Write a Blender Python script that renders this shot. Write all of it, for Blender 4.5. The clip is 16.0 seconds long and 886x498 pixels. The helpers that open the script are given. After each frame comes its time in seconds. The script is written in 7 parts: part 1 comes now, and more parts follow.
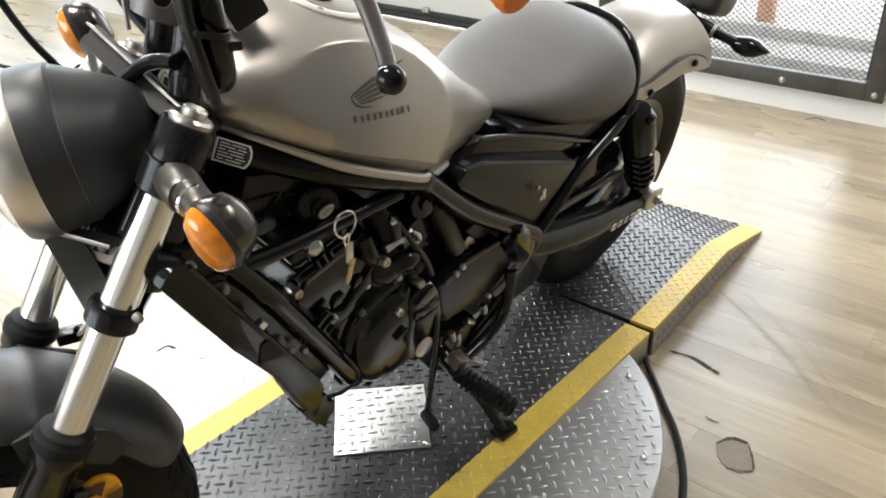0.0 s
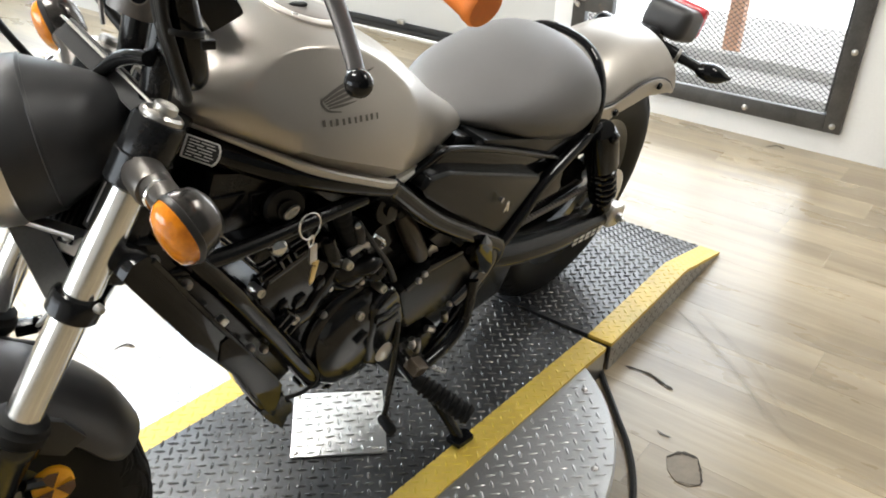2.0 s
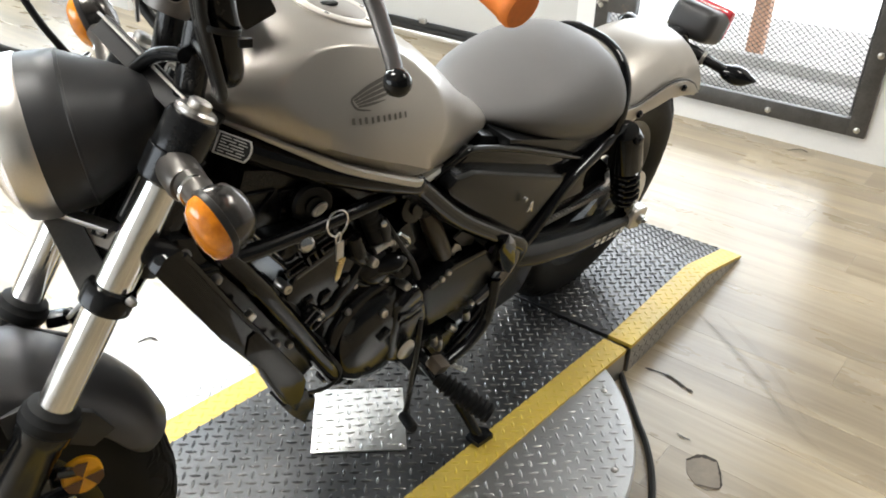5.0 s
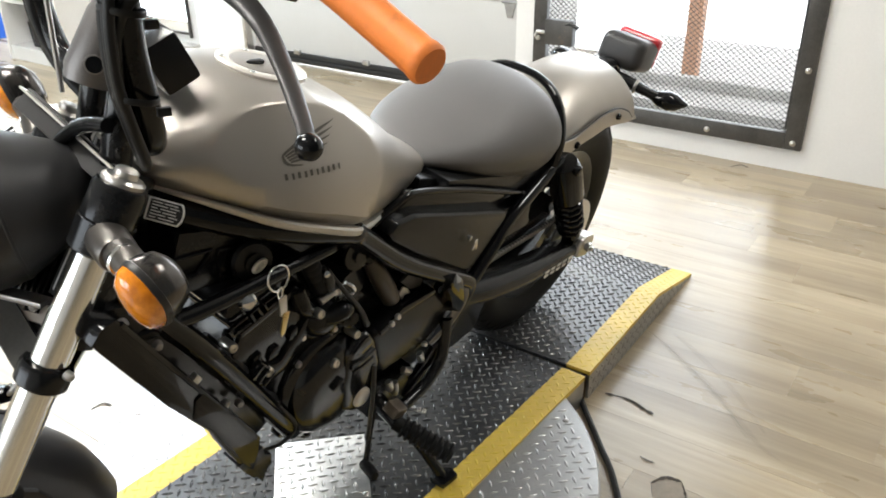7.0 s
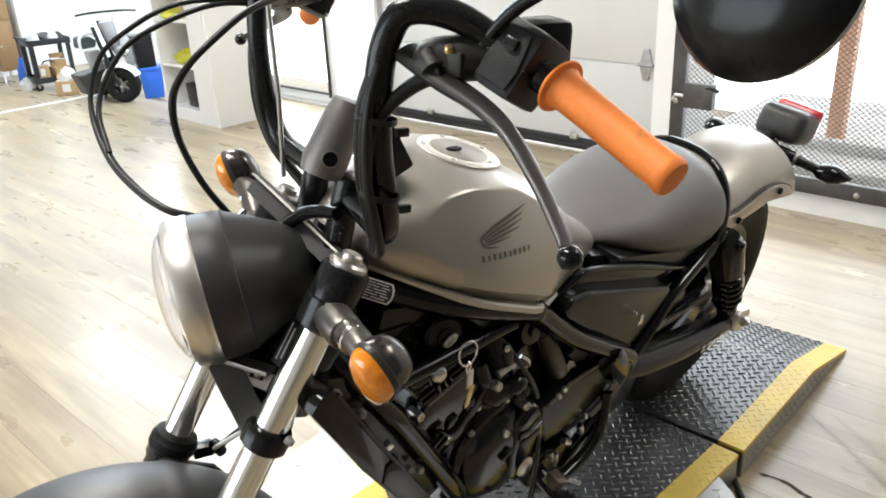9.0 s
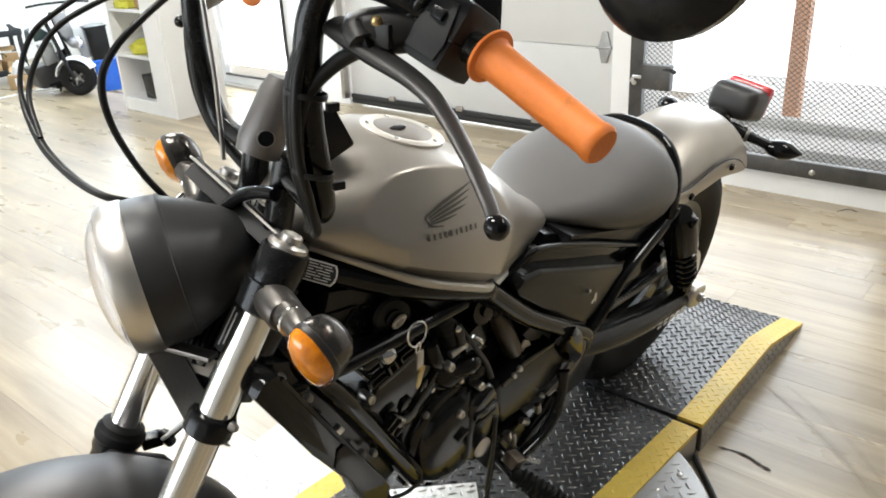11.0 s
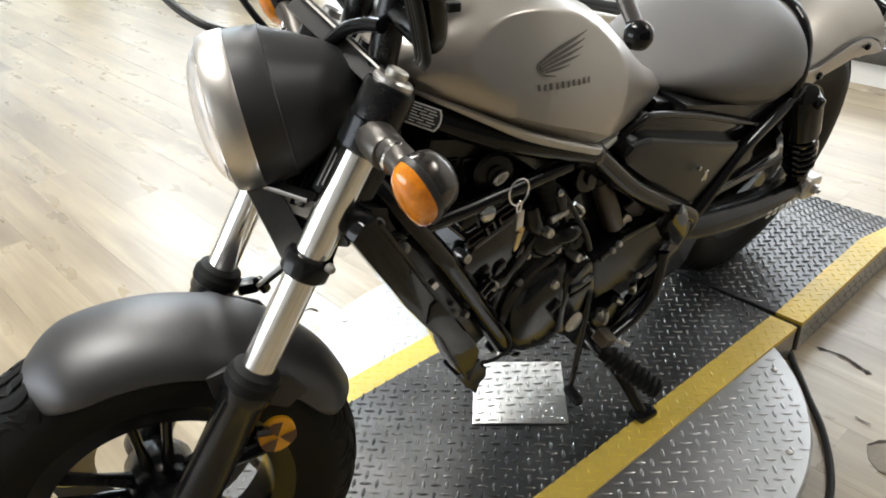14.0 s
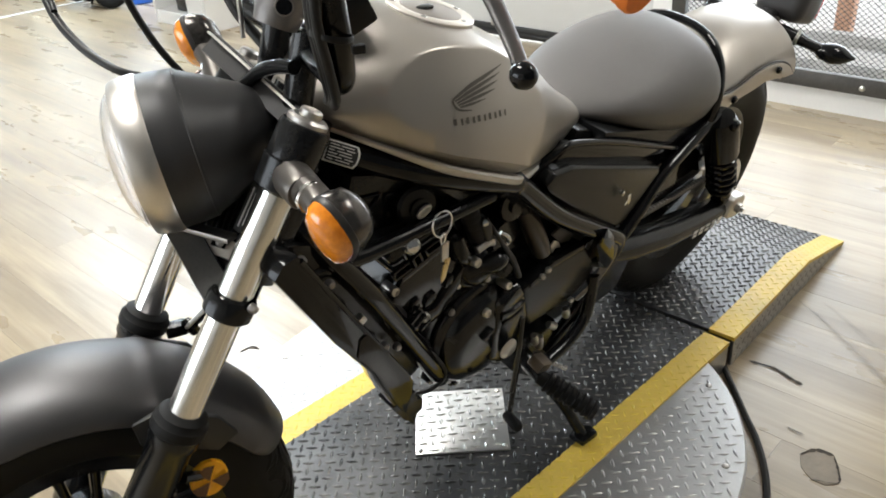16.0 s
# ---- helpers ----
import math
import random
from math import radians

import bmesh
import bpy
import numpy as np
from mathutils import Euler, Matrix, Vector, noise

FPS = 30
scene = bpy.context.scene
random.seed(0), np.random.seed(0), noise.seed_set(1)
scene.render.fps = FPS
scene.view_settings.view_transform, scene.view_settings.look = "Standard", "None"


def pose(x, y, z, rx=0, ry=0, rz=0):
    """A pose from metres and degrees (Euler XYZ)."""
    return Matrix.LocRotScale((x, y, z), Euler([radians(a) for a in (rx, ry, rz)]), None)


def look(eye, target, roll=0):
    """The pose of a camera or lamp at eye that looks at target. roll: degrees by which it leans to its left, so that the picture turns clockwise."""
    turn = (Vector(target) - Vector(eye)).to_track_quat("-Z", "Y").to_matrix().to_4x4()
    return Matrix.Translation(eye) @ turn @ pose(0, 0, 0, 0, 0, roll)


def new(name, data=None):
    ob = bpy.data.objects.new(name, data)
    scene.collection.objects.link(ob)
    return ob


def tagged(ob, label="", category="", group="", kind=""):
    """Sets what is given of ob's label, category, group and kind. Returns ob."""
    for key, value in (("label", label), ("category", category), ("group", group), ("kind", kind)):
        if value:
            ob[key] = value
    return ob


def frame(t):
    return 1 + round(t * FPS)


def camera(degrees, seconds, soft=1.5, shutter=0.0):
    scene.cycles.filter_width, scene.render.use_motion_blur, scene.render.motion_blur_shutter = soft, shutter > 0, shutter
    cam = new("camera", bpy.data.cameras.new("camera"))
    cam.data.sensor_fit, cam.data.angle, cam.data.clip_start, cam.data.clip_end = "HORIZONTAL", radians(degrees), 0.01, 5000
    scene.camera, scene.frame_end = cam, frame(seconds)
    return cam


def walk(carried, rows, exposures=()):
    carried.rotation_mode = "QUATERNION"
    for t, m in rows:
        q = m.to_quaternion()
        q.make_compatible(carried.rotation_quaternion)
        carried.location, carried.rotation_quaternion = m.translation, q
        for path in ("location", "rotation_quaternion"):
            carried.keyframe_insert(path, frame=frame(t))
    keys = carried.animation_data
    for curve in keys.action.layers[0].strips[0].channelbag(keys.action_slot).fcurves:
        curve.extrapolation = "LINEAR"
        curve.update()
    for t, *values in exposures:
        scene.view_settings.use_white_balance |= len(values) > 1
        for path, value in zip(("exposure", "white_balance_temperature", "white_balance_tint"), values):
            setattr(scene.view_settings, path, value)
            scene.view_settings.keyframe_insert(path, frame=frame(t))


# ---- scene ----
cam = camera(58.24, 16.0, 1.8)
PATH = [
    (0, (-0.1536, -0.9771, 1.2055), (1.1875, 0.1200, 0.2066), -1.73),
    (0.5, (-0.1495, -0.9665, 1.2193), (1.2782, 0.0783, 0.2864), -0.85),
    (1, (-0.1630, -0.9828, 1.2317), (1.3153, 0.0533, 0.3708), 1.51),
    (1.5, (-0.1705, -0.9929, 1.2231), (1.2557, 0.0712, 0.3101), 0.69),
    (2, (-0.1688, -0.9959, 1.2092), (1.2364, 0.0444, 0.2380), 1.91),
    (2.5, (-0.1714, -0.9919, 1.2114), (1.2296, 0.0645, 0.2516), 2.30),
    (3, (-0.1741, -0.9917, 1.2095), (1.2097, 0.0877, 0.2502), 1.95),
    (5.3, (-0.1812, -0.9895, 1.2118), (1.1983, 0.0814, 0.2370), 2.08),
    (5.5, (-0.1810, -0.9936, 1.2150), (1.2144, 0.1001, 0.2893), 1.16),
    (6, (-0.1716, -1.0077, 1.2243), (1.2813, 0.0245, 0.3168), 0.44),
    (6.5, (-0.1635, -1.0162, 1.2313), (1.3203, -0.0159, 0.3382), -1.41),
    (7, (-0.1642, -1.0117, 1.2270), (1.3027, 0.0098, 0.3300), -0.73),
    (7.5, (-0.1706, -0.9987, 1.2269), (1.2583, 0.0871, 0.3442), -2.24),
    (8, (-0.2266, -0.9715, 1.2634), (1.1071, 0.2887, 0.4675), 0.03),
    (8.2, (-0.2492, -0.9552, 1.2894), (1.0921, 0.3192, 0.5298), -1.67),
    (10.3, (-0.2356, -0.9435, 1.2698), (1.0956, 0.2982, 0.4415), -2.10),
    (10.5, (-0.2365, -0.9441, 1.2699), (1.0967, 0.2889, 0.4317), -1.92),
    (11, (-0.2212, -0.9666, 1.2666), (1.1583, 0.2378, 0.4627), -3.10),
    (11.5, (-0.2017, -0.9927, 1.2464), (1.1975, 0.1654, 0.4091), -1.88),
    (12, (-0.2297, -0.9551, 1.2213), (0.9572, 0.3437, 0.2702), -2.24),
    (12.5, (-0.2541, -0.9130, 1.1998), (0.7743, 0.4485, 0.1563), -2.11),
    (13, (-0.2475, -0.9141, 1.1959), (0.8051, 0.4247, 0.1473), -2.57),
    (13.5, (-0.2358, -0.9252, 1.1994), (0.8785, 0.3803, 0.1727), -2.72),
    (14, (-0.2287, -0.9348, 1.1970), (0.9183, 0.3481, 0.1779), -3.14),
    (14.5, (-0.2249, -0.9479, 1.1984), (0.9580, 0.3048, 0.1828), -2.50),
    (15, (-0.2125, -0.9648, 1.2064), (1.0313, 0.2553, 0.2244), -3.51),
    (15.5, (-0.2084, -0.9689, 1.2045), (1.0557, 0.2406, 0.2353), -3.72),
    (16, (-0.2095, -0.9642, 1.2064), (1.0490, 0.2552, 0.2425), -3.50),
]
walk(cam, [(t, look(eye, target, roll)) for t, eye, target, roll in PATH],
     exposures=[(0, 0.68), (3, 0.68), (6.5, 0.62), (8, 0.55), (10.5, 0.49), (12, 0.47), (16, 0.47)])

# ---- world, daylight and lamps ----
world = bpy.data.worlds.new("World")
scene.world = world
world.use_nodes = True
wn = world.node_tree.nodes
sky = wn.new("ShaderNodeTexSky")
sky.sky_type = 'NISHITA'
sky.sun_disc = False
sky.sun_elevation = radians(40)
sky.sun_rotation = radians(120)
world.node_tree.links.new(sky.outputs[0], wn["Background"].inputs[0])
wn["Background"].inputs[1].default_value = 0.12

sun_data = bpy.data.lights.new("sun", 'SUN')
sun_data.energy, sun_data.angle, sun_data.color = 2.0, radians(0.5), (1.0, 0.95, 0.88)
sun = new("sun", sun_data)
sun.matrix_world = look((20, -8, 22), (0, 0, 0))

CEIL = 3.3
# the room about the lift, in its fitted size
SITE = Matrix.Translation((-0.20, -0.97, 0)) @ Matrix.Scale(0.96, 4) @ Matrix.Translation((0.20, 0.97, 0))
# unseen ceiling panels, added and placed for fill light and floor sheen
FILL_PANELS = [(2.2, -1.9), (-0.30, 0.42), (2.75, 7.0), (1.3, 2.0), (2.80, 4.75)]
FILL_WATTS = [18, 44, 38, 44, 78]


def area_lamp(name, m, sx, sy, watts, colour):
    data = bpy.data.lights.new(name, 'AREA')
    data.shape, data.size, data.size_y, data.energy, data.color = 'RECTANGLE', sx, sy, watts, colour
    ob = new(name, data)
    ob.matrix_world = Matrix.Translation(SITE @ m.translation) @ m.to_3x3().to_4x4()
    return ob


for (lx, ly), watts_ in zip(FILL_PANELS, FILL_WATTS):
    area_lamp("fill_panel_lamp", look((lx, ly, CEIL - 0.06), (lx, ly, 0)), 0.55, 1.15, watts_, (0.97, 0.95, 0.905) if ly < 3 else (0.70, 0.86, 1.0))
# sky light that enters by the barred opening and the glazed door
area_lamp("opening_light", look((3.36, 0.22, 1.2), (0, 0.22, 0.9)), 1.2, 2.0, 21, (0.84, 0.92, 1.0))
area_lamp("door_light", look((3.6, 4.35, 1.2), (0, 4.35, 0.8)), 0.8, 2.0, 18, (0.84, 0.92, 1.0))
# fill from an unseen window behind the camera, added to light the front
area_lamp("added_west_light", look((-4.36, 3.2, 1.60), (0, 3.2, 0.9)), 5.9, 2.0, 115, (0.92, 0.96, 1.0))
# fill from an unseen far window, added for sheen on the floor
area_lamp("added_front_light", look((3.70, 6.8, 1.8), (0, 6.8, 1.4)), 3.5, 2.0, 48, (0.78, 0.89, 1.0))

# fill from an unseen end-wall window, added for pale floor glare
area_lamp("added_north_light", look((2.20, 9.40, 2.02), (2.0, 0, 0.6)), 2.7, 2.1, 15, (0.84, 0.93, 1.0))

# ---- mesh helpers ----
def crom(pts, n):
    """A smooth line through the points, n steps to each span."""
    p = [Vector(q) for q in pts]
    if n <= 1 or len(p) < 3:
        return p
    e = [2 * p[0] - p[1]] + p + [2 * p[-1] - p[-2]]
    out = []
    for i in range(1, len(e) - 2):
        a, b, c, d = e[i - 1:i + 3]
        for k in range(n):
            t = k / n
            out.append(0.5 * ((2 * b) + (c - a) * t + (2 * a - 5 * b + 4 * c - d) * t * t + (3 * b - a - 3 * c + d) * t ** 3))
    return out + [p[-1]]


def skin(bm, rings, closed=True, cap=True):
    """Faces between rings of points."""
    rows = [[bm.verts.new(v) for v in ring] for ring in rings]
    n = len(rows[0])
    for a, b in zip(rows, rows[1:]):
        for i in range(n if closed else n - 1):
            j = (i + 1) % n
            bm.faces.new((a[i], a[j], b[j], b[i]))
    if cap and closed:
        bm.faces.new(rows[0][::-1])
        bm.faces.new(rows[-1])
    return bm


def axes_of(d):
    d = Vector(d).normalized()
    s = d.cross(Vector((0, 0, 1)) if abs(d.z) < 0.9 else Vector((1, 0, 0))).normalized()
    return d, s, s.cross(d)


def tube(pts, r, seg=12, n=1, bm=None, flat=1.0):
    """A pipe along points; r is one radius or one for each point."""
    bm = bm or bmesh.new()
    line = crom(pts, n)
    rs = r if isinstance(r, (list, tuple)) else [r] * len(pts)
    _, s, u = axes_of(line[1] - line[0])
    rings = []
    for i, p in enumerate(line):
        t = (line[min(i + 1, len(line) - 1)] - line[max(i - 1, 0)]).normalized()
        s = (s - t * s.dot(t)).normalized()
        u = s.cross(t)
        k = i / max(1, len(line) - 1) * (len(rs) - 1)
        a = int(min(k, len(rs) - 2)) if len(rs) > 1 else 0
        rad = rs[a] + (rs[min(a + 1, len(rs) - 1)] - rs[a]) * (k - a)
        rings.append([p + (s * math.cos(w) + u * flat * math.sin(w)) * rad for w in (2 * math.pi * j / seg for j in range(seg))])
    return skin(bm, rings)


def lathe(profile, origin, axis, seg=32, bm=None, sx=1.0, sy=1.0, side=None, ring=False, cap=True):
    """Turns (radius, height) rows about an axis."""
    bm = bm or bmesh.new()
    d, s, u = axes_of(axis)
    if side is not None:
        s = (Vector(side) - d * Vector(side).dot(d)).normalized()
        u = d.cross(s)
    o = Vector(origin)
    rings = [[o + d * h + (s * sx * math.cos(w) + u * sy * math.sin(w)) * max(r, 1e-4) for w in (2 * math.pi * j / seg for j in range(seg))] for r, h in (list(profile) + [profile[0]] if ring else profile)]
    skin(bm, rings, cap=cap and not ring)
    if ring:
        bmesh.ops.remove_doubles(bm, verts=bm.verts, dist=1e-6)
    return bm


def box(sx, sy, sz, m=None, bevel=0.0, bm=None, seg=2):
    bm = bm or bmesh.new()
    made = bmesh.ops.create_cube(bm, size=1.0)["verts"]
    for v in made:
        v.co = Vector((v.co.x * sx, v.co.y * sy, v.co.z * sz))
    if bevel:
        es = list({e for v in made for e in v.link_edges})
        made = bmesh.ops.bevel(bm, geom=es, offset=bevel, segments=seg, affect='EDGES', profile=0.6)["verts"]
    if m is not None:
        bmesh.ops.transform(bm, matrix=m, verts=list({v for v in made}) if bevel else made)
    return bm


def slab(poly, a0, a1, plane="xz", bevel=0.0, m=None, seg=2):
    """A flat outline given thickness: plane xz runs along y, xy along z, yz along x."""
    bm = bmesh.new()
    put = {"xz": lambda p, a: (p[0], a, p[1]), "xy": lambda p, a: (p[0], p[1], a), "yz": lambda p, a: (a, p[0], p[1])}[plane]
    lo = [bm.verts.new(put(p, a0)) for p in poly]
    hi = [bm.verts.new(put(p, a1)) for p in poly]
    n = len(poly)
    bm.faces.new(lo)
    bm.faces.new(hi[::-1])
    for i in range(n):
        bm.faces.new((lo[i], hi[i], hi[(i + 1) % n], lo[(i + 1) % n]))
    bmesh.ops.recalc_face_normals(bm, faces=bm.faces)
    if bevel:
        bmesh.ops.bevel(bm, geom=bm.edges[:], offset=bevel, segments=seg, affect='EDGES', profile=0.6)
    if m is not None:
        bmesh.ops.transform(bm, matrix=m, verts=bm.verts)
    return bm


def finish(bm, sharp=38):
    bmesh.ops.recalc_face_normals(bm, faces=bm.faces)
    for f in bm.faces:
        f.smooth = True
    for e in bm.edges:
        e.smooth = e.calc_face_angle(0.0) < radians(sharp)
    return bm


def mesh_of(name, bm, material, sharp=38):
    finish(bm, sharp)
    me = bpy.data.meshes.new(name)
    bm.to_mesh(me)
    bm.free()
    for mt in (material if isinstance(material, (list, tuple)) else [material]):
        me.materials.append(mt)
    return me


def part(name, bm, material, parent, label="", sharp=38):
    ob = new(name, mesh_of(name, bm, material, sharp))
    ob.parent = parent
    if label:
        tagged(ob, label)
    return ob


def thing(name, m, label, category, group="", kind=""):
    ob = new(name)
    ob.matrix_world = m
    ob.empty_display_size = 0.1
    return tagged(ob, label, category, group, kind)


def single(name, bm, material, label, category, group="", kind="", m=None, sharp=38):
    ob = new(name, mesh_of(name, bm, material, sharp))
    if m is not None:
        ob.matrix_world = m
    return tagged(ob, label, category, group, kind)


# ---- materials ----
def mat(name, base, rough=0.5, metal=0.0, var=0.15, scale=12.0, bump=0.0, fine=180.0, coat=0.0, stretch=(1, 1, 1), rvar=0.12, dirt=None, dirt_scale=5.0, dirt_at=0.6, spec=0.5, rand=0.0):
    """Paint, metal, rubber or wood with broad and fine variation of tone, gloss and relief."""
    m = bpy.data.materials.new(name)
    m.use_nodes = True
    nt = m.node_tree
    nd, ln = nt.nodes, nt.links
    b = nd["Principled BSDF"]
    tc = nd.new("ShaderNodeTexCoord")
    mp = nd.new("ShaderNodeMapping")
    mp.inputs["Scale"].default_value = stretch
    ln.new(tc.outputs["Object"], mp.inputs[0])
    src = mp.outputs[0]
    if rand:
        oi = nd.new("ShaderNodeObjectInfo")
        sc = nd.new("ShaderNodeVectorMath")
        sc.operation = 'MULTIPLY_ADD'
        sc.inputs[1].default_value = (1, 1, 1)
        cb = nd.new("ShaderNodeCombineXYZ")
        ml = nd.new("ShaderNodeMath")
        ml.operation = 'MULTIPLY'
        ml.inputs[1].default_value = 37.0
        ln.new(oi.outputs["Random"], ml.inputs[0])
        ln.new(ml.outputs[0], cb.inputs[0])
        ln.new(ml.outputs[0], cb.inputs[2])
        ln.new(src, sc.inputs[0])
        ln.new(cb.outputs[0], sc.inputs[2])
        src = sc.outputs[0]
    n1, n2 = nd.new("ShaderNodeTexNoise"), nd.new("ShaderNodeTexNoise")
    n1.inputs["Scale"].default_value, n1.inputs["Detail"].default_value = scale, 4
    n2.inputs["Scale"].default_value, n2.inputs["Detail"].default_value = fine, 3
    ln.new(src, n1.inputs["Vector"])
    ln.new(src, n2.inputs["Vector"])
    mix = nd.new("ShaderNodeMath")
    mix.operation = 'MULTIPLY_ADD'
    mix.inputs[1].default_value = 0.65
    hf = nd.new("ShaderNodeMath")
    hf.operation = 'MULTIPLY'
    hf.inputs[1].default_value = 0.35
    ln.new(n2.outputs["Fac"], hf.inputs[0])
    ln.new(n1.outputs["Fac"], mix.inputs[0])
    ln.new(hf.outputs[0], mix.inputs[2])
    ramp = nd.new("ShaderNodeValToRGB")
    lo, hi = [max(0.0, c * (1 - var)) for c in base], [min(1.0, c * (1 + var)) for c in base]
    ramp.color_ramp.elements[0].position, ramp.color_ramp.elements[0].color = 0.3, (*lo, 1)
    ramp.color_ramp.elements[1].position, ramp.color_ramp.elements[1].color = 0.7, (*hi, 1)
    ln.new(mix.outputs[0], ramp.inputs[0])
    out = ramp.outputs[0]
    if rand:
        hs = nd.new("ShaderNodeHueSaturation")
        mr = nd.new("ShaderNodeMapRange")
        mr.inputs[3].default_value, mr.inputs[4].default_value = 1 - rand, 1 + rand
        ln.new(oi.outputs["Random"], mr.inputs[0])
        ln.new(mr.outputs[0], hs.inputs["Value"])
        ln.new(out, hs.inputs["Color"])
        out = hs.outputs[0]
    if dirt is not None:
        n3 = nd.new("ShaderNodeTexNoise")
        n3.inputs["Scale"].default_value, n3.inputs["Detail"].default_value = dirt_scale, 8
        n3.inputs["Roughness"].default_value = 0.7
        ln.new(src, n3.inputs["Vector"])
        r3 = nd.new("ShaderNodeValToRGB")
        r3.color_ramp.elements[0].position, r3.color_ramp.elements[1].position = dirt_at, dirt_at + 0.12
        ln.new(n3.outputs["Fac"], r3.inputs[0])
        mx = nd.new("ShaderNodeMix")
        mx.data_type = 'RGBA'
        ln.new(r3.outputs[0], mx.inputs[0])
        ln.new(out, mx.inputs[6])
        mx.inputs[7].default_value = (*dirt, 1)
        out = mx.outputs[2]
    ln.new(out, b.inputs["Base Color"])
    rr = nd.new("ShaderNodeMapRange")
    rr.inputs[3].default_value, rr.inputs[4].default_value = max(0.02, rough - rvar), min(1.0, rough + rvar)
    ln.new(mix.outputs[0], rr.inputs[0])
    ln.new(rr.outputs[0], b.inputs["Roughness"])
    b.inputs["Metallic"].default_value = metal
    b.inputs["Coat Weight"].default_value = coat
    b.inputs["Specular IOR Level"].default_value = spec
    if bump:
        bp = nd.new("ShaderNodeBump")
        bp.inputs["Strength"].default_value = min(1.0, bump)
        bp.inputs["Distance"].default_value = 0.002
        ln.new(mix.outputs[0], bp.inputs["Height"])
        ln.new(bp.outputs[0], b.inputs["Normal"])
    return m


def clear(name, tint, rough=0.05, ior=1.45):
    m = bpy.data.materials.new(name)
    m.use_nodes = True
    b = m.node_tree.nodes["Principled BSDF"]
    b.inputs["Base Color"].default_value = (*tint, 1)
    b.inputs["Transmission Weight"].default_value = 1.0
    b.inputs["Roughness"].default_value = rough
    b.inputs["IOR"].default_value = ior
    return m


def glow(name, colour, strength):
    m = bpy.data.materials.new(name)
    m.use_nodes = True
    b = m.node_tree.nodes["Principled BSDF"]
    b.inputs["Base Color"].default_value = (*colour, 1)
    b.inputs["Emission Color"].default_value = (*colour, 1)
    b.inputs["Emission Strength"].default_value = strength
    return m


SILVER = mat("matte_silver_paint", (0.44, 0.41, 0.37), 0.34, 0.78, 0.05, 6, 0.02, 900)
SEAT = mat("grey_vinyl", (0.128, 0.123, 0.121), 0.5, 0.0, 0.08, 9, 0.35, 700)
MATTE = mat("matte_black_paint", (0.030, 0.030, 0.031), 0.44, 0.0, 0.2, 8, 0.04, 600, spec=0.4)
GLOSS = mat("gloss_black_paint", (0.0060, 0.0063, 0.0070), 0.055, 0.0, 0.2, 8, 0.0, 300, rvar=0.03, spec=0.30)
SATIN = mat("satin_black_metal", (0.0085, 0.0088, 0.0094), 0.20, 0.0, 0.25, 20, 0.08, 400, spec=0.32)
PLASTIC = mat("black_plastic", (0.0085, 0.0088, 0.0094), 0.23, 0.0, 0.2, 15, 0.07, 500, spec=0.26)
RUBBER = mat("tyre_rubber", (0.007, 0.007, 0.007), 0.60, 0.0, 0.25, 14, 0.3, 250, dirt=(0.016, 0.015, 0.013), dirt_at=0.66, spec=0.2)
CABLE = mat("cable_sheath", (0.010, 0.010, 0.010), 0.42, 0.0, 0.2, 20, 0.05, 200, spec=0.3)
CHROME = mat("polished_fork_steel", (0.80, 0.79, 0.77), 0.16, 1.0, 0.04, 30, 0.0, 300, rvar=0.06)
STEEL = mat("bare_steel", (0.55, 0.53, 0.50), 0.32, 1.0, 0.12, 40, 0.05, 300)
RIMMET = mat("brushed_rim_metal", (0.78, 0.75, 0.71), 0.34, 1.0, 0.06, 25, 0.03, 500)
GREYMET = mat("grey_anodised_metal", (0.30, 0.285, 0.27), 0.36, 0.75, 0.10, 20, 0.05, 400)
HOUSM = mat("textured_black_housing", (0.014, 0.014, 0.0145), 0.50, 0.0, 0.2, 20, 0.5, 500, spec=0.3)
LEVERM = mat("dark_worn_lever", (0.032, 0.031, 0.030), 0.42, 0.25, 0.25, 40, 0.15, 300)
TAILM = mat("worn_grey_plastic", (0.035, 0.034, 0.034), 0.45, 0.0, 0.2, 15, 0.1, 400)
ENGINE = mat("engine_black", (0.0095, 0.0098, 0.0104), 0.10, 0.0, 0.35, 25, 0.10, 260, spec=0.24, rvar=0.08)
ENGINE2 = mat("engine_cover_charcoal", (0.0105, 0.0108, 0.0114), 0.14, 0.0, 0.25, 20, 0.08, 300, spec=0.42, rvar=0.08)
AMBER = mat("amber_lens", (0.95, 0.25, 0.010), 0.10, 0.0, 0.38, 70, 0.45, 110, coat=1.0, rvar=0.05)
YAMBER = mat("yellow_amber_reflector", (0.95, 0.42, 0.02), 0.2, 0.0, 0.1, 60, 0.25, 160)
AMBERDK = mat("dark_amber", (0.10, 0.035, 0.005), 0.2, 0.0, 0.10, 60, 0.1, 160)
RED = mat("red_lens", (0.60, 0.05, 0.065), 0.15, 0.0, 0.1, 50, 0.15, 160, coat=0.6)
GRIP = mat("orange_grip_rubber", (0.80, 0.215, 0.033), 0.6, 0.0, 0.10, 20, 0.3, 260, dirt=(0.56, 0.16, 0.03), dirt_scale=22, dirt_at=0.62)
BRASS = mat("brass_key", (0.62, 0.47, 0.22), 0.3, 1.0, 0.1, 60, 0.05)
LABELW = mat("label_white", (0.72, 0.72, 0.70), 0.5, 0.0, 0.05, 40)
LABELK = mat("label_black", (0.02, 0.02, 0.02), 0.4, 0.0, 0.1, 40)
LOGO = mat("logo_dark_grey", (0.13, 0.12, 0.105), 0.42, 0.5, 0.1, 40)
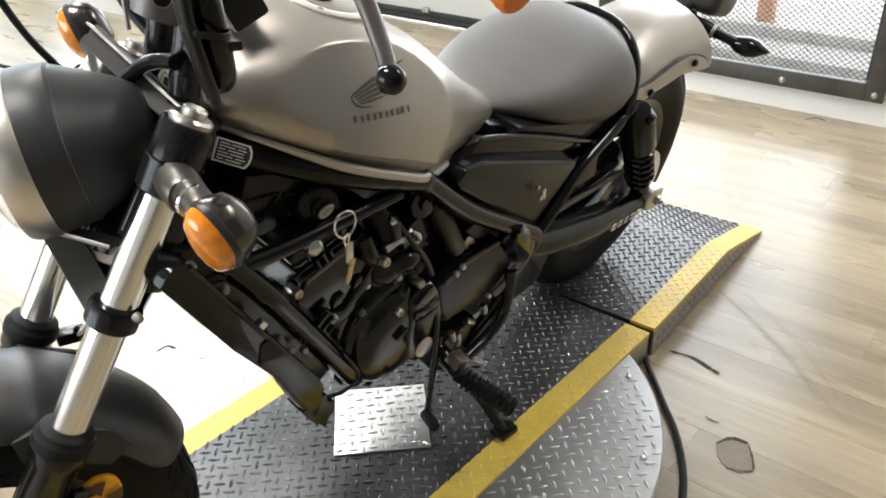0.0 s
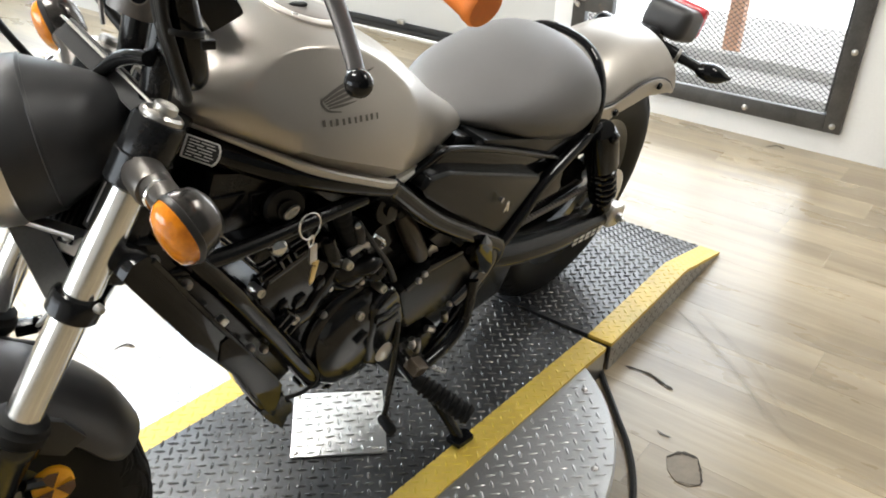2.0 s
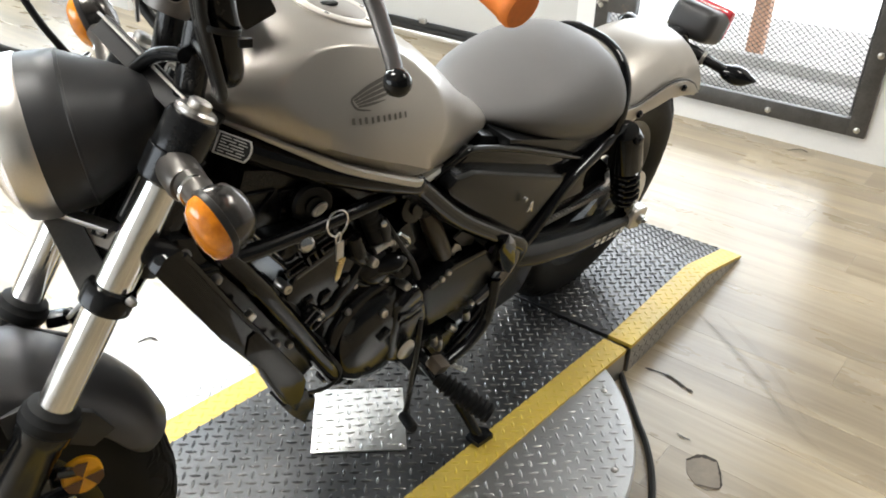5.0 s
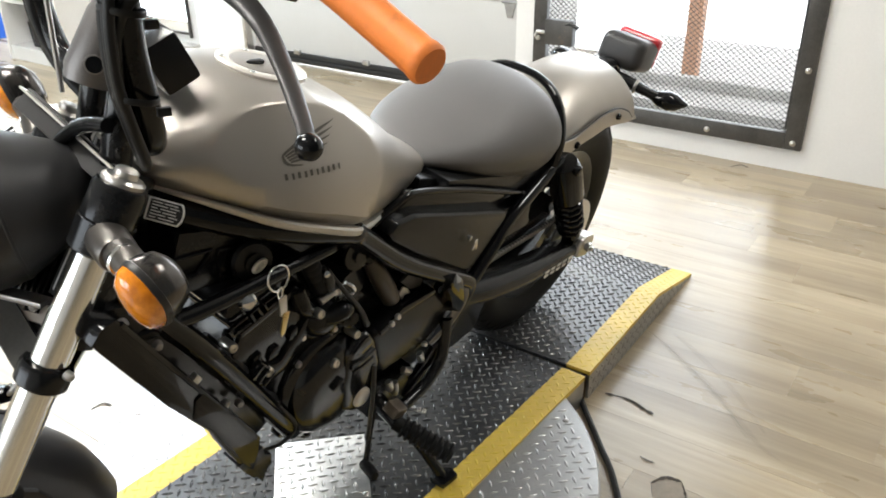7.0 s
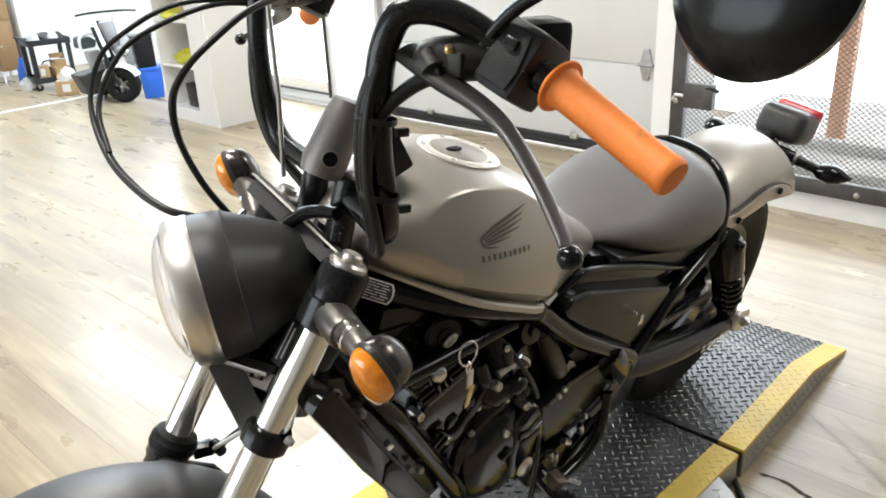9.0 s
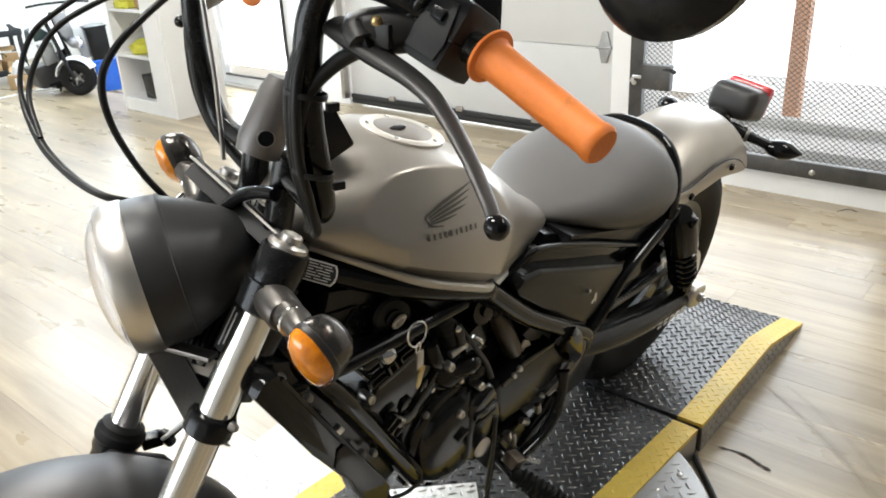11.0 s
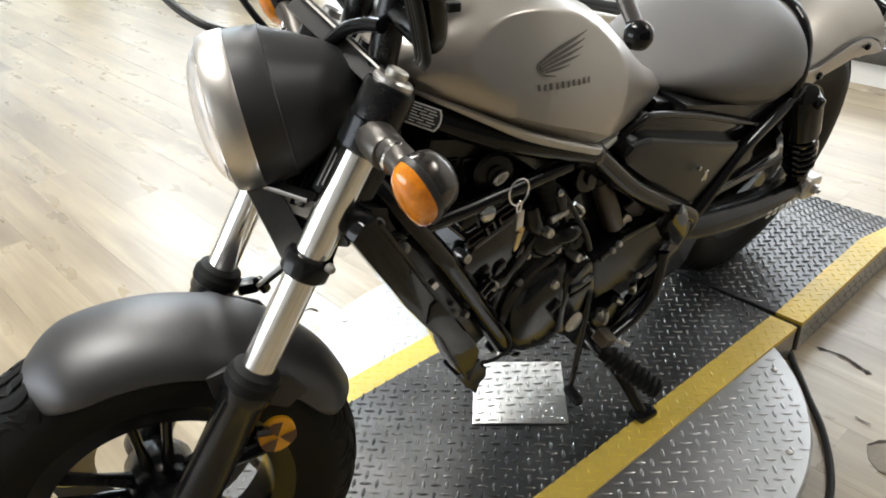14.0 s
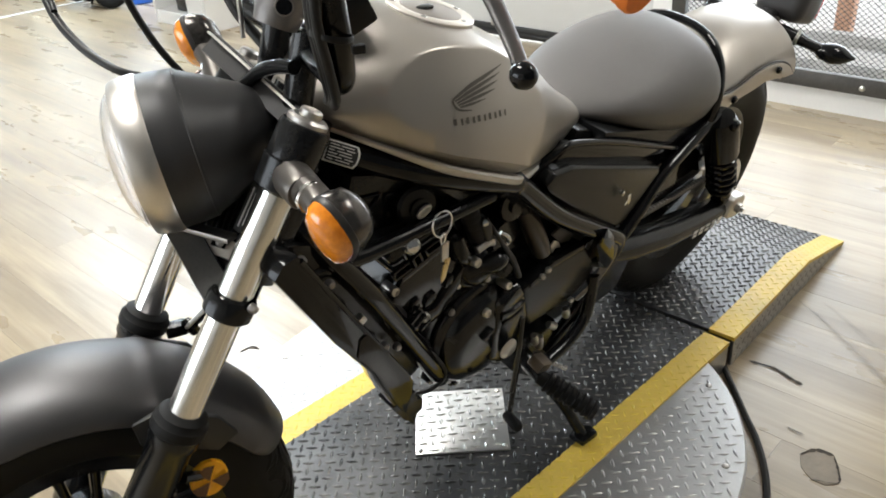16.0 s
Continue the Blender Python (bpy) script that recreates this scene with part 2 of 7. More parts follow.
LENS = clear("headlight_glass", (0.98, 0.98, 1.0), 0.03, 1.25)
FENDERM = mat("matte_black_metallic", (0.105, 0.103, 0.106), 0.46, 0.85, 0.1, 8, 0.03, 600)
REFL = mat("reflector_bowl", (0.85, 0.85, 0.86), 0.4, 0.0, 0.03, 30)
PLATE = mat("black_tread_plate", (0.076, 0.076, 0.077), 0.31, 0.45, 0.35, 9, 0.15, 120, dirt=(0.075, 0.07, 0.065), dirt_scale=7, dirt_at=0.6)
WORNLUG = mat("worn_black_lug", (0.036, 0.036, 0.037), 0.24, 0.35, 0.3, 9, 0.05, 120, dirt=(0.22, 0.215, 0.205), dirt_scale=7, dirt_at=0.47)
ALU = mat("bare_tread_plate", (0.44, 0.435, 0.425), 0.38, 0.85, 0.12, 7, 0.12, 160, dirt=(0.42, 0.40, 0.37), dirt_scale=6, dirt_at=0.62)
YELLOWLUG = mat("worn_yellow_lug", (0.70, 0.50, 0.05), 0.42, 0.0, 0.15, 10, 0.1, 150, dirt=(0.16, 0.125, 0.04), dirt_scale=5, dirt_at=0.63)
HANGER = mat("black_chrome_casting", (0.16, 0.16, 0.165), 0.10, 1.0, 0.3, 30, 0.12, 90, rvar=0.04)
YELLOW = mat("worn_yellow_paint", (0.70, 0.49, 0.08), 0.45, 0.0, 0.12, 10, 0.1, 150, dirt=(0.30, 0.21, 0.05), dirt_scale=16, dirt_at=0.66)
def plank_mat():
    """Wood-look vinyl: tan and grey streaks along the plank, fine grain, small knots, a smooth sheen."""
    m = bpy.data.materials.new("wood_look_plank")
    m.use_nodes = True
    nd, ln = m.node_tree.nodes, m.node_tree.links
    b = nd["Principled BSDF"]
    tc, oi = nd.new("ShaderNodeTexCoord"), nd.new("ShaderNodeObjectInfo")
    off = nd.new("ShaderNodeVectorMath")
    off.operation = 'MULTIPLY_ADD'
    rv = nd.new("ShaderNodeCombineXYZ")
    for i in range(3):
        ln.new(oi.outputs["Random"], rv.inputs[i])
    off.inputs[1].default_value = (31.0, 17.0, 23.0)
    ln.new(rv.outputs[0], off.inputs[0])
    ln.new(tc.outputs["Object"], off.inputs[2])

    def noise_tex(sx, sy, scale, detail, rough=0.55):
        mp = nd.new("ShaderNodeMapping")
        mp.inputs["Scale"].default_value = (sx, sy, 1)
        n = nd.new("ShaderNodeTexNoise")
        n.inputs["Scale"].default_value, n.inputs["Detail"].default_value, n.inputs["Roughness"].default_value = scale, detail, rough
        ln.new(off.outputs[0], mp.inputs[0])
        ln.new(mp.outputs[0], n.inputs["Vector"])
        return n.outputs["Fac"]

    def ramp(src, rows):
        r = nd.new("ShaderNodeValToRGB")
        els = r.color_ramp.elements
        while len(els) < len(rows):
            els.new(0.5)
        for e, (p, c) in zip(els, rows):
            e.position, e.color = p, (*c, 1)
        ln.new(src, r.inputs[0])
        return r.outputs[0]

    def blend(fac, a, c, mode='MIX'):
        x = nd.new("ShaderNodeMix")
        x.data_type, x.blend_type = 'RGBA', mode
        if isinstance(fac, float):
            x.inputs[0].default_value = fac
        else:
            ln.new(fac, x.inputs[0])
        ln.new(a, x.inputs[6])
        if isinstance(c, tuple):
            x.inputs[7].default_value = (*c, 1)
        else:
            ln.new(c, x.inputs[7])
        return x.outputs[2]

    col = ramp(noise_tex(1, 0.085, 8, 7, 0.62), [(0.28, (0.220, 0.168, 0.106)), (0.42, (0.308, 0.243, 0.157)), (0.54, (0.395, 0.318, 0.208)), (0.68, (0.48, 0.400, 0.280))])
    col = blend(0.55, col, ramp(noise_tex(1, 0.04, 70, 4), [(0.3, (0.62, 0.62, 0.62)), (0.7, (1.0, 1.0, 1.0))]), 'MULTIPLY')
    col = blend(ramp(noise_tex(1, 0.16, 4.5, 3), [(0.47, (0, 0, 0)), (0.63, (0.45, 0.45, 0.45))]), col, (0.225, 0.180, 0.122))
    col = blend(ramp(noise_tex(1, 0.45, 20, 2), [(0.66, (0, 0, 0)), (0.80, (0.22, 0.22, 0.22))]), col, (0.13, 0.105, 0.075))
    ln.new(col, b.inputs["Base Color"])
    rr = nd.new("ShaderNodeMapRange")
    rr.inputs[3].default_value, rr.inputs[4].default_value = 0.22, 0.36
    ln.new(noise_tex(1, 0.3, 9, 4), rr.inputs[0])
    ln.new(rr.outputs[0], b.inputs["Roughness"])
    b.inputs["Specular IOR Level"].default_value = 0.60
    return m


PLANK = plank_mat()
SLAB = mat("floor_slab", (0.26, 0.22, 0.17), 0.6, 0.0, 0.2, 5)
# dark tone for the unseen back wall, to hold down bounce light
WALLDK = mat("dim_back_wall", (0.095, 0.100, 0.104), 0.6, 0.0, 0.08, 3, 0.08, 90)
WALL = mat("white_wall_paint", (0.80, 0.795, 0.78), 0.6, 0.0, 0.04, 3, 0.08, 90)
DOORW = mat("white_door_enamel", (0.58, 0.575, 0.555), 0.42, 0.0, 0.03, 4, 0.06, 120)
SEAL = mat("black_rubber_seal", (0.02, 0.02, 0.02), 0.6, 0.0, 0.2, 20)
CAGE = mat("dark_steel_frame", (0.075, 0.072, 0.068), 0.45, 0.5, 0.35, 12, 0.2, 140, dirt=(0.16, 0.12, 0.085), dirt_scale=9, dirt_at=0.63)
WIRE = mat("black_mesh_wire", (0.055, 0.054, 0.052), 0.5, 0.4, 0.2, 30)
GALV = mat("galvanised_steel", (0.34, 0.335, 0.325), 0.45, 0.5, 0.2, 30, 0.05, 200)
CONC = mat("concrete", (0.58, 0.57, 0.55), 0.8, 0.0, 0.15, 5, 0.3, 60)
RUST = mat("brown_post_paint", (0.60, 0.34, 0.22), 0.6, 0.0, 0.12, 9)
CEILM = mat("ceiling_grey", (0.42, 0.42, 0.415), 0.8, 0.0, 0.04, 3, 0.1, 60)
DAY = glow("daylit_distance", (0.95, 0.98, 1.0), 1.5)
# glow of the added ceiling panels
FILL_GLOW = glow("fill_panel_glow", (1.0, 0.97, 0.9), 5.0)
SHELFM = mat("white_laminate", (0.80, 0.80, 0.79), 0.35, 0.0, 0.03, 5)
CARD = mat("cardboard", (0.42, 0.28, 0.14), 0.75, 0.0, 0.15, 9, 0.1, 60)
BLUE = mat("blue_plastic", (0.02, 0.12, 0.55), 0.4, 0.0, 0.1, 9)
LIME = mat("lime_cloth", (0.50, 0.48, 0.05), 0.8, 0.0, 0.2, 25, 0.3, 90)
WHITEP = mat("white_body_paint", (0.75, 0.75, 0.74), 0.3, 0.0, 0.05, 8, coat=0.3)
SCUFF = mat("tyre_scuff", (0.16, 0.13, 0.09), 0.45, 0.0, 0.2, 20, spec=0.3)
SCUFF.node_tree.nodes["Principled BSDF"].inputs["Alpha"].default_value = 0.10
CRACK = mat("torn_floor_edge", (0.05, 0.04, 0.03), 0.8, 0.0, 0.3, 30)
SCREED = mat("worn_bare_patch", (0.19, 0.155, 0.110), 0.5, 0.0, 0.2, 20, 0.3, 90)

# ---- the room ----
PLAT = 0.082          # height of the turntable's top
WX = 3.39             # wall with the barred opening
GX = 3.67             # garage door, set back


def wall_piece(name, x0, x1, y0, y1, z0, z1, material=None, label="white painted plaster wall"):
    bm = box(x1 - x0, y1 - y0, z1 - z0, pose((x0 + x1) / 2, (y0 + y1) / 2, (z0 + z1) / 2))
    return single(name, bm, material or WALL, label, "wall", kind="structure", m=SITE)


single("floor", box(9.2, 14.0, 0.1, pose(0.3, 2.5, -0.0545)), SLAB, "wide indoor floor slab under wood-look planks", "floor", kind="structure")
FLOOR = bpy.data.objects["floor"]
single("ceiling", box(9.2, 14.0, 0.1, pose(0.3, 2.5, CEIL + 0.05)), CEILM, "plain pale showroom ceiling", "ceiling", kind="structure", m=SITE)
# east wall about the barred opening (opening y -0.40 .. 0.86, z 0.11 .. 2.15)
OY0, OY1, OZ0, OZ1 = -0.405, 0.855, 0.115, 2.15
wall_piece("wall_east", WX, WX + 0.16, -4.5, OY0, 0, CEIL)
wall_piece("wall_east_sill", WX, WX + 0.16, OY0, OY1, 0, OZ0)
wall_piece("wall_east_head", WX, WX + 0.16, OY0, OY1, OZ1, CEIL)
wall_piece("wall_east_pier", WX, GX + 0.12, OY1, 0.995, 0, CEIL)
wall_piece("wall_garage_head", GX, GX + 0.12, 0.995, 3.24, 2.3, CEIL)
wall_piece("wall_garage_pier", GX, GX + 0.12, 3.24, 3.80, 0, CEIL)
wall_piece("wall_door_head", GX, GX + 0.12, 3.80, 4.80, 2.15, CEIL)
wall_piece("wall_east_far", GX, GX + 0.12, 4.80, 5.05, 0, CEIL)
wall_piece("wall_front_sill", GX, GX + 0.12, 5.05, 8.55, 0, 0.78)
wall_piece("wall_front_head", GX, GX + 0.12, 5.05, 8.55, 2.82, CEIL)
wall_piece("wall_front_end", GX, GX + 0.12, 8.55, 9.5, 0, CEIL)
# window out of view, added to whiten the floor by its reflection
fw_ = thing("added_front_window", SITE @ pose(GX + 0.06, 6.8, 0), "unseen wide window added for floor sheen", "window", kind="structure")
for y_ in (-1.72, -0.57, 0.57, 1.72):
    part("mullion", box(0.06, 0.06, 2.04, pose(0, y_, 1.80), 0.004), DOORW, fw_)
for z_ in (0.81, 2.79):
    part("frame_rail", box(0.07, 3.5, 0.06, pose(0, 0, z_), 0.004), DOORW, fw_)
for nm_, x0_, x1_, z0_, z1_ in (("wall_north", -4.3, 0.80, 0, CEIL), ("wall_north_end", 3.55, GX + 0.12, 0, CEIL), ("wall_north_sill", 0.80, 3.55, 0, 0.95), ("wall_north_head", 0.80, 3.55, 3.10, CEIL)):
    wall_piece(nm_, x0_, x1_, 9.38, 9.5, z0_, z1_)
# end window out of view, added so the left floor catches glare
nw_ = thing("added_north_window", SITE @ pose(2.175, 9.44, 0), "unseen tall window added in end wall for glare", "window", kind="structure")
for x_ in (-1.345, -0.45, 0.45, 1.345):
    part("mullion", box(0.06, 0.06, 2.15, pose(x_, 0, 2.025), 0.004), DOORW, nw_)
for z_ in (0.98, 3.07):
    part("frame_rail", box(2.75, 0.07, 0.06, pose(0, 0, z_), 0.004), DOORW, nw_)
wall_piece("wall_partition", 1.95, GX, 7.86, 7.96, 0, 2.3)
# unseen wall behind the camera, kept dark so black parts reflect little
wall_piece("wall_south", -4.3, WX + 0.16, -4.5, -4.38, 0, CEIL, WALLDK, "unseen back wall, dark grey to cut reflected light")
# west wall with a wide unseen window, added for fill light
for nm_, y0_, y1_, z0_, z1_ in (("wall_west", -4.5, 0.2, 0, CEIL), ("wall_west_far", 6.2, 9.5, 0, CEIL), ("wall_west_sill", 0.2, 6.2, 0, 0.55), ("wall_west_head", 0.2, 6.2, 2.65, CEIL)):
    wall_piece(nm_, -4.42, -4.3, y0_, y1_, z0_, z1_)
sw_ = thing("added_west_window", SITE @ pose(-4.36, 3.2, 0), "unseen wide window added to let in fill light", "window", kind="structure")
for y_ in (-2.97, -1.49, 0.0, 1.49, 2.97):
    part("mullion", box(0.06, 0.06, 2.1, pose(0, y_, 1.60), 0.004), DOORW, sw_)
for z_ in (0.58, 2.62):
    part("frame_rail", box(0.07, 6.0, 0.06, pose(0, 0, z_), 0.004), DOORW, sw_)

# fixtures for the added fill lamps, out of view overhead
for lx, ly in FILL_PANELS:
    cl = thing("added_ceiling_panel", SITE @ pose(lx, ly, CEIL), "unseen white ceiling panel added for fill light", "ceiling light", "ceiling lights")
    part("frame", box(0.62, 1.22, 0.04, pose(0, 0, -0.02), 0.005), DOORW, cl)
    part("diffuser", box(0.56, 1.16, 0.012, pose(0, 0, -0.046)), FILL_GLOW, cl, "glowing white diffuser")

# sectional garage door
gd = thing("garage_door", SITE @ pose(GX, 2.185, 0), "white sectional garage door with steel hinges", "garage door", kind="structure")
for i in range(4):
    z0, z1 = 0.055 + i * 0.49, 0.055 + i * 0.49 + 0.484
    part("panel", box(0.045, 2.17, z1 - z0, pose(0.03, -0.055, (z0 + z1) / 2), 0.006), DOORW, gd)
for i in range(1, 4):
    z = 0.055 + i * 0.49
    hg = part("hinge", slab([(-0.028, 0), (-0.012, 0.062), (0.012, 0.062), (0.028, 0), (0.012, -0.062), (-0.012, -0.062)], 0.003, 0.010, "yz", 0.002, pose(-0.012, -0.992, z) @ Matrix.Scale(1.35, 4)), GALV, gd, "galvanised steel door hinge")
    part("pin", tube([(-0.012, -1.04, z), (-0.012, -0.945, z)], 0.008, 10), GALV, hg)
part("bottom_seal", tube([(0.02, -1.13, 0.034), (0.02, 1.03, 0.034)], 0.026, 10), SEAL, gd, "black rubber bottom seal")
part("bottom_rail", box(0.02, 2.16, 0.028, pose(0.0, -0.05, 0.068), 0.003), SEAL, gd, "black bottom rail")
for y in (0.03, -0.55, 0.62):
    part("step_plate", box(0.02, 0.05, 0.03, pose(-0.014, y, 0.09), 0.004), STEEL, gd)
for s, y in ((1, 1.05), (-1, -1.135)):
    part("track", slab([(0, 0), (0.05, 0), (0.05, 0.004), (0.004, 0.004), (0.004, 0.03), (0, 0.03)], 0.05, 2.2, "xy", m=pose(-0.05, y, 0)), STEEL, gd, "galvanised steel guide track")

# barred opening: steel frame, expanded mesh, latch
cg = thing("mesh_door", SITE @ pose(WX, 0.225, 0), "dark steel framed door of expanded metal mesh", "mesh door", kind="structure")
FW, FZ0, FZ1 = 0.655, 0.105, 2.16
part("left_stile", box(0.035, 0.07, FZ1 - FZ0, pose(-0.015, FW - 0.035, (FZ0 + FZ1) / 2), 0.003), CAGE, cg)
part("right_stile", box(0.035, 0.07, FZ1 - FZ0, pose(-0.015, -FW + 0.035, (FZ0 + FZ1) / 2), 0.003), CAGE, cg)
part("bottom_rail", box(0.035, 2 * FW - 0.14, 0.072, pose(-0.015, 0, FZ0 + 0.036), 0.003), CAGE, cg)
part("top_rail", box(0.035, 2 * FW - 0.14, 0.072, pose(-0.015, 0, FZ1 - 0.036), 0.003), CAGE, cg)
part("inner_angle", box(0.05, 0.018, FZ1 - FZ0 - 0.15, pose(0.03, -FW + 0.078, (FZ0 + FZ1) / 2)), CAGE, cg)
bolt_bm = lambda p, ax, r=0.013, h=0.008: lathe([(r, 0), (r, h * 0.5), (r * 0.7, h * 0.9), (0.001, h)], p, ax, 12)
for y in (-0.62, -0.25, 0.10, 0.45):
    part("bolt", bolt_bm((-0.032, y, FZ0 + 0.03), (-1, 0, 0)), STEEL, cg)
for z in (0.45, 0.95, 1.45, 1.95):
    part("bolt", bolt_bm((-0.032, -0.628, z), (-1, 0, 0)), STEEL, cg)
    part("bolt", bolt_bm((-0.032, 0.628, z), (-1, 0, 0)), STEEL, cg)
part("latch_box", box(0.045, 0.15, 0.12, pose(-0.05, 0.50, 0.49), 0.008), CAGE, cg, "black latch box")
part("latch_bolt", tube([(-0.06, 0.52, 0.485), (-0.06, 0.62, 0.485), (-0.06, 0.63, 0.46)], 0.009, 10), STEEL, cg)
part("latch_lever", tube([(-0.06, 0.50, 0.525), (-0.065, 0.44, 0.535), (-0.06, 0.40, 0.52)], 0.010, 10), SATIN, cg)


def expanded_mesh(y0, y1, z0, z1, px=0.028, pz=0.0112):
    verts, faces = [], []
    rows, cols = int((z1 - z0) / pz), int((y1 - y0) / (px / 2))
    for r in range(rows):
        base = z0 + r * pz
        prev = None
        for c in range(cols + 1):
            y = y0 + c * px / 2
            z = base + (pz * 0.5 if (c + r) % 2 else -pz * 0.5) * 0.92
            i = len(verts)
            verts += [(0.0, y, z - 0.0015), (0.0, y, z + 0.0015), (0.003, y, z + 0.0011), (0.003, y, z - 0.0011)]
            if prev is not None:
                for k in range(4):
                    faces.append((prev + k, prev + (k + 1) % 4, i + (k + 1) % 4, i + k))
            prev = i
    me = bpy.data.meshes.new("mesh_panel")
    me.from_pydata(verts, [], faces)
    me.materials.append(WIRE)
    return me


mp_ob = new("mesh_panel", expanded_mesh(-0.59, 0.59, 0.17, 2.1))
mp_ob.parent = cg
tagged(mp_ob, "black expanded metal mesh", kind="stuff")
# porch seen through the mesh
single("porch_ledge", box(1.5, 1.9, 0.17, pose(4.31, 0.02, 0.085)), CONC, "pale concrete porch ledge outside", "ledge", kind="structure", m=SITE)
single("porch_kerb", box(0.07, 1.9, 0.05, pose(3.90, 0.02, 0.195), 0.004), CONC, "pale concrete kerb across the porch", "kerb", kind="structure", m=SITE)
single("porch_post", box(0.075, 0.075, 2.4, pose(4.02, 0.29, 1.37), 0.004), RUST, "brown painted wooden porch post", "post", kind="structure", m=SITE)
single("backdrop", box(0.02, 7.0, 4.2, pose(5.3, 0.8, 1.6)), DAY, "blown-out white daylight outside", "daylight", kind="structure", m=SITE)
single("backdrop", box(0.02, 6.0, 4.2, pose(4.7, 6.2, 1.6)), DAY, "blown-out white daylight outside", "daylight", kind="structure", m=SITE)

# glazed door beside the garage door
dr = thing("glazed_door", SITE @ pose(GX, 4.3, 0), "white door with tall bright glass pane", "glass door", kind="structure")
for y in (-0.46, 0.46):
    part("stile", box(0.045, 0.08, 2.1, pose(0.03, y, 1.06), 0.004), DOORW, dr)
part("top_rail", box(0.045, 0.84, 0.1, pose(0.03, 0, 2.06), 0.004), DOORW, dr)
part("bottom_rail", box(0.045, 0.84, 0.06, pose(0.03, 0, 0.05), 0.004), DOORW, dr)
part("threshold", box(0.10, 0.98, 0.02, pose(-0.02, 0, 0.011), 0.003), STEEL, dr, "metal threshold")
part("dark_frame", box(0.02, 0.018, 2.0, pose(0.0, -0.412, 1.06)), CAGE, dr)
part("dark_frame", box(0.02, 0.80, 0.018, pose(0.0, 0, 0.09)), CAGE, dr)
pane = part("pane", box(0.006, 0.84, 1.93, pose(0.035, 0, 1.045)), clear("door_glass", (1, 1, 1), 0.0, 1.45), dr)
pane.visible_shadow = False
part("lock_box", box(0.05, 0.09, 0.16, pose(-0.03, -0.70, 0.97), 0.006), CAGE, dr, "dark grey lock box")
part("push_bar", tube([(-0.05, -0.4, 0.93), (-0.05, 0.4, 0.93)], 0.015, 12), STEEL, dr)

# ---- the turntable lift ----
TT = pose(0.787, -0.078, 0, 0, 0, -2.7)     # its turn against the fixed ramp


def lugs(bm_faces, test, pitch, z, ang, length=0.0265, width=0.0076, height=0.0024, jit=0.0):
    """Raised almond lugs in a chequered lattice where test(x, y) holds; z is a number or a function."""
    verts, faces = bm_faces
    ca, sa = math.cos(ang), math.sin(ang)
    zf = z if callable(z) else (lambda x, y: z)
    n = 64
    for i in range(-n, n):
        for j in range(-n, n):
            u, v = i * pitch, j * pitch
            x, y = u * ca - v * sa, u * sa + v * ca
            if not test(x, y):
                continue
            a = ang if (i + j) % 2 else ang + math.pi / 2
            dx, dy = math.cos(a), math.sin(a)
            k = len(verts)
            ring = []
            for s, t, h in ((-1, 0, 0), (-0.55, -0.8, 0), (0, -1, 0), (0.55, -0.8, 0), (1, 0, 0), (0.55, 0.8, 0), (0, 1, 0), (-0.55, 0.8, 0)):
                qx, qy = x + dx * s * length / 2 - dy * t * width / 2, y + dy * s * length / 2 + dx * t * width / 2
                ring.append((qx, qy, zf(qx, qy) - 0.0006))
            for s, t in ((-0.72, 0), (0, -0.45), (0.72, 0), (0, 0.45)):
                qx, qy = x + dx * s * length / 2 - dy * t * width / 2, y + dy * s * length / 2 + dx * t * width / 2
                ring.append((qx, qy, zf(qx, qy) + height))
            verts += ring
            faces += [(k, k + 1, k + 9, k + 8), (k + 1, k + 2, k + 9), (k + 2, k + 3, k + 9), (k + 3, k + 4, k + 10, k + 9), (k + 4, k + 5, k + 11, k + 10),
                      (k + 5, k + 6, k + 11), (k + 6, k + 7, k + 11), (k + 7, k, k + 8, k + 11), (k + 8, k + 9, k + 10, k + 11)]
    return bm_faces


def lug_part(name, vf, material, parent, label):
    me = bpy.data.meshes.new(name)
    me.from_pydata(vf[0], [], vf[1])
    me.materials.append(material)
    for p in me.polygons:
        p.use_smooth = True
    ob = new(name, me)
    ob.parent = parent
    return tagged(ob, label, kind="stuff")


PITCH, LANG = 0.0216, radians(-45)
HW, SW, HL, RD = 0.283, 0.064, 0.556, 0.543
tt = thing("turntable", TT, "low motorcycle turntable of bare and black tread plate", "turntable")
part("disc", lathe([(RD - 0.02, PLAT - 0.02), (RD, PLAT - 0.017), (RD, PLAT - 0.008), (RD - 0.004, PLAT - 0.004), (0.01, PLAT - 0.004)], (0, 0, 0), (0, 0, 1), 96), ALU, tt, "bare aluminium tread plate disc")
lug_part("disc_lug", lugs(([], []), lambda x, y: x * x + y * y < (RD - 0.012) ** 2 and abs(y) > HW + 0.01, PITCH * 1.12, PLAT - 0.004, LANG + 0.06, 0.0275, 0.0078, 0.0021), ALU, tt, "raised bare metal lugs")
part("base", lathe([(0.44, 0.0), (0.44, PLAT - 0.02)], (0, 0, 0), (0, 0, 1), 48), SATIN, tt, "dark steel turntable base")
part("deck", box(2 * HL, 2 * HW - 2 * SW, 0.010, pose(0, 0, PLAT - 0.005)), PLATE, tt, "black painted tread plate deck")
lug_part("deck_lug", lugs(([], []), lambda x, y: abs(x) < HL - 0.004 and abs(y) < HW - SW - 0.004, PITCH, PLAT, LANG, height=0.0028), WORNLUG, tt, "raised black lugs")
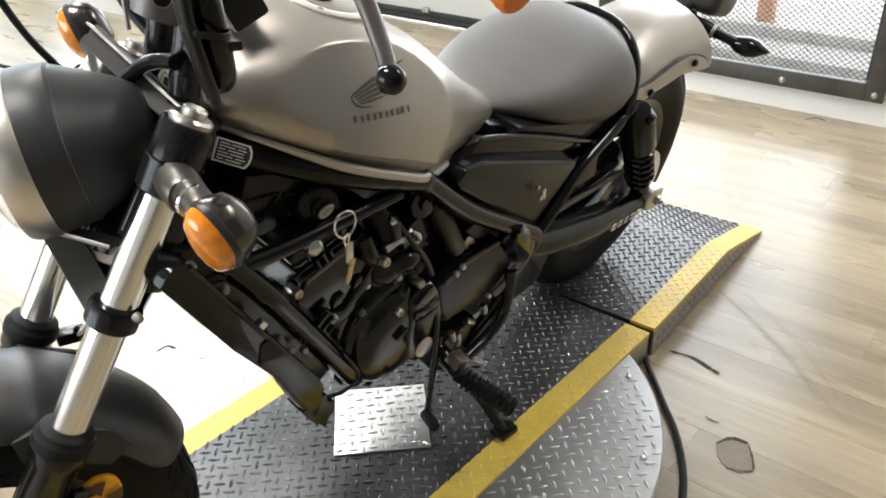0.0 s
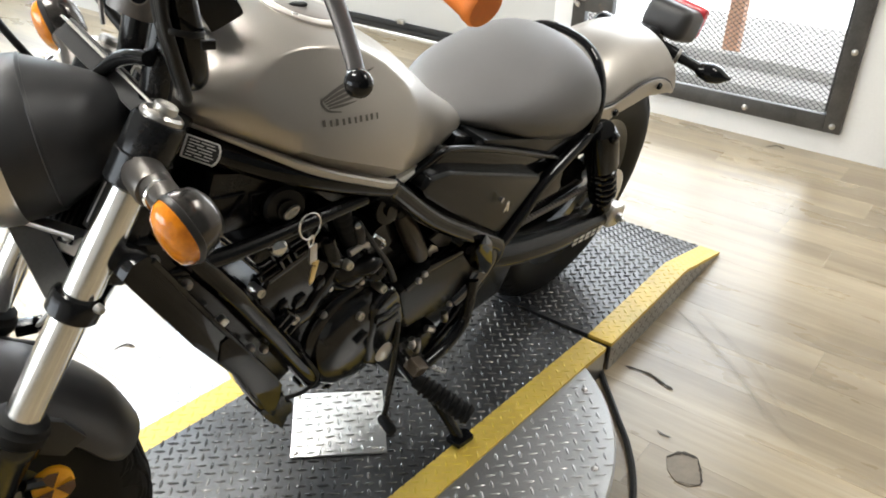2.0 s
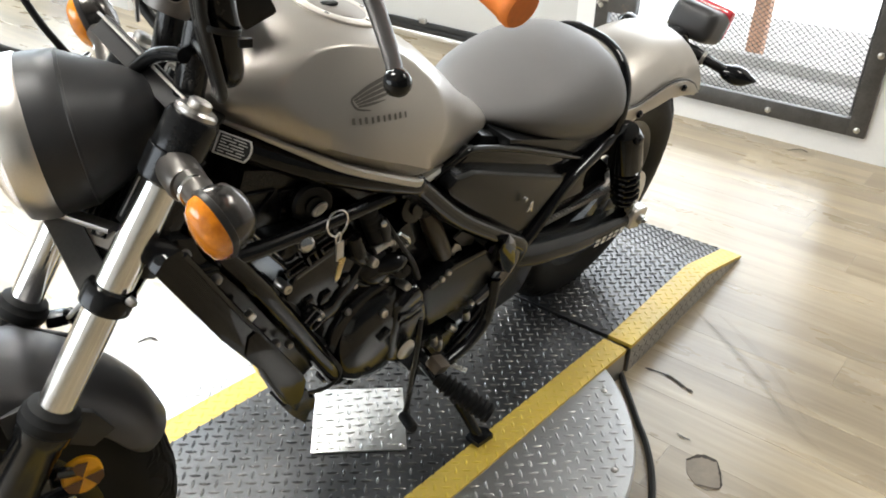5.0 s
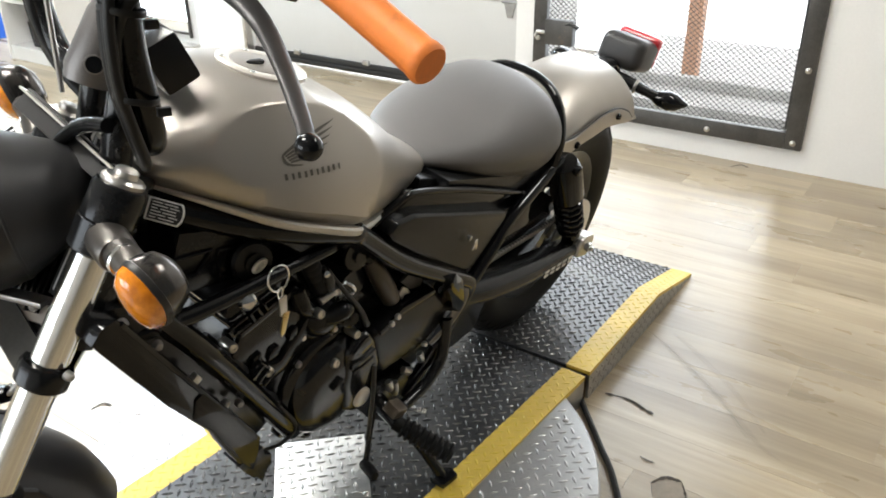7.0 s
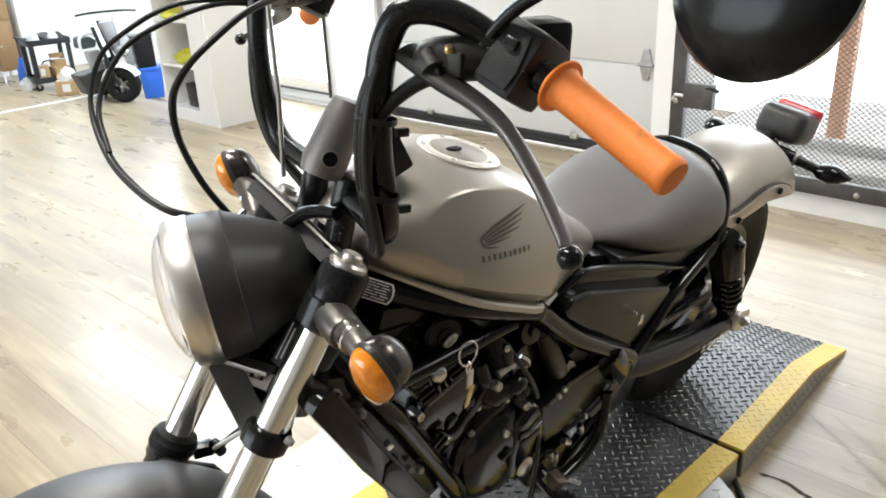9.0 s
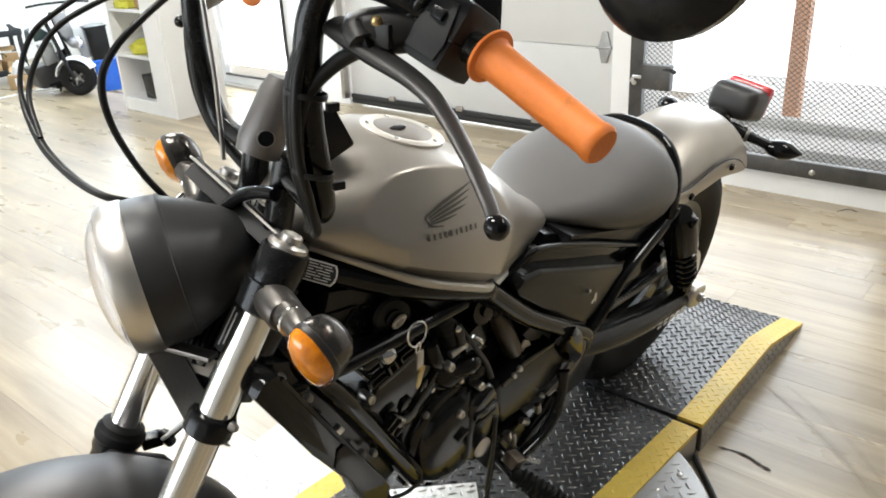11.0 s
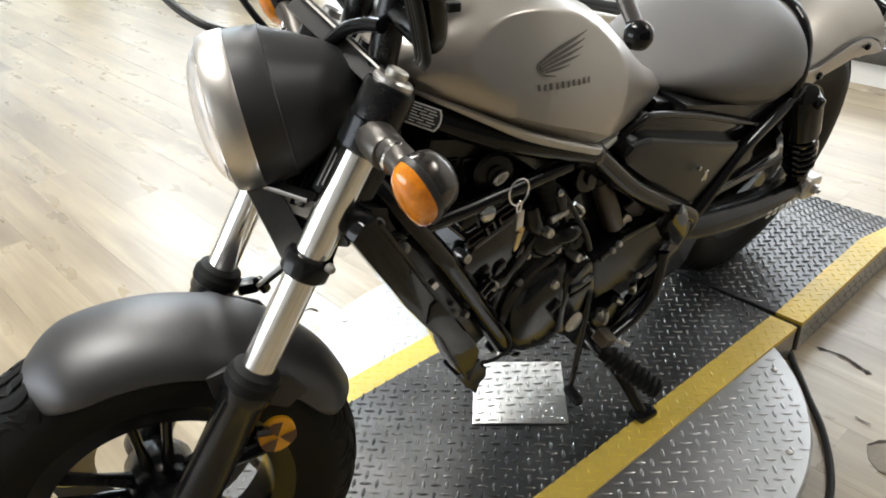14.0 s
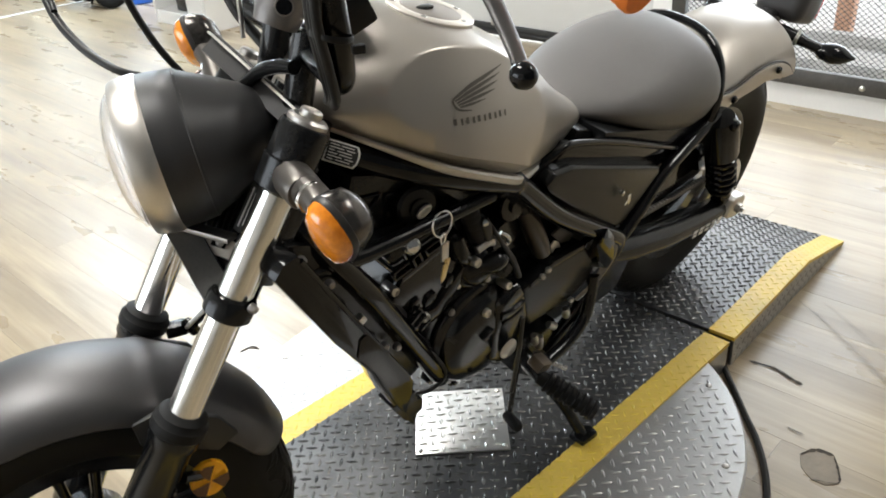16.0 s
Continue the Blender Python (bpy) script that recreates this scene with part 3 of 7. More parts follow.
for s in (-1, 1):
    part("edge_strip", box(2 * HL, SW, 0.011, pose(0, s * (HW - SW / 2), PLAT - 0.005)), YELLOW, tt, "worn yellow painted edge strip")
    lug_part("strip_lug", lugs(([], []), lambda x, y: abs(x) < HL - 0.004 and HW - SW + 0.002 < s * y < HW - 0.006, PITCH, PLAT + 0.0005, LANG, height=0.0010), YELLOWLUG, tt, "raised yellow lugs")
for s in (-1, 1):
    part("side_flange", box(0.32, 0.006, PLAT - 0.012, pose(HL - 0.16, s * (HW - 0.0045), (PLAT - 0.012) / 2)), ALU, tt, "bare metal side flange")
    part("side_flange", box(0.32, 0.006, PLAT - 0.012, pose(-HL + 0.16, s * (HW - 0.0045), (PLAT - 0.012) / 2)), ALU, tt, "bare metal side flange")
for a in (-68, -40, -24, 24, 66, 110, 150, -110, -150, 92, -92):
    part("screw", bolt_bm((RD * 0.93 * math.cos(radians(a)), RD * 0.93 * math.sin(radians(a)), PLAT - 0.005), (0, 0, 1), 0.007, 0.005), STEEL, tt)
# bare inspection plate screwed to the deck, turned across it
ip = thing("inspection_plate", pose(0.727, -0.0785, PLAT + 0.0035, 0, 0, -46), "bright bare tread plate cover screwed onto deck", "plate")
part("sheet", box(0.190, 0.192, 0.004, pose(0, 0, 0), 0.001), mat("bright_tread_plate", (0.68, 0.67, 0.65), 0.36, 0.9, 0.1, 9, 0.1, 160), ip)
lug_part("lug", lugs(([], []), lambda x, y: abs(x) < 0.086 and abs(y) < 0.088, 0.0210, 0.002, radians(3), 0.0245, 0.0070, 0.0024), bpy.data.materials["bright_tread_plate"], ip, "raised bare lugs")
for x, y in ((-0.085, -0.086), (0.085, 0.086), (0.085, -0.086), (-0.085, 0.086)):
    part("screw", bolt_bm((x, y, 0.001), (0, 0, 1), 0.006, 0.004), STEEL, ip)


def ramp(m):
    rp = thing("ramp", m, "fixed black tread plate ramp with yellow edges", "ramp", "ramps")
    L1, L2, yw = 0.46, 0.76, HW
    zf = lambda x, y: PLAT if x < L1 else PLAT + (0.012 - PLAT) * (x - L1) / (L2 - L1)
    part("top_plate", slab([(0, PLAT - 0.01), (0, PLAT), (L1, PLAT), (L2, 0.012), (L2, 0.002), (L1, PLAT - 0.01)], -yw + SW, yw - SW), PLATE, rp, "black painted tread plate")
    for s in (-1, 1):
        part("edge_strip", slab([(0, PLAT - 0.01), (0, PLAT + 0.0006), (L1, PLAT + 0.0006), (L2, 0.0126), (L2, 0.002), (L1, PLAT - 0.01)], s * yw, s * (yw - SW)), YELLOW, rp, "worn yellow painted edge strip")
        part("side_panel", slab([(0.002, 0.001), (0.002, PLAT - 0.003), (L1, PLAT - 0.003), (L2 - 0.002, 0.009), (L2 - 0.002, 0.001)], s * (yw - 0.001), s * (yw - 0.008)), ALU, rp, "bare tread plate side panel")
        vf = lugs(([], []), lambda x, y: 0.012 < x < L2 - 0.03 and -0.004 < y < zf(x, 0) - 0.022, PITCH, 0.0, LANG, 0.022)
        vv = [(x, s * (yw - 0.001) + s * z, y + 0.012) for x, y, z in vf[0]]
        lug_part("side_lug", (vv, vf[1]), ALU, rp, "raised bare lugs")
        lug_part("strip_lug", lugs(([], []), lambda x, y: 0.008 < x < L2 - 0.01 and yw - SW + 0.002 < s * y < yw - 0.006, PITCH, lambda x, y: zf(x, y) + 0.0006, LANG, height=0.0010), YELLOWLUG, rp, "raised yellow lugs")
    lug_part("top_lug", lugs(([], []), lambda x, y: 0.008 < x < L2 - 0.008 and abs(y) < yw - SW - 0.003, PITCH, zf, LANG, height=0.0028), WORNLUG, rp, "raised black lugs")
    return rp


ramp(pose(1.352, -0.106, 0))
ramp(pose(0.222, -0.052, 0, 0, 0, 180))

# cable on the floor beside the turntable
pts = [(1.345, -0.37), (1.29, -0.415), (1.24, -0.458), (1.19, -0.50), (1.144, -0.541), (1.083, -0.583), (1.028, -0.613), (0.978, -0.634), (0.90, -0.655), (0.80, -0.665)]
pts = [(x, y, 0.008) for x, y in pts]
single("floor_cable", tube(pts, 0.0075, 8, 2), CABLE, "black rubber cable lying along the turntable", "cable")


def torn(name, pts, w, label):
    rnd = random.Random(len(pts) + int(pts[0][0] * 100))
    bm = bmesh.new()
    line = crom([(x, y, 0.0022) for x, y in pts], 5)
    rings = []
    for i, p in enumerate(line):
        t = line[min(i + 1, len(line) - 1)] - line[max(i - 1, 0)]
        s = Vector((-t.y, t.x, 0)).normalized() * w * (0.5 + 1.4 * rnd.random()) * (0.2 if i in (0, len(line) - 1) else 1)
        rings.append([p - s, p + s * 0.7 + Vector((0, 0, 0.0008))])
    skin(bm, rings, closed=False)
    return single(name, bm, CRACK, label, "crack", kind="structure")


for pts_, w_ in (([(1.397, -0.416), (1.405, -0.474), (1.391, -0.519), (1.384, -0.548)], 0.0035), ([(1.158, -0.629), (1.192, -0.649), (1.198, -0.683)], 0.004), ([(1.198, -0.683), (1.16, -0.705), (1.125, -0.716), (1.104, -0.673)], 0.002),
                 ([(1.223, -0.613), (1.221, -0.595), (1.225, -0.577)], 0.002), ([(0.633, 0.609), (0.666, 0.606), (0.673, 0.578)], 0.003), ([(3.15, -0.197), (3.203, -0.23), (3.189, -0.269)], 0.004)):
    torn("floor_crack", pts_, w_, "torn dark edge in the worn plank floor")
single("floor_patch", slab([(1.158, -0.629), (1.192, -0.649), (1.198, -0.683), (1.165, -0.708), (1.125, -0.716), (1.106, -0.70), (1.104, -0.673), (1.125, -0.645)], 0.0004, 0.0016, "xy"), SCREED, "worn bare patch in the plank floor", "patch", kind="structure")


def scuff(pts, w):
    bm = bmesh.new()
    line = crom([(x, y, 0.0009) for x, y in pts], 6)
    rings = []
    for i, p in enumerate(line):
        t = line[min(i + 1, len(line) - 1)] - line[max(i - 1, 0)]
        q = Vector((-t.y, t.x, 0)).normalized() * w * (0.3 + 0.7 * math.sin(math.pi * (i + 0.5) / len(line)))
        rings.append([p - q, p - q * 0.2 + Vector((0, 0, 0.0004)), p + q])
    skin(bm, rings, closed=False)
    return single("tyre_mark", bm, SCUFF, "faint dark tyre mark on the plank floor", "mark", kind="structure")


for pts_ in ([(1.735, -0.40), (1.673, -0.496), (1.548, -0.652), (1.418, -0.783), (1.385, -0.841)], [(1.76, -0.46), (1.708, -0.536), (1.592, -0.674), (1.458, -0.792)], [(1.72, -0.42), (1.648, -0.515), (1.525, -0.665), (1.42, -0.76)]):
    scuff(pts_, 0.009)

from mathutils.bvhtree import BVHTree

# ---- the motorcycle: x to its rear, y to its right, z up, front tyre's foot at the origin ----
BIKE = thing("motorcycle", Matrix.Translation((0, 0, PLAT)) @ pose(0, 0, 0, 0, 0, -2.655) @ pose(0, 0, 0, 13.35),
             "matte silver bobber motorcycle with solo seat on side stand", "motorcycle")
RAKE, STEER = radians(28), radians(-19.7)
UP = Vector((math.sin(RAKE), 0, math.cos(RAKE)))
AHEAD = Vector((-math.cos(RAKE), 0, math.sin(RAKE)))
TURNM = Matrix.Rotation(STEER, 3, UP)


def S(f, b, c):
    """A place on the steered front end: ahead of the steering axis, to the right, up along it."""
    return Vector((-0.11, 0, 0)) + TURNM @ (AHEAD * f + Vector((0, b, 0)) + UP * c)


def SD(f, b, c):
    return TURNM @ (AHEAD * f + Vector((0, b, 0)) + UP * c)


def table(rows, x):
    """Values between the rows of a table by a smooth step."""
    for a, b in zip(rows, rows[1:]):
        if x <= b[0]:
            t = max(0.0, (x - a[0]) / (b[0] - a[0]))
            return [p + (q - p) * t for p, q in zip(a[1:], b[1:])]
    return list(rows[-1][1:])


def body(rows, n_ring=28, steps=8, pw=0.8, pz=0.8, tuck=0.86, centre=0.30):
    """A rounded shell over rows of (x, half width, bottom, top)."""
    bm = bmesh.new()
    sm = crom([Vector((r[1], r[2], r[3])) for r in rows], steps)
    xs = crom([Vector((r[0], 0, 0)) for r in rows], steps)
    rings = []
    for q, xx in zip(sm, xs):
        w, b, t = q
        h = t - b
        ring = []
        for k in range(n_ring + 1):
            a = math.pi * k / n_ring
            c, s_ = math.cos(a), math.sin(a)
            y = -w * math.copysign(abs(c) ** pw, c)
            z = b + h * centre + (h * (1 - centre)) * abs(s_) ** pz
            ring.append(Vector((xx.x, y, z)))
        lo = [Vector((xx.x, -w * tuck, b)), Vector((xx.x, w * tuck, b))]
        mid_l = Vector((xx.x, -w * (0.5 + 0.5 * tuck) - w * 0.02, b + h * centre * 0.45))
        mid_r = Vector((xx.x, w * (0.5 + 0.5 * tuck) + w * 0.02, b + h * centre * 0.45))
        rings.append([lo[0], mid_l] + ring + [mid_r, lo[1]])
    return skin(bm, rings)


def knee_panels(bm):
    """Presses the broad flat side panels into the tank and tucks its foot under."""
    for v in bm.verts:
        x, z = v.co.x, v.co.z
        lim = 0.171 - 0.43 * (z - 0.75) + 0.009 * math.sin(math.pi * min(1.0, max(0.0, (z - 0.75) / 0.17))) - 0.075 * (x - 0.56 + math.hypot(x - 0.56, 0.05)) - 0.11 * (0.49 - x + math.hypot(0.49 - x, 0.05))
        d = abs(v.co.y) - lim
        push = 0.5 * (d + math.sqrt(d * d + 0.003 ** 2))
        v.co.y -= math.copysign(min(push, abs(v.co.y)), v.co.y)
        foot = table([(r[0], r[2]) for r in TANK_ROWS], x)[0]
        v.co.y *= 1 - 0.075 * max(0.0, 1 - (z - foot) / 0.016)
    return bm


TANK_ROWS = [(0.335, 0.045, 0.850, 0.876), (0.36, 0.075, 0.842, 0.900), (0.42, 0.118, 0.815, 0.926), (0.48, 0.150, 0.787, 0.936), (0.554, 0.165, 0.755, 0.926),
             (0.597, 0.166, 0.735, 0.908), (0.612, 0.162, 0.728, 0.900), (0.66, 0.142, 0.708, 0.876), (0.72, 0.120, 0.698, 0.832), (0.78, 0.100, 0.692, 0.784), (0.84, 0.078, 0.690, 0.742), (0.895, 0.050, 0.690, 0.710)]
tank = part("fuel_tank", knee_panels(body(TANK_ROWS, 120, 16, pw=0.72, pz=0.86, tuck=0.93, centre=0.30)), SILVER, BIKE, "matte silver metallic fuel tank", 50)
# welded lip along the tank's foot
LIPM = mat("tank_lip_silver", (0.50, 0.48, 0.44), 0.40, 0.6, 0.05, 8)
for s in (-1, 1):
    lip = bmesh.new()
    rows_ = []
    for p_ in crom([(x, table([r[:2] for r in TANK_ROWS], x)[0] * 0.93, table([(r[0], r[2]) for r in TANK_ROWS], x)[0]) for x in (0.345, 0.38, 0.42, 0.48, 0.554, 0.60, 0.64, 0.68, 0.705)], 4):
        deep = 0.0115 * min(1.0, 0.35 + (p_.x - 0.345) * 6.0, 0.15 + (0.712 - p_.x) * 9)
        rows_.append([Vector((p_.x, s * (p_.y + dy), p_.z + dz)) for dy, dz in ((-0.012, 0.002), (0.0, 0.0015), (0.0030, -0.0015), (0.0030, -deep * 0.8), (0.001, -deep), (-0.010, -deep + 0.001))])
    part("lip", skin(lip, rows_), LIPM, tank, "bright rolled tank lip")
cap_n = Vector((0.20, 0, 1)).normalized()
capo = Vector((0.552, 0, 0.9235))
fc = part("fuel_cap", lathe([(0.0585, -0.012), (0.0585, 0.0035), (0.0565, 0.0050), (0.0430, 0.0050), (0.0415, 0.004)], capo, cap_n, 48), mat("pale_cap_ring", (0.70, 0.66, 0.60), 0.34, 0.6, 0.05, 30), BIKE, "round pale fuel cap ring")
part("cap_lid", lathe([(0.0410, 0.002), (0.0410, 0.0046), (0.039, 0.0054), (0.001, 0.0058)], capo, cap_n, 40), mat("brushed_cap", (0.36, 0.33, 0.30), 0.4, 0.9, 0.08, 30), fc, "brushed cap lid")
part("key_cover", slab([(-0.038, 0), (-0.014, 0.007), (0.0, 0.005), (0.0, -0.005), (-0.014, -0.007)], 0.0, 0.004, "xy", 0.001, Matrix.Translation(capo + cap_n * 0.0065)), GLOSS, fc)
for a in range(0, 360, 72):
    part("cap_screw", bolt_bm(capo + Vector((0.0495 * math.cos(radians(a)), 0.0495 * math.sin(radians(a)), 0.0045 - 0.0099 * math.cos(radians(a)))), cap_n, 0.004, 0.002), CHROME, fc)


tank_tree = BVHTree.FromPolygons([v.co.copy() for v in tank.data.vertices], [tuple(p.vertices) for p in tank.data.polygons])


def on_tank(x, z):
    """The near side of the tank, seen square on."""
    at, normal, _, _ = tank_tree.ray_cast(Vector((x, -0.6, z)), Vector((0, 1, 0)))
    return at + Vector((0, -0.0010, 0.0003))


def ribbon(bm, pts, widths, n=5):
    line = crom([(a, b, w) for (a, b), w in zip(pts, widths)], n)
    rows = []
    for i, p in enumerate(line):
        t = line[min(i + 1, len(line) - 1)] - line[max(i - 1, 0)]
        q = Vector((-t.y, t.x)).normalized() * p.z
        rows.append((bm.verts.new(on_tank(p.x - q.x, p.y - q.y)), bm.verts.new(on_tank(p.x + q.x, p.y + q.y))))
    for (a0, a1), (b0, b1) in zip(rows, rows[1:]):
        bm.faces.new((a0, b0, b1, a1))
    return bm


# wing mark on the tank as plain sweeping bars
wing = bmesh.new()
for pts_, w in (([(0.4840, 0.8715), (0.5108, 0.8795), (0.5432, 0.8850), (0.5760, 0.8900)], (0.0013, 0.0021, 0.0020, 0.0004)), ([(0.4859, 0.8690), (0.5108, 0.8745), (0.5413, 0.8790), (0.5696, 0.8828)], (0.0010, 0.0019, 0.0018, 0.0004)),
                ([(0.4877, 0.8665), (0.5108, 0.8700), (0.5386, 0.8730), (0.5626, 0.8755)], (0.0010, 0.0018, 0.0017, 0.0004)), ([(0.4895, 0.8640), (0.5108, 0.8655), (0.5340, 0.8670), (0.5552, 0.8680)], (0.0010, 0.0017, 0.0016, 0.0004)),
                ([(0.4914, 0.8615), (0.5108, 0.8612), (0.5349, 0.8616)], (0.0010, 0.0015, 0.0004)), ([(0.4840, 0.8715), (0.4826, 0.8675), (0.4891, 0.8592), (0.5085, 0.8545)], (0.0013, 0.0015, 0.0014, 0.0006))):
    ribbon(wing, pts_, w)
part("wing_mark", wing, LOGO, tank, "dark grey wing mark")
# maker's name drawn as plain bars
bars = bmesh.new()
for k in range(5):
    u, v = 0.4800 + 0.0190 * k, 0.8435 - 0.0020 * k
    ribbon(bars, [(u, v), (u + 0.0003, v + 0.0072)], (0.0022, 0.0022), 1)
    ribbon(bars, [(u + 0.0100, v - 0.0016), (u + 0.0103, v + 0.0056)], (0.0015 + 0.0006 * (k % 2), 0.0019), 1)
part("name_mark", bars, LOGO, tank, "dark grey name bars")

# seat with raised rear and black rear band
SEAT_ROWS = [(0.845, 0.050, 0.705, 0.716), (0.875, 0.078, 0.695, 0.735), (0.93, 0.112, 0.680, 0.752), (1.00, 0.138, 0.658, 0.770), (1.08, 0.150, 0.636, 0.787), (1.16, 0.150, 0.618, 0.791),
             (1.207, 0.142, 0.612, 0.778), (1.240, 0.126, 0.620, 0.750), (1.260, 0.095, 0.635, 0.715)]
seat = part("seat", body(SEAT_ROWS, 28, pw=0.90, pz=0.93, tuck=0.82, centre=0.34), SEAT, BIKE, "padded grey vinyl solo seat", 60)
band = []
for k in range(25):
    a = math.pi * (k / 24)
    c, s_ = math.cos(a), math.sin(a)
    band.append((1.240 + 0.030 * s_ - 0.01, -0.134 * math.copysign(abs(c) ** 0.8, c), 0.598 + 0.168 * s_ ** 0.82))
part("rear_band", tube(band, 0.0085, 10, 1, flat=1.6), GLOSS, seat, "gloss black band round seat rear")
part("seat_pan", slab([(0.86, 0.705), (0.95, 0.678), (1.10, 0.634), (1.27, 0.625), (1.27, 0.545), (1.10, 0.575), (0.95, 0.635), (0.86, 0.684)], -0.124, 0.124, "xz", 0.004), PLASTIC, BIKE)

# rear fender: a rounded shell lofted from the crown to the stay along its lower edge
FLOW = [(1.26, 0.594), (1.345, 0.620), (1.416, 0.623), (1.476, 0.6286), (1.536, 0.620), (1.588, 0.610), (1.64, 0.607)]
FLINE = [(1.262, 0.652), (1.295, 0.6485), (1.328, 0.6475), (1.38, 0.657), (1.434, 0.667), (1.487, 0.6664), (1.5345, 0.657), (1.5876, 0.636), (1.622, 0.611)]


def fender_pt(u, th, lift=0.0):
    a = radians(123 - 45 * u)
    cr = Vector((1.49 + 0.41 * math.cos(a), 0, 0.33 + 0.41 * math.sin(a)))
    ex = 1.26 + 0.38 * u
    ed = Vector((ex, 0, table(FLOW, ex)[0]))
    c, s_ = abs(math.cos(th)) ** (2 / 2.2), abs(math.sin(th)) ** (2 / 2.2)
    p = cr + (ed - cr) * (1 - c)
    p.y = math.copysign((0.12 + lift) * s_, th)
    return p + (cr - ed).normalized() * lift * c


fend = bmesh.new()
rings = []
for k in range(33):
    prof = [fender_pt(k / 32, (j / 16 - 1) * math.pi / 2) for j in range(33)]
    inner = [fender_pt(k / 32, (j / 16 - 1) * math.pi / 2, -0.0035) for j in range(33)]
    rings.append(prof + inner[::-1])
fender = part("rear_fender", skin(fend, rings), SILVER, BIKE, "matte silver bobbed rear fender", 50)
for s in (-1, 1):
    st_ = part("fender_stay", slab([(x, z - 0.0015) for x, z in FLINE] + [(1.634, 0.604)] + [(x, z - 0.002) for x, z in FLOW[-2::-1]], s * 0.1195, s * 0.1235, "xz", 0.0012), SILVER, BIKE, "silver fender stay")
    part("shadow_gap", tube([(x, s * 0.1198, z + 0.0005) for x, z in FLINE], 0.0019, 8, 4), LABELK, st_, "black gap line above the stay")
    for bx, bz in ((1.334, 0.6265), (1.521, 0.643)):
        part("bolt", bolt_bm((bx, s * 0.1235, bz), (0, s, 0), 0.0080, 0.008), GLOSS, st_)
for s in (-1, 1):
    part("bolt", bolt_bm(fender_pt(0.20, s * 0.62), (-0.1, s * 0.7, 0.7), 0.0085, 0.006), GLOSS, BIKE)
# tail lamp and rear signals
th_m = Matrix.Translation((1.768, -0.005, 0.706)) @ pose(0, 0, 0, 0, 14, 0)
tl = part("tail_light", box(0.125, 0.118, 0.082, th_m, 0.030, seg=5), TAILM, BIKE, "black tail light housing")
part("lens", box(0.040, 0.112, 0.080, Matrix.Translation((1.822, -0.005, 0.706)) @ pose(0, 0, 0, 0, 14, 0), 0.012, seg=3), RED, tl, "red tail lens")
part("tail_bracket", tube([(1.60, 0, 0.705), (1.69, 0, 0.690), (1.74, 0, 0.64), (1.78, 0, 0.58)], 0.022, 10, 4, flat=0.6), PLASTIC, BIKE)
for s in (-1, 1):
    sg = part("rear_signal", lathe([(0.006, -0.044), (0.021, -0.030), (0.030, -0.004), (0.026, 0.018), (0.004, 0.050)], (1.740, s * 0.155, 0.639), (0.55, s * 0.8, -0.05), 14, sy=0.8), GLOSS, BIKE, "gloss black pointed rear signal")
    part("stalk", tube([(1.690, 0, 0.662), (1.700, s * 0.05, 0.658), (1.712, s * 0.100, 0.650), (1.725, s * 0.135, 0.643)], [0.016, 0.016, 0.012, 0.013], 10, 4), PLASTIC, sg)
    part("clamp_ring", lathe([(0.012, -0.005), (0.018, -0.003), (0.018, 0.003), (0.012, 0.005)], (1.706, s * 0.075, 0.654), (0.2, s, -0.1), 14), STEEL, sg)


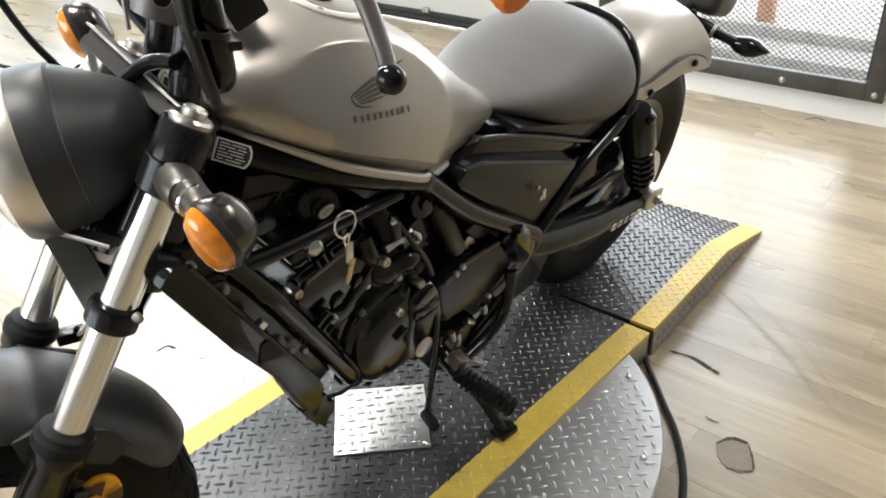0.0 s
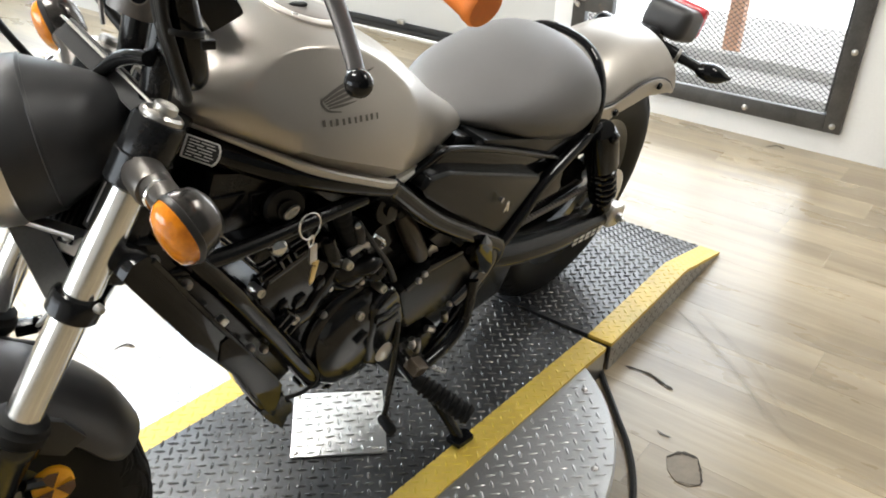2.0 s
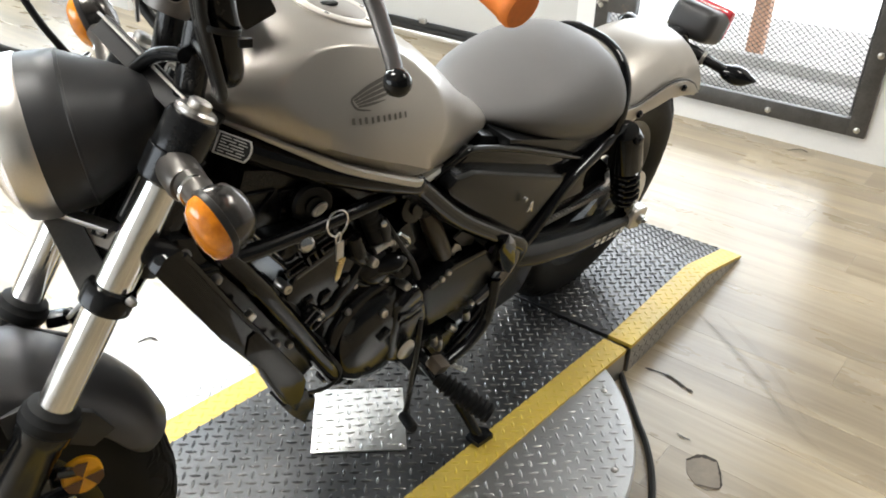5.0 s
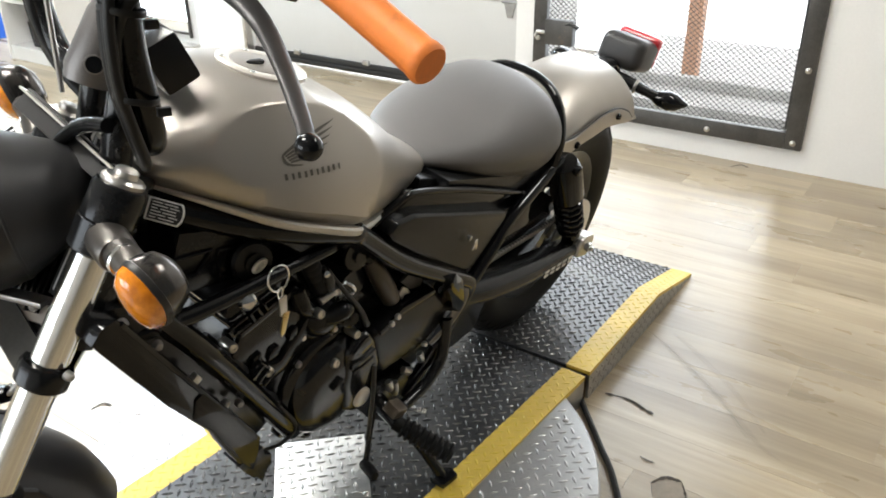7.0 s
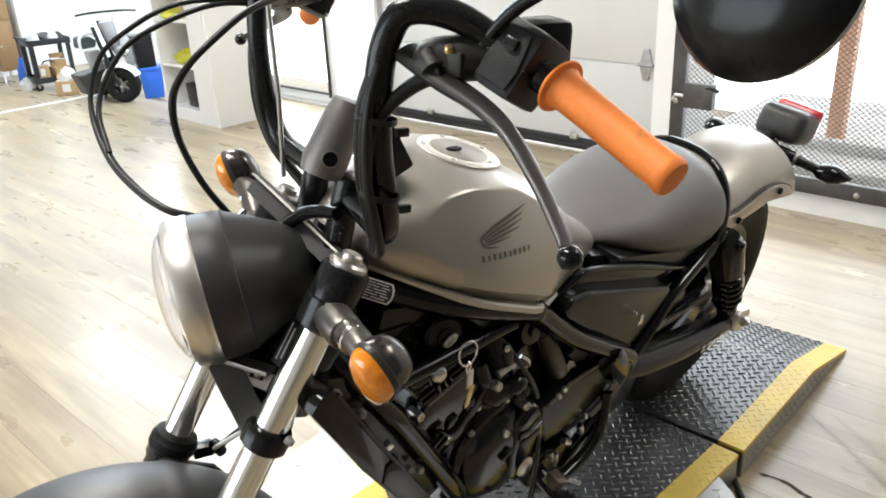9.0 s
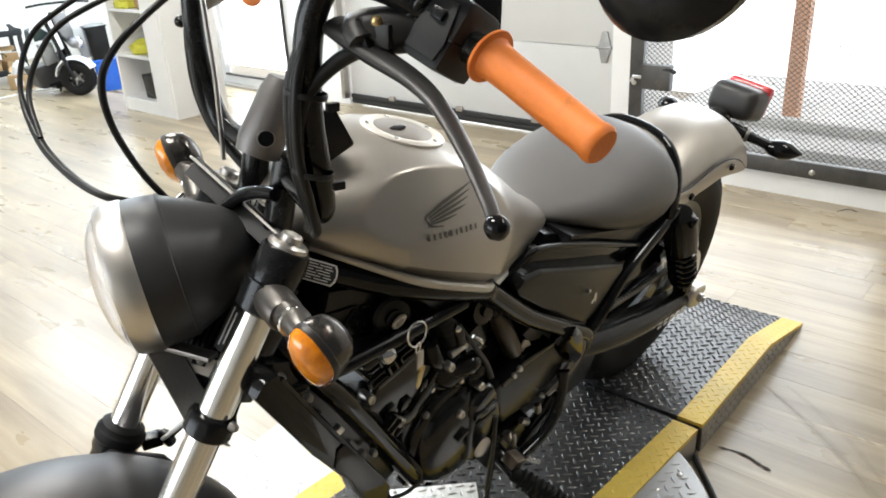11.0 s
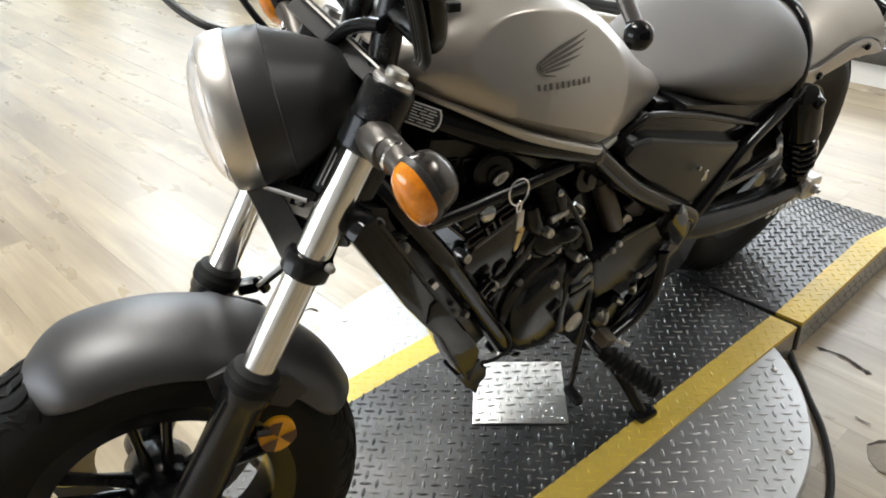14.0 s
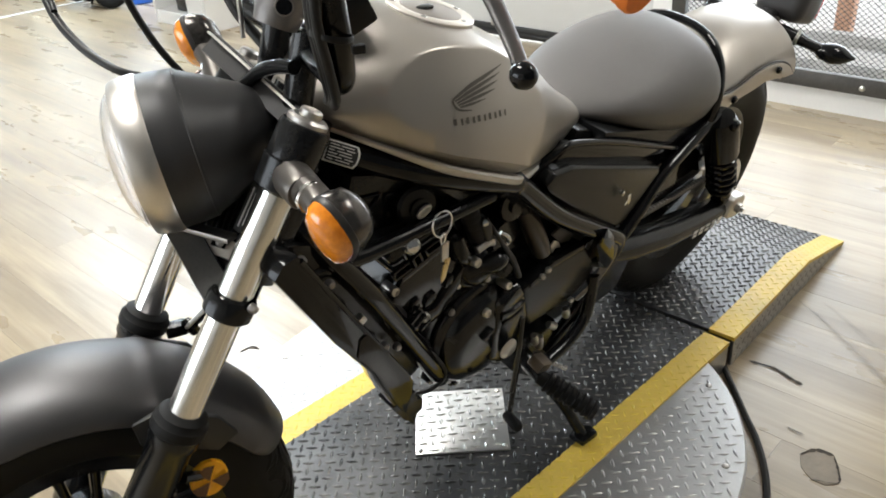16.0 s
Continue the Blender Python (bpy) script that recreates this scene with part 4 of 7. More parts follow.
def wheel(name, place, mrot, R, w, rim_r, lug_w, label, spokes=5):
    """Tyre, rim, spokes and hub, in a frame whose y is the axle."""
    M = Matrix.Translation(place) @ mrot.to_4x4()
    wh = new(name)
    wh.parent = BIKE
    tagged(wh, label)
    prof = [(rim_r - 0.004, -w * 0.36), (rim_r + 0.012, -w * 0.42), (rim_r + 0.035, -w * 0.485), (rim_r + (R - rim_r) * 0.55, -w * 0.5), (R - 0.038, -w * 0.47), (R - 0.018, -w * 0.40), (R - 0.006, -w * 0.26), (R, -w * 0.10)]
    prof = prof + [(r, -h) for r, h in prof[::-1]]
    bm = lathe(prof, (0, 0, 0), (0, 1, 0), 96, ring=True)
    bmesh.ops.transform(bm, matrix=M, verts=bm.verts)
    ty = part("tyre", bm, RUBBER, wh, "black rubber tyre with zigzag tread", 60)
    # raised ribs between zigzag grooves, cut by short slots
    tv, tf = [], []
    half = [(h, r) for r, h in prof[len(prof) // 2 - 6:len(prof) // 2][::-1]]
    crown = sorted((abs(h), r) for h, r in half)

    def tread_pt(a, y, lift):
        u = abs(y)
        r = crown[0][1] if u <= crown[0][0] else crown[-1][1]
        for (u0, r0), (u1, r1) in zip(crown, crown[1:]):
            if u0 <= u <= u1:
                r = r0 + (r1 - r0) * (u - u0) / (u1 - u0)
        return M @ Vector(((r + lift) * math.cos(a), y, (r + lift) * math.sin(a)))
    nz, wk = 192, w / 0.12
    steps_ = (0.0, 0.35, 0.8, 1.0, 1.0, 0.65, 0.2, 0.0)
    for kb, (ya, yb) in enumerate(((-0.0535, -0.0405), (-0.0365, -0.0205), (-0.0165, -0.0020), (0.0020, 0.0165), (0.0205, 0.0365), (0.0405, 0.0535))):
        k0 = len(tv)
        for i in range(nz):
            a = 2 * math.pi * i / nz
            zig = (steps_[i % 8] - 0.5) * 0.0085 * wk
            lift = 0.0040 if (i + 4 * (kb % 2)) % 16 else 0.0004
            for y_, l_ in ((ya, -0.001), (ya + 0.0008, lift), ((ya + yb) / 2, lift), (yb - 0.0008, lift), (yb, -0.001)):
                tv.append(tread_pt(a, y_ * wk + zig, l_))
        for i in range(nz):
            p, q = k0 + 5 * i, k0 + 5 * ((i + 1) % nz)
            tf += [(p + m_, q + m_, q + m_ + 1, p + m_ + 1) for m_ in range(4)]
    me = bpy.data.meshes.new("tread")
    me.from_pydata(tv, [], tf)
    me.materials.append(RUBBER)
    tr = new("tread", me)
    tr.parent = ty
    tagged(tr, "raised tread blocks", kind="stuff")
    bm = lathe([(rim_r - 0.030, -w * 0.30), (rim_r - 0.004, -w * 0.37), (rim_r + 0.006, -w * 0.385), (rim_r + 0.006, -w * 0.35), (rim_r - 0.022, -w * 0.2), (rim_r - 0.026, 0), (rim_r - 0.022, w * 0.2), (rim_r + 0.006, w * 0.35),
                (rim_r + 0.006, w * 0.385), (rim_r - 0.004, w * 0.37), (rim_r - 0.030, w * 0.30), (rim_r - 0.036, 0.0)], (0, 0, 0), (0, 1, 0), 72, ring=True)
    bmesh.ops.transform(bm, matrix=M, verts=bm.verts)
    part("rim", bm, SATIN, wh, "satin black cast rim")
    for i in range(spokes):
        for d in (-0.17, 0.17):
            a = 2 * math.pi * i / spokes + 0.3
            p0 = M @ Vector((0.035 * math.cos(a + d * 2.2), 0, 0.035 * math.sin(a + d * 2.2)))
            p1 = M @ Vector(((rim_r - 0.026) * math.cos(a + d), 0, (rim_r - 0.026) * math.sin(a + d)))
            part("spoke", tube([p0, (p0 + p1) / 2, p1], [0.013, 0.0095, 0.012], 10, 2, flat=0.75), SATIN, wh)
    bm = lathe([(0.022, -0.075), (0.030, -0.07), (0.048, -0.045), (0.05, 0), (0.048, 0.045), (0.030, 0.07), (0.022, 0.075)], (0, 0, 0), (0, 1, 0), 28)
    bmesh.ops.transform(bm, matrix=M, verts=bm.verts)
    part("hub", bm, SATIN, wh)
    return wh, M


# rear wheel, swing arm, chain, shocks
wheel("rear_wheel", (1.478, 0, 0.318), Matrix.Identity(3), 0.314, 0.138, 0.205, 0.05, "black cast rear wheel with wide tyre")
for s in (-1, 1):
    sw = part("swing_arm", tube([(0.93, s * 0.125, 0.428), (1.03, s * 0.136, 0.404), (1.16, s * 0.144, 0.378), (1.28, s * 0.147, 0.358), (1.40, s * 0.146, 0.340), (1.468, s * 0.146, 0.330)], [0.034, 0.038, 0.037, 0.033, 0.028, 0.025], 18, 6, flat=0.8), SATIN, BIKE, "satin black tubular swing arm")
    part("axle_plate", slab([(-0.036, -0.020), (-0.036, 0.020), (-0.022, 0.028), (0.020, 0.031), (0.034, 0.020), (0.034, -0.018), (0.020, -0.029), (-0.024, -0.027)], -0.016, 0.016, "xz", 0.006, Matrix.Translation((1.442, s * 0.163, 0.342)) @ pose(0, 0, 0, 0, 14, 0), 3), STEEL, sw, "bright axle end plate")
    part("axle_nut", lathe([(0.012, 0), (0.012, 0.010), (0.006, 0.011), (0.006, 0.017), (0.001, 0.018)], (1.442, s * 0.179, 0.345), (0, s, 0), 6), STEEL, sw)
    part("adjuster", tube([(1.50, s * 0.146, 0.314), (1.535, s * 0.146, 0.308)], 0.006, 8), STEEL, sw)
lab = bmesh.new()
for i in range(5):
    for j in range(2):
        u0, u1 = i / 5 + 0.02, (i + 0.8) / 5
        q = []
        for u, v in ((u0, j * 0.011), (u1, j * 0.011), (u1, j * 0.011 + 0.008), (u0, j * 0.011 + 0.008)):
            q.append(lab.verts.new((1.232 + 0.150 * u, -0.1830 + 0.0050 * u, 0.350 + v - 0.022 * u)))
        lab.faces.new(q)
part("warning_label", lab, LABELW, BIKE, "pale warning label bars on swing arm")
chain = new("drive_chain")
chain.parent = BIKE
tagged(chain, "steel drive chain")
link_me = mesh_of("link", box(0.0085, 0.010, 0.013, pose(0, 0, 0, 0, 9, 0), 0.0015, seg=1), GREYMET)
for i in range(46):
    t = i / 45
    for c in (Vector((0.92 + 0.52 * t, -0.119, 0.440 - 0.016 * t)), Vector((0.92 + 0.50 * t, -0.108, 0.365 - 0.075 * t))):
        lk = new("link", link_me)
        lk.parent, lk.location = chain, c
part("chain_guard", slab([(0.985, 0.445), (1.165, 0.585), (1.225, 0.600), (1.245, 0.545), (1.38, 0.450), (1.38, 0.41), (1.33, 0.340), (1.08, 0.350)], -0.110, -0.100, "xz", 0.003), GLOSS, BIKE, "black chain guard")
part("rear_sprocket", lathe([(0.09, -0.004), (0.097, -0.002), (0.097, 0.002), (0.09, 0.004), (0.05, 0.004), (0.05, -0.004)], (1.49, -0.108, 0.318), (0, 1, 0), 42, ring=True), STEEL, BIKE)
for s in (-1, 1):
    p0, p1 = Vector((1.262, s * 0.140, 0.612)), Vector((1.395, s * 0.150, 0.385))
    d = (p1 - p0)
    sk = part("shock_absorber", lathe([(0.012, -0.01), (0.028, -0.004), (0.034, 0.012), (0.037, 0.03), (0.037, 0.105), (0.031, 0.11), (0.016, 0.102), (0.016, 0.24), (0.022, 0.245), (0.022, 0.262), (0.012, 0.268)], p0, d, 24), GLOSS, BIKE, "black rear shock with covered coil spring")
    _, sx, ux = axes_of(d)
    dn = d.normalized()
    coil = [p0 + dn * (0.108 + 0.125 * t / 60) + (sx * math.cos(t * 0.62) + ux * math.sin(t * 0.62)) * 0.0285 for t in range(61)]
    part("spring", tube(coil, 0.0058, 8), GLOSS, sk)
    part("mount_bolt", bolt_bm(p0 + Vector((0, s * 0.03, 0.0)), (0, s, 0), 0.012, 0.012), GLOSS, sk)
    part("lower_clevis", box(0.03, 0.036, 0.035, Matrix.Translation(p1 + Vector((0.004, 0, -0.005))), 0.006), SATIN, sk)

# ---- frame, panels, engine ----
for s in (-1, 1):
    y = lambda v: s * v
    rail = [(0.33, y(0.035), 0.830), (0.385, y(0.072), 0.802), (0.45, y(0.105), 0.775), (0.53, y(0.128), 0.745), (0.607, y(0.138), 0.716)]
    part("frame_rail", tube(rail + [(0.625, y(0.139), 0.704), (0.729, y(0.145), 0.613), (0.85, y(0.150), 0.532), (0.935, y(0.152), 0.478), (0.957, y(0.152), 0.455), (0.950, y(0.150), 0.42), (0.925, y(0.146), 0.37), (0.890, y(0.14), 0.30), (0.84, y(0.13), 0.225)],
                            [0.0175] * 5 + [0.0170] * 2 + [0.0165] * 2 + [0.0160, 0.0150, 0.0135, 0.0125, 0.0125], 14, 4), GLOSS, BIKE, "gloss black main frame tube")
    part("seat_rail", tube([(0.680, y(0.120), 0.688), (0.7135, y(0.126), 0.710), (0.757, y(0.130), 0.722), (0.885, y(0.130), 0.682), (1.03, y(0.130), 0.625), (1.169, y(0.129), 0.570)], 0.0060, 12, 4), GLOSS, BIKE, "gloss black seat rail")
    part("rail_panel", slab([(0.690, 0.680), (0.757, 0.718), (0.885, 0.678), (1.160, 0.568), (1.05, 0.560), (0.745, 0.675)], y(0.128), y(0.105), "xz", 0.003), GLOSS, BIKE, "gloss black panel under the seat")
    part("rear_stay", tube([(0.960, y(0.150), 0.452), (0.985, y(0.149), 0.470), (1.025, y(0.147), 0.508), (1.070, y(0.143), 0.550), (1.17, y(0.136), 0.588), (1.262, y(0.130), 0.616)], 0.0135, 12, 4), GLOSS, BIKE, "gloss black rear stay")
    part("down_tube", tube([(0.262, y(0.06), 0.785), (0.295, y(0.105), 0.728), (0.360, y(0.118), 0.637), (0.395, y(0.119), 0.582), (0.457, y(0.119), 0.484), (0.525, y(0.119), 0.372), (0.548, y(0.114), 0.335)], 0.0165, 12, 4), GLOSS, BIKE, "gloss black front down tube")
    part("brace_tube", tube([(0.285, y(0.105), 0.692), (0.36, y(0.118), 0.692), (0.47, y(0.126), 0.698), (0.575, y(0.132), 0.704)], 0.0115, 12, 3), SATIN, BIKE, "satin black brace tube")
part("head_stock", tube([tuple(Vector((-0.11, 0, 0)) + UP * 0.82), tuple(Vector((-0.11, 0, 0)) + UP * 0.985)], 0.034, 24), GLOSS, BIKE)
part("gusset", slab([(0.27, 0.79), (0.36, 0.84), (0.47, 0.80), (0.40, 0.73), (0.30, 0.74)], -0.03, 0.03, "xz", 0.006), GLOSS, BIKE)
hg_ = part("hanger_block", tube([(0.905, -0.140, 0.492), (0.934, -0.142, 0.464), (0.942, -0.142, 0.430), (0.926, -0.140, 0.396), (0.895, -0.138, 0.366), (0.874, -0.136, 0.350)], [0.018, 0.022, 0.023, 0.022, 0.020, 0.016], 20, 5), HANGER, BIKE, "gloss black frame casting")
# flat outer face of the casting, turned down towards the ramp
fn_ = Vector((-0.616, -0.626, -0.478)).normalized()
fx_ = fn_.cross(Vector((0.35, 0, 0.94))).normalized()
fy_ = fn_.cross(fx_)
FCM = Matrix(((fx_.x, fy_.x, fn_.x, 0.915), (fx_.y, fy_.y, fn_.y, -0.165), (fx_.z, fy_.z, fn_.z, 0.430), (0, 0, 0, 1)))
part("face_plate", slab([(0.0617, -0.0502), (0.0719, -0.0878), (0.0636, -0.0955), (0.038, -0.0783), (0.0011, -0.0249), (-0.0359, 0.0707), (-0.0044, 0.0726), (0.0382, 0.0002)], -0.020, 0.0, "xy", 0.0035, FCM, 2), HANGER, hg_)
# side cover with its key in the lock
sc = part("side_cover", slab([(0.682, 0.686), (0.698, 0.700), (0.747, 0.696), (1.040, 0.588), (1.052, 0.573), (0.9625, 0.487), (0.933, 0.492), (0.779, 0.6005), (0.695, 0.6645)], -0.150, -0.08, "xz", 0.009, seg=3), PLASTIC, BIKE, "satin black side cover")
part("lock", lathe([(0.0045, 0), (0.0045, 0.003), (0.003, 0.004), (0.001, 0.0042)], (0.924, -0.150, 0.576), (0, -1, 0.05), 16), CHROME, sc, "steel lock barrel")
part("lock_key", slab([(round(0.924 + (kx - 0.958) * 0.62, 4), round(0.569 + (kz - 0.543) * 0.75, 4)) for kx, kz in ((0.950, 0.556), (0.962, 0.560), (0.967, 0.545), (0.972, 0.528), (0.966, 0.526), (0.957, 0.538), (0.950, 0.530), (0.945, 0.533), (0.951, 0.545))], -0.166, -0.163, "xz", 0.001), CHROME, sc, "small steel key standing in the lock")
part("battery_box", box(0.30, 0.20, 0.20, pose(0.92, 0, 0.57, 0, 20, 0), 0.01), PLASTIC, BIKE)
part("inner_panel", slab([(0.36, 0.79), (0.61, 0.71), (0.60, 0.66), (0.52, 0.665), (0.34, 0.70)], -0.085, 0.085, "xz", 0.006), PLASTIC, BIKE, "black plastic panel under the tank")
for tri in ([(0.335, 0.760), (0.405, 0.748), (0.383, 0.722), (0.345, 0.728)], [(0.415, 0.742), (0.500, 0.722), (0.470, 0.690), (0.420, 0.700)]):
    cx_, cz_ = sum(p[0] for p in tri) / 4, sum(p[1] for p in tri) / 4
    part("panel_rib", tube([(cx_ + (p[0] - cx_) * k_, -0.087, cz_ + (p[1] - cz_) * k_) for p in tri + tri[:1] for k_ in (1.0,)], 0.0022, 8), PLASTIC, BIKE)
for (x, z, r) in ((0.458, 0.716, 0.030),):
    ig = part("ignition_switch", lathe([(r, 0), (r, 0.014), (r - 0.004, 0.018), (0.014, 0.019), (0.014, 0.024), (0.001, 0.0245)], (x, -0.094, z), (-0.25, -0.95, 0.2), 28), PLASTIC, BIKE, "black ignition switch below the tank")
    part("key_head", tube([Vector((x - 0.004 + 0.0085 * math.cos(a) + 0.004 * math.sin(a), -0.121, z + 0.004 + 0.0065 * math.sin(a))) for a in (2 * math.pi * i / 20 for i in range(21))], 0.0030, 8), STEEL, ig, "steel key head in the switch")
    part("key_blade", tube([(x - 0.004, -0.122, z + 0.006), (x + 0.001, -0.112, z)], 0.0035, 8), STEEL, ig)
# keys that hang from a ring
ring_c = Vector((0.462, -0.148, 0.712))
rg = part("key_ring", tube([ring_c + Vector((0.0175 * math.cos(a), 0.004 * math.sin(a), 0.0175 * math.sin(a))) for a in (2 * math.pi * i / 28 for i in range(29))], 0.0014, 8), CHROME, BIKE, "steel split ring")
part("ring_link", tube([ring_c + Vector((0.004 * math.cos(a) + 0.001, -0.004, -0.0225 + 0.009 * math.sin(a))) for a in (2 * math.pi * i / 20 for i in range(21))], 0.0016, 8), CHROME, rg)
part("key", slab([(-0.006, 0), (0.006, 0), (0.007, -0.030), (-0.005, -0.032)], -0.001, 0.001, "xz", 0.0006, Matrix.Translation(ring_c + Vector((0.004, -0.006, -0.029))) @ pose(0, 0, 0, 0, -6, 0)), STEEL, rg, "steel key")
part("key", slab([(-0.0055, 0), (0.0055, 0), (0.005, -0.034), (0.0, -0.040), (-0.004, -0.032)], -0.001, 0.001, "xz", 0.0006, Matrix.Translation(ring_c + Vector((0.011, -0.008, -0.058))) @ pose(0, 0, 0, 0, 8, 0)), BRASS, rg, "brass key")
# maker's plate on the frame head
pn = Vector((-0.57, -0.59, 0.57)).normalized()
px_ = Vector((0, 0, 1)).cross(pn).normalized()
VM = Matrix((( px_.x, -pn.x, 0, 0), (px_.y, -pn.y, 0, 0), (px_.z, -pn.z, 0, 0), (0, 0, 0, 1)))
up_ = pn.cross(px_)
VM[0][2], VM[1][2], VM[2][2] = up_
VM = Matrix.Translation((0.338, -0.090, 0.832)) @ VM @ pose(0, 0, 0, 0, 12, 0)
vp = part("frame_plate", slab([(-0.020, -0.013), (0.017, -0.013), (0.0205, -0.007), (0.0215, 0.0), (0.0205, 0.007), (0.017, 0.013), (-0.020, 0.013)], -0.0015, 0.0015, "xz", 0.0008, VM), LABELW, BIKE, "pale rimmed black frame plate with pale bars")
part("face", slab([(-0.0175, -0.0112), (0.0155, -0.0112), (0.0185, -0.006), (0.0193, 0.0), (0.0185, 0.006), (0.0155, 0.0112), (-0.0175, 0.0112)], -0.0019, -0.0012, "xz", 0.0, VM), LABELK, vp, "black plate face")
for i in range(6):
    for x0_, x1_ in (((-0.015, -0.004), (-0.002, 0.013)), ((-0.015, 0.002), (0.005, 0.015)), ((-0.015, -0.008), (-0.005, 0.012)))[i % 3]:
        part("bar", box(x1_ - x0_, 0.0006, 0.0013, VM @ pose((x0_ + x1_) / 2, -0.0021, 0.0085 - 0.0034 * i)), LABELW, vp)
part("plate_bracket", box(0.02, 0.03, 0.02, VM @ pose(0, 0.016, 0), 0.003), GLOSS, BIKE)
# radiator and its shroud, along the down tubes
RM = Matrix.Translation((0.250, 0, 0.757)) @ pose(0, 0, 0, 0, 29.5, 0)
ra = part("radiator", box(0.030, 0.206, 0.125, RM, 0.004), ENGINE, BIKE, "black radiator core")
for i in range(22):
    part("fin", box(0.036, 0.0028, 0.118, RM @ pose(-0.001, -0.098 + i * 0.0093, 0)), SATIN, ra)
lbl = part("label", box(0.0014, 0.050, 0.062, RM @ pose(-0.0205, -0.068, 0.010)), LABELK, ra, "black warning label with pale bars")
for i in range(7):
    part("bar", box(0.0006, 0.0022, 0.050 - 0.009 * ((i * 5) % 3), RM @ pose(-0.0214, -0.088 + 0.0066 * i, 0.010)), LABELW, lbl)
part("filler_panel", slab([(0.245, 0.755), (0.286, 0.738), (0.345, 0.655), (0.405, 0.560), (0.470, 0.455), (0.500, 0.392), (0.470, 0.372), (0.440, 0.400), (0.36, 0.52)], -0.112, -0.095, "xz", 0.004), PLASTIC, BIKE, "black filler panel behind the shroud")
for s in (-1, 1):
    sh = part("radiator_shroud", slab([(0.209, 0.741), (0.221, 0.757), (0.240, 0.762), (0.281, 0.698), (0.3452, 0.595), (0.4439, 0.4348), (0.4574, 0.4083), (0.4577, 0.382), (0.4465, 0.333), (0.418, 0.379), (0.382, 0.4507), (0.365, 0.4893), (0.299, 0.587), (0.2588, 0.6555)], s * 0.140, s * 0.108, "xz", 0.004, pose(0.0 if s < 0 else 0.05, 0, 0), 2), GLOSS, BIKE, "gloss black radiator shroud")
sh = bpy.data.objects["radiator_shroud"]
part("lower_plate", slab([(0.338, 0.572), (0.352, 0.578), (0.440, 0.4355), (0.4525, 0.4083), (0.4527, 0.384), (0.4445, 0.346), (0.421, 0.384), (0.3855, 0.453), (0.3685, 0.491), (0.335, 0.541)], -0.1428, -0.138, "xz", 0.002), GLOSS, sh, "matte black lower plate")
part("edge_rib", tube([(0.245, -0.138, 0.752), (0.281, -0.139, 0.692), (0.343, -0.139, 0.590), (0.440, -0.139, 0.4345)], 0.0038, 8, 3), GLOSS, sh)
part("clip", box(0.014, 0.010, 0.010, pose(0.3436, -0.135, 0.604, 0, 58, 0), 0.002), STEEL, sh, "bright steel clip")
for bx_, bz_ in ((0.255, 0.7385), (0.297, 0.682), (0.400, 0.512), (0.4245, 0.495)):
    part("bolt", bolt_bm((bx_, -0.124, bz_), (-0.2, -1, 0.2), 0.0062, 0.010), GREYMET, sh)
part("shroud_foot", slab([(0.415, 0.378), (0.462, 0.384), (0.468, 0.362), (0.482, 0.352), (0.484, 0.326), (0.474, 0.322), (0.468, 0.296), (0.455, 0.318), (0.446, 0.326), (0.428, 0.354)], -0.141, -0.105, "xz", 0.002, seg=2), PLASTIC, BIKE)
part("horn_hose", tube([(0.485, -0.118, 0.455), (0.520, -0.130, 0.405), (0.539, -0.132, 0.362), (0.513, -0.131, 0.345), (0.472, -0.128, 0.356)], 0.0034, 8, 5), CABLE, BIKE, "black overflow hose")
# engine: crankcase, forward-leaning cylinders, covers of the near side
part("crankcase", slab([(0.50, 0.50), (0.56, 0.56), (0.74, 0.56), (0.86, 0.50), (0.91, 0.40), (0.86, 0.31), (0.74, 0.285), (0.64, 0.290), (0.55, 0.345), (0.50, 0.42)], -0.106, 0.14, "xz", 0.02, seg=3), ENGINE, BIKE, "black engine crankcase")
cyl = part("cylinder_block", slab([(0.458, 0.498), (0.418, 0.570), (0.438, 0.614), (0.520, 0.634), (0.572, 0.594), (0.600, 0.500)], -0.114, 0.114, "xz", 0.007), ENGINE2, BIKE, "charcoal cylinder block")
part("base_flange", slab([(0.447, 0.512), (0.458, 0.527), (0.506, 0.519), (0.556, 0.577), (0.574, 0.566), (0.520, 0.494), (0.470, 0.488)], -0.121, 0.121, "xz", 0.004), ENGINE, cyl)
part("head_flange", slab([(0.432, 0.606), (0.428, 0.616), (0.512, 0.640), (0.526, 0.648), (0.580, 0.606), (0.572, 0.594), (0.520, 0.630)], -0.119, 0.119, "xz", 0.003), ENGINE2, cyl)
for (lx_, lz_), w_ in (((0.462, 0.546), 0.020), ((0.494, 0.540), 0.024), ((0.530, 0.556), 0.018)):
    part("boss", slab([(lx_ - w_ / 2, lz_ - 0.008), (lx_ + w_ / 2, lz_ - 0.006), (lx_ + w_ * 0.35, lz_ + 0.013), (lx_ - w_ * 0.35, lz_ + 0.010)], -0.120, -0.108, "xz", 0.003), ENGINE, cyl)
head = part("cylinder_head", slab([(0.430, 0.617), (0.405, 0.655), (0.428, 0.678), (0.540, 0.692), (0.590, 0.645), (0.578, 0.606), (0.526, 0.648)], -0.110, 0.110, "xz", 0.006), ENGINE, BIKE, "black cylinder head")
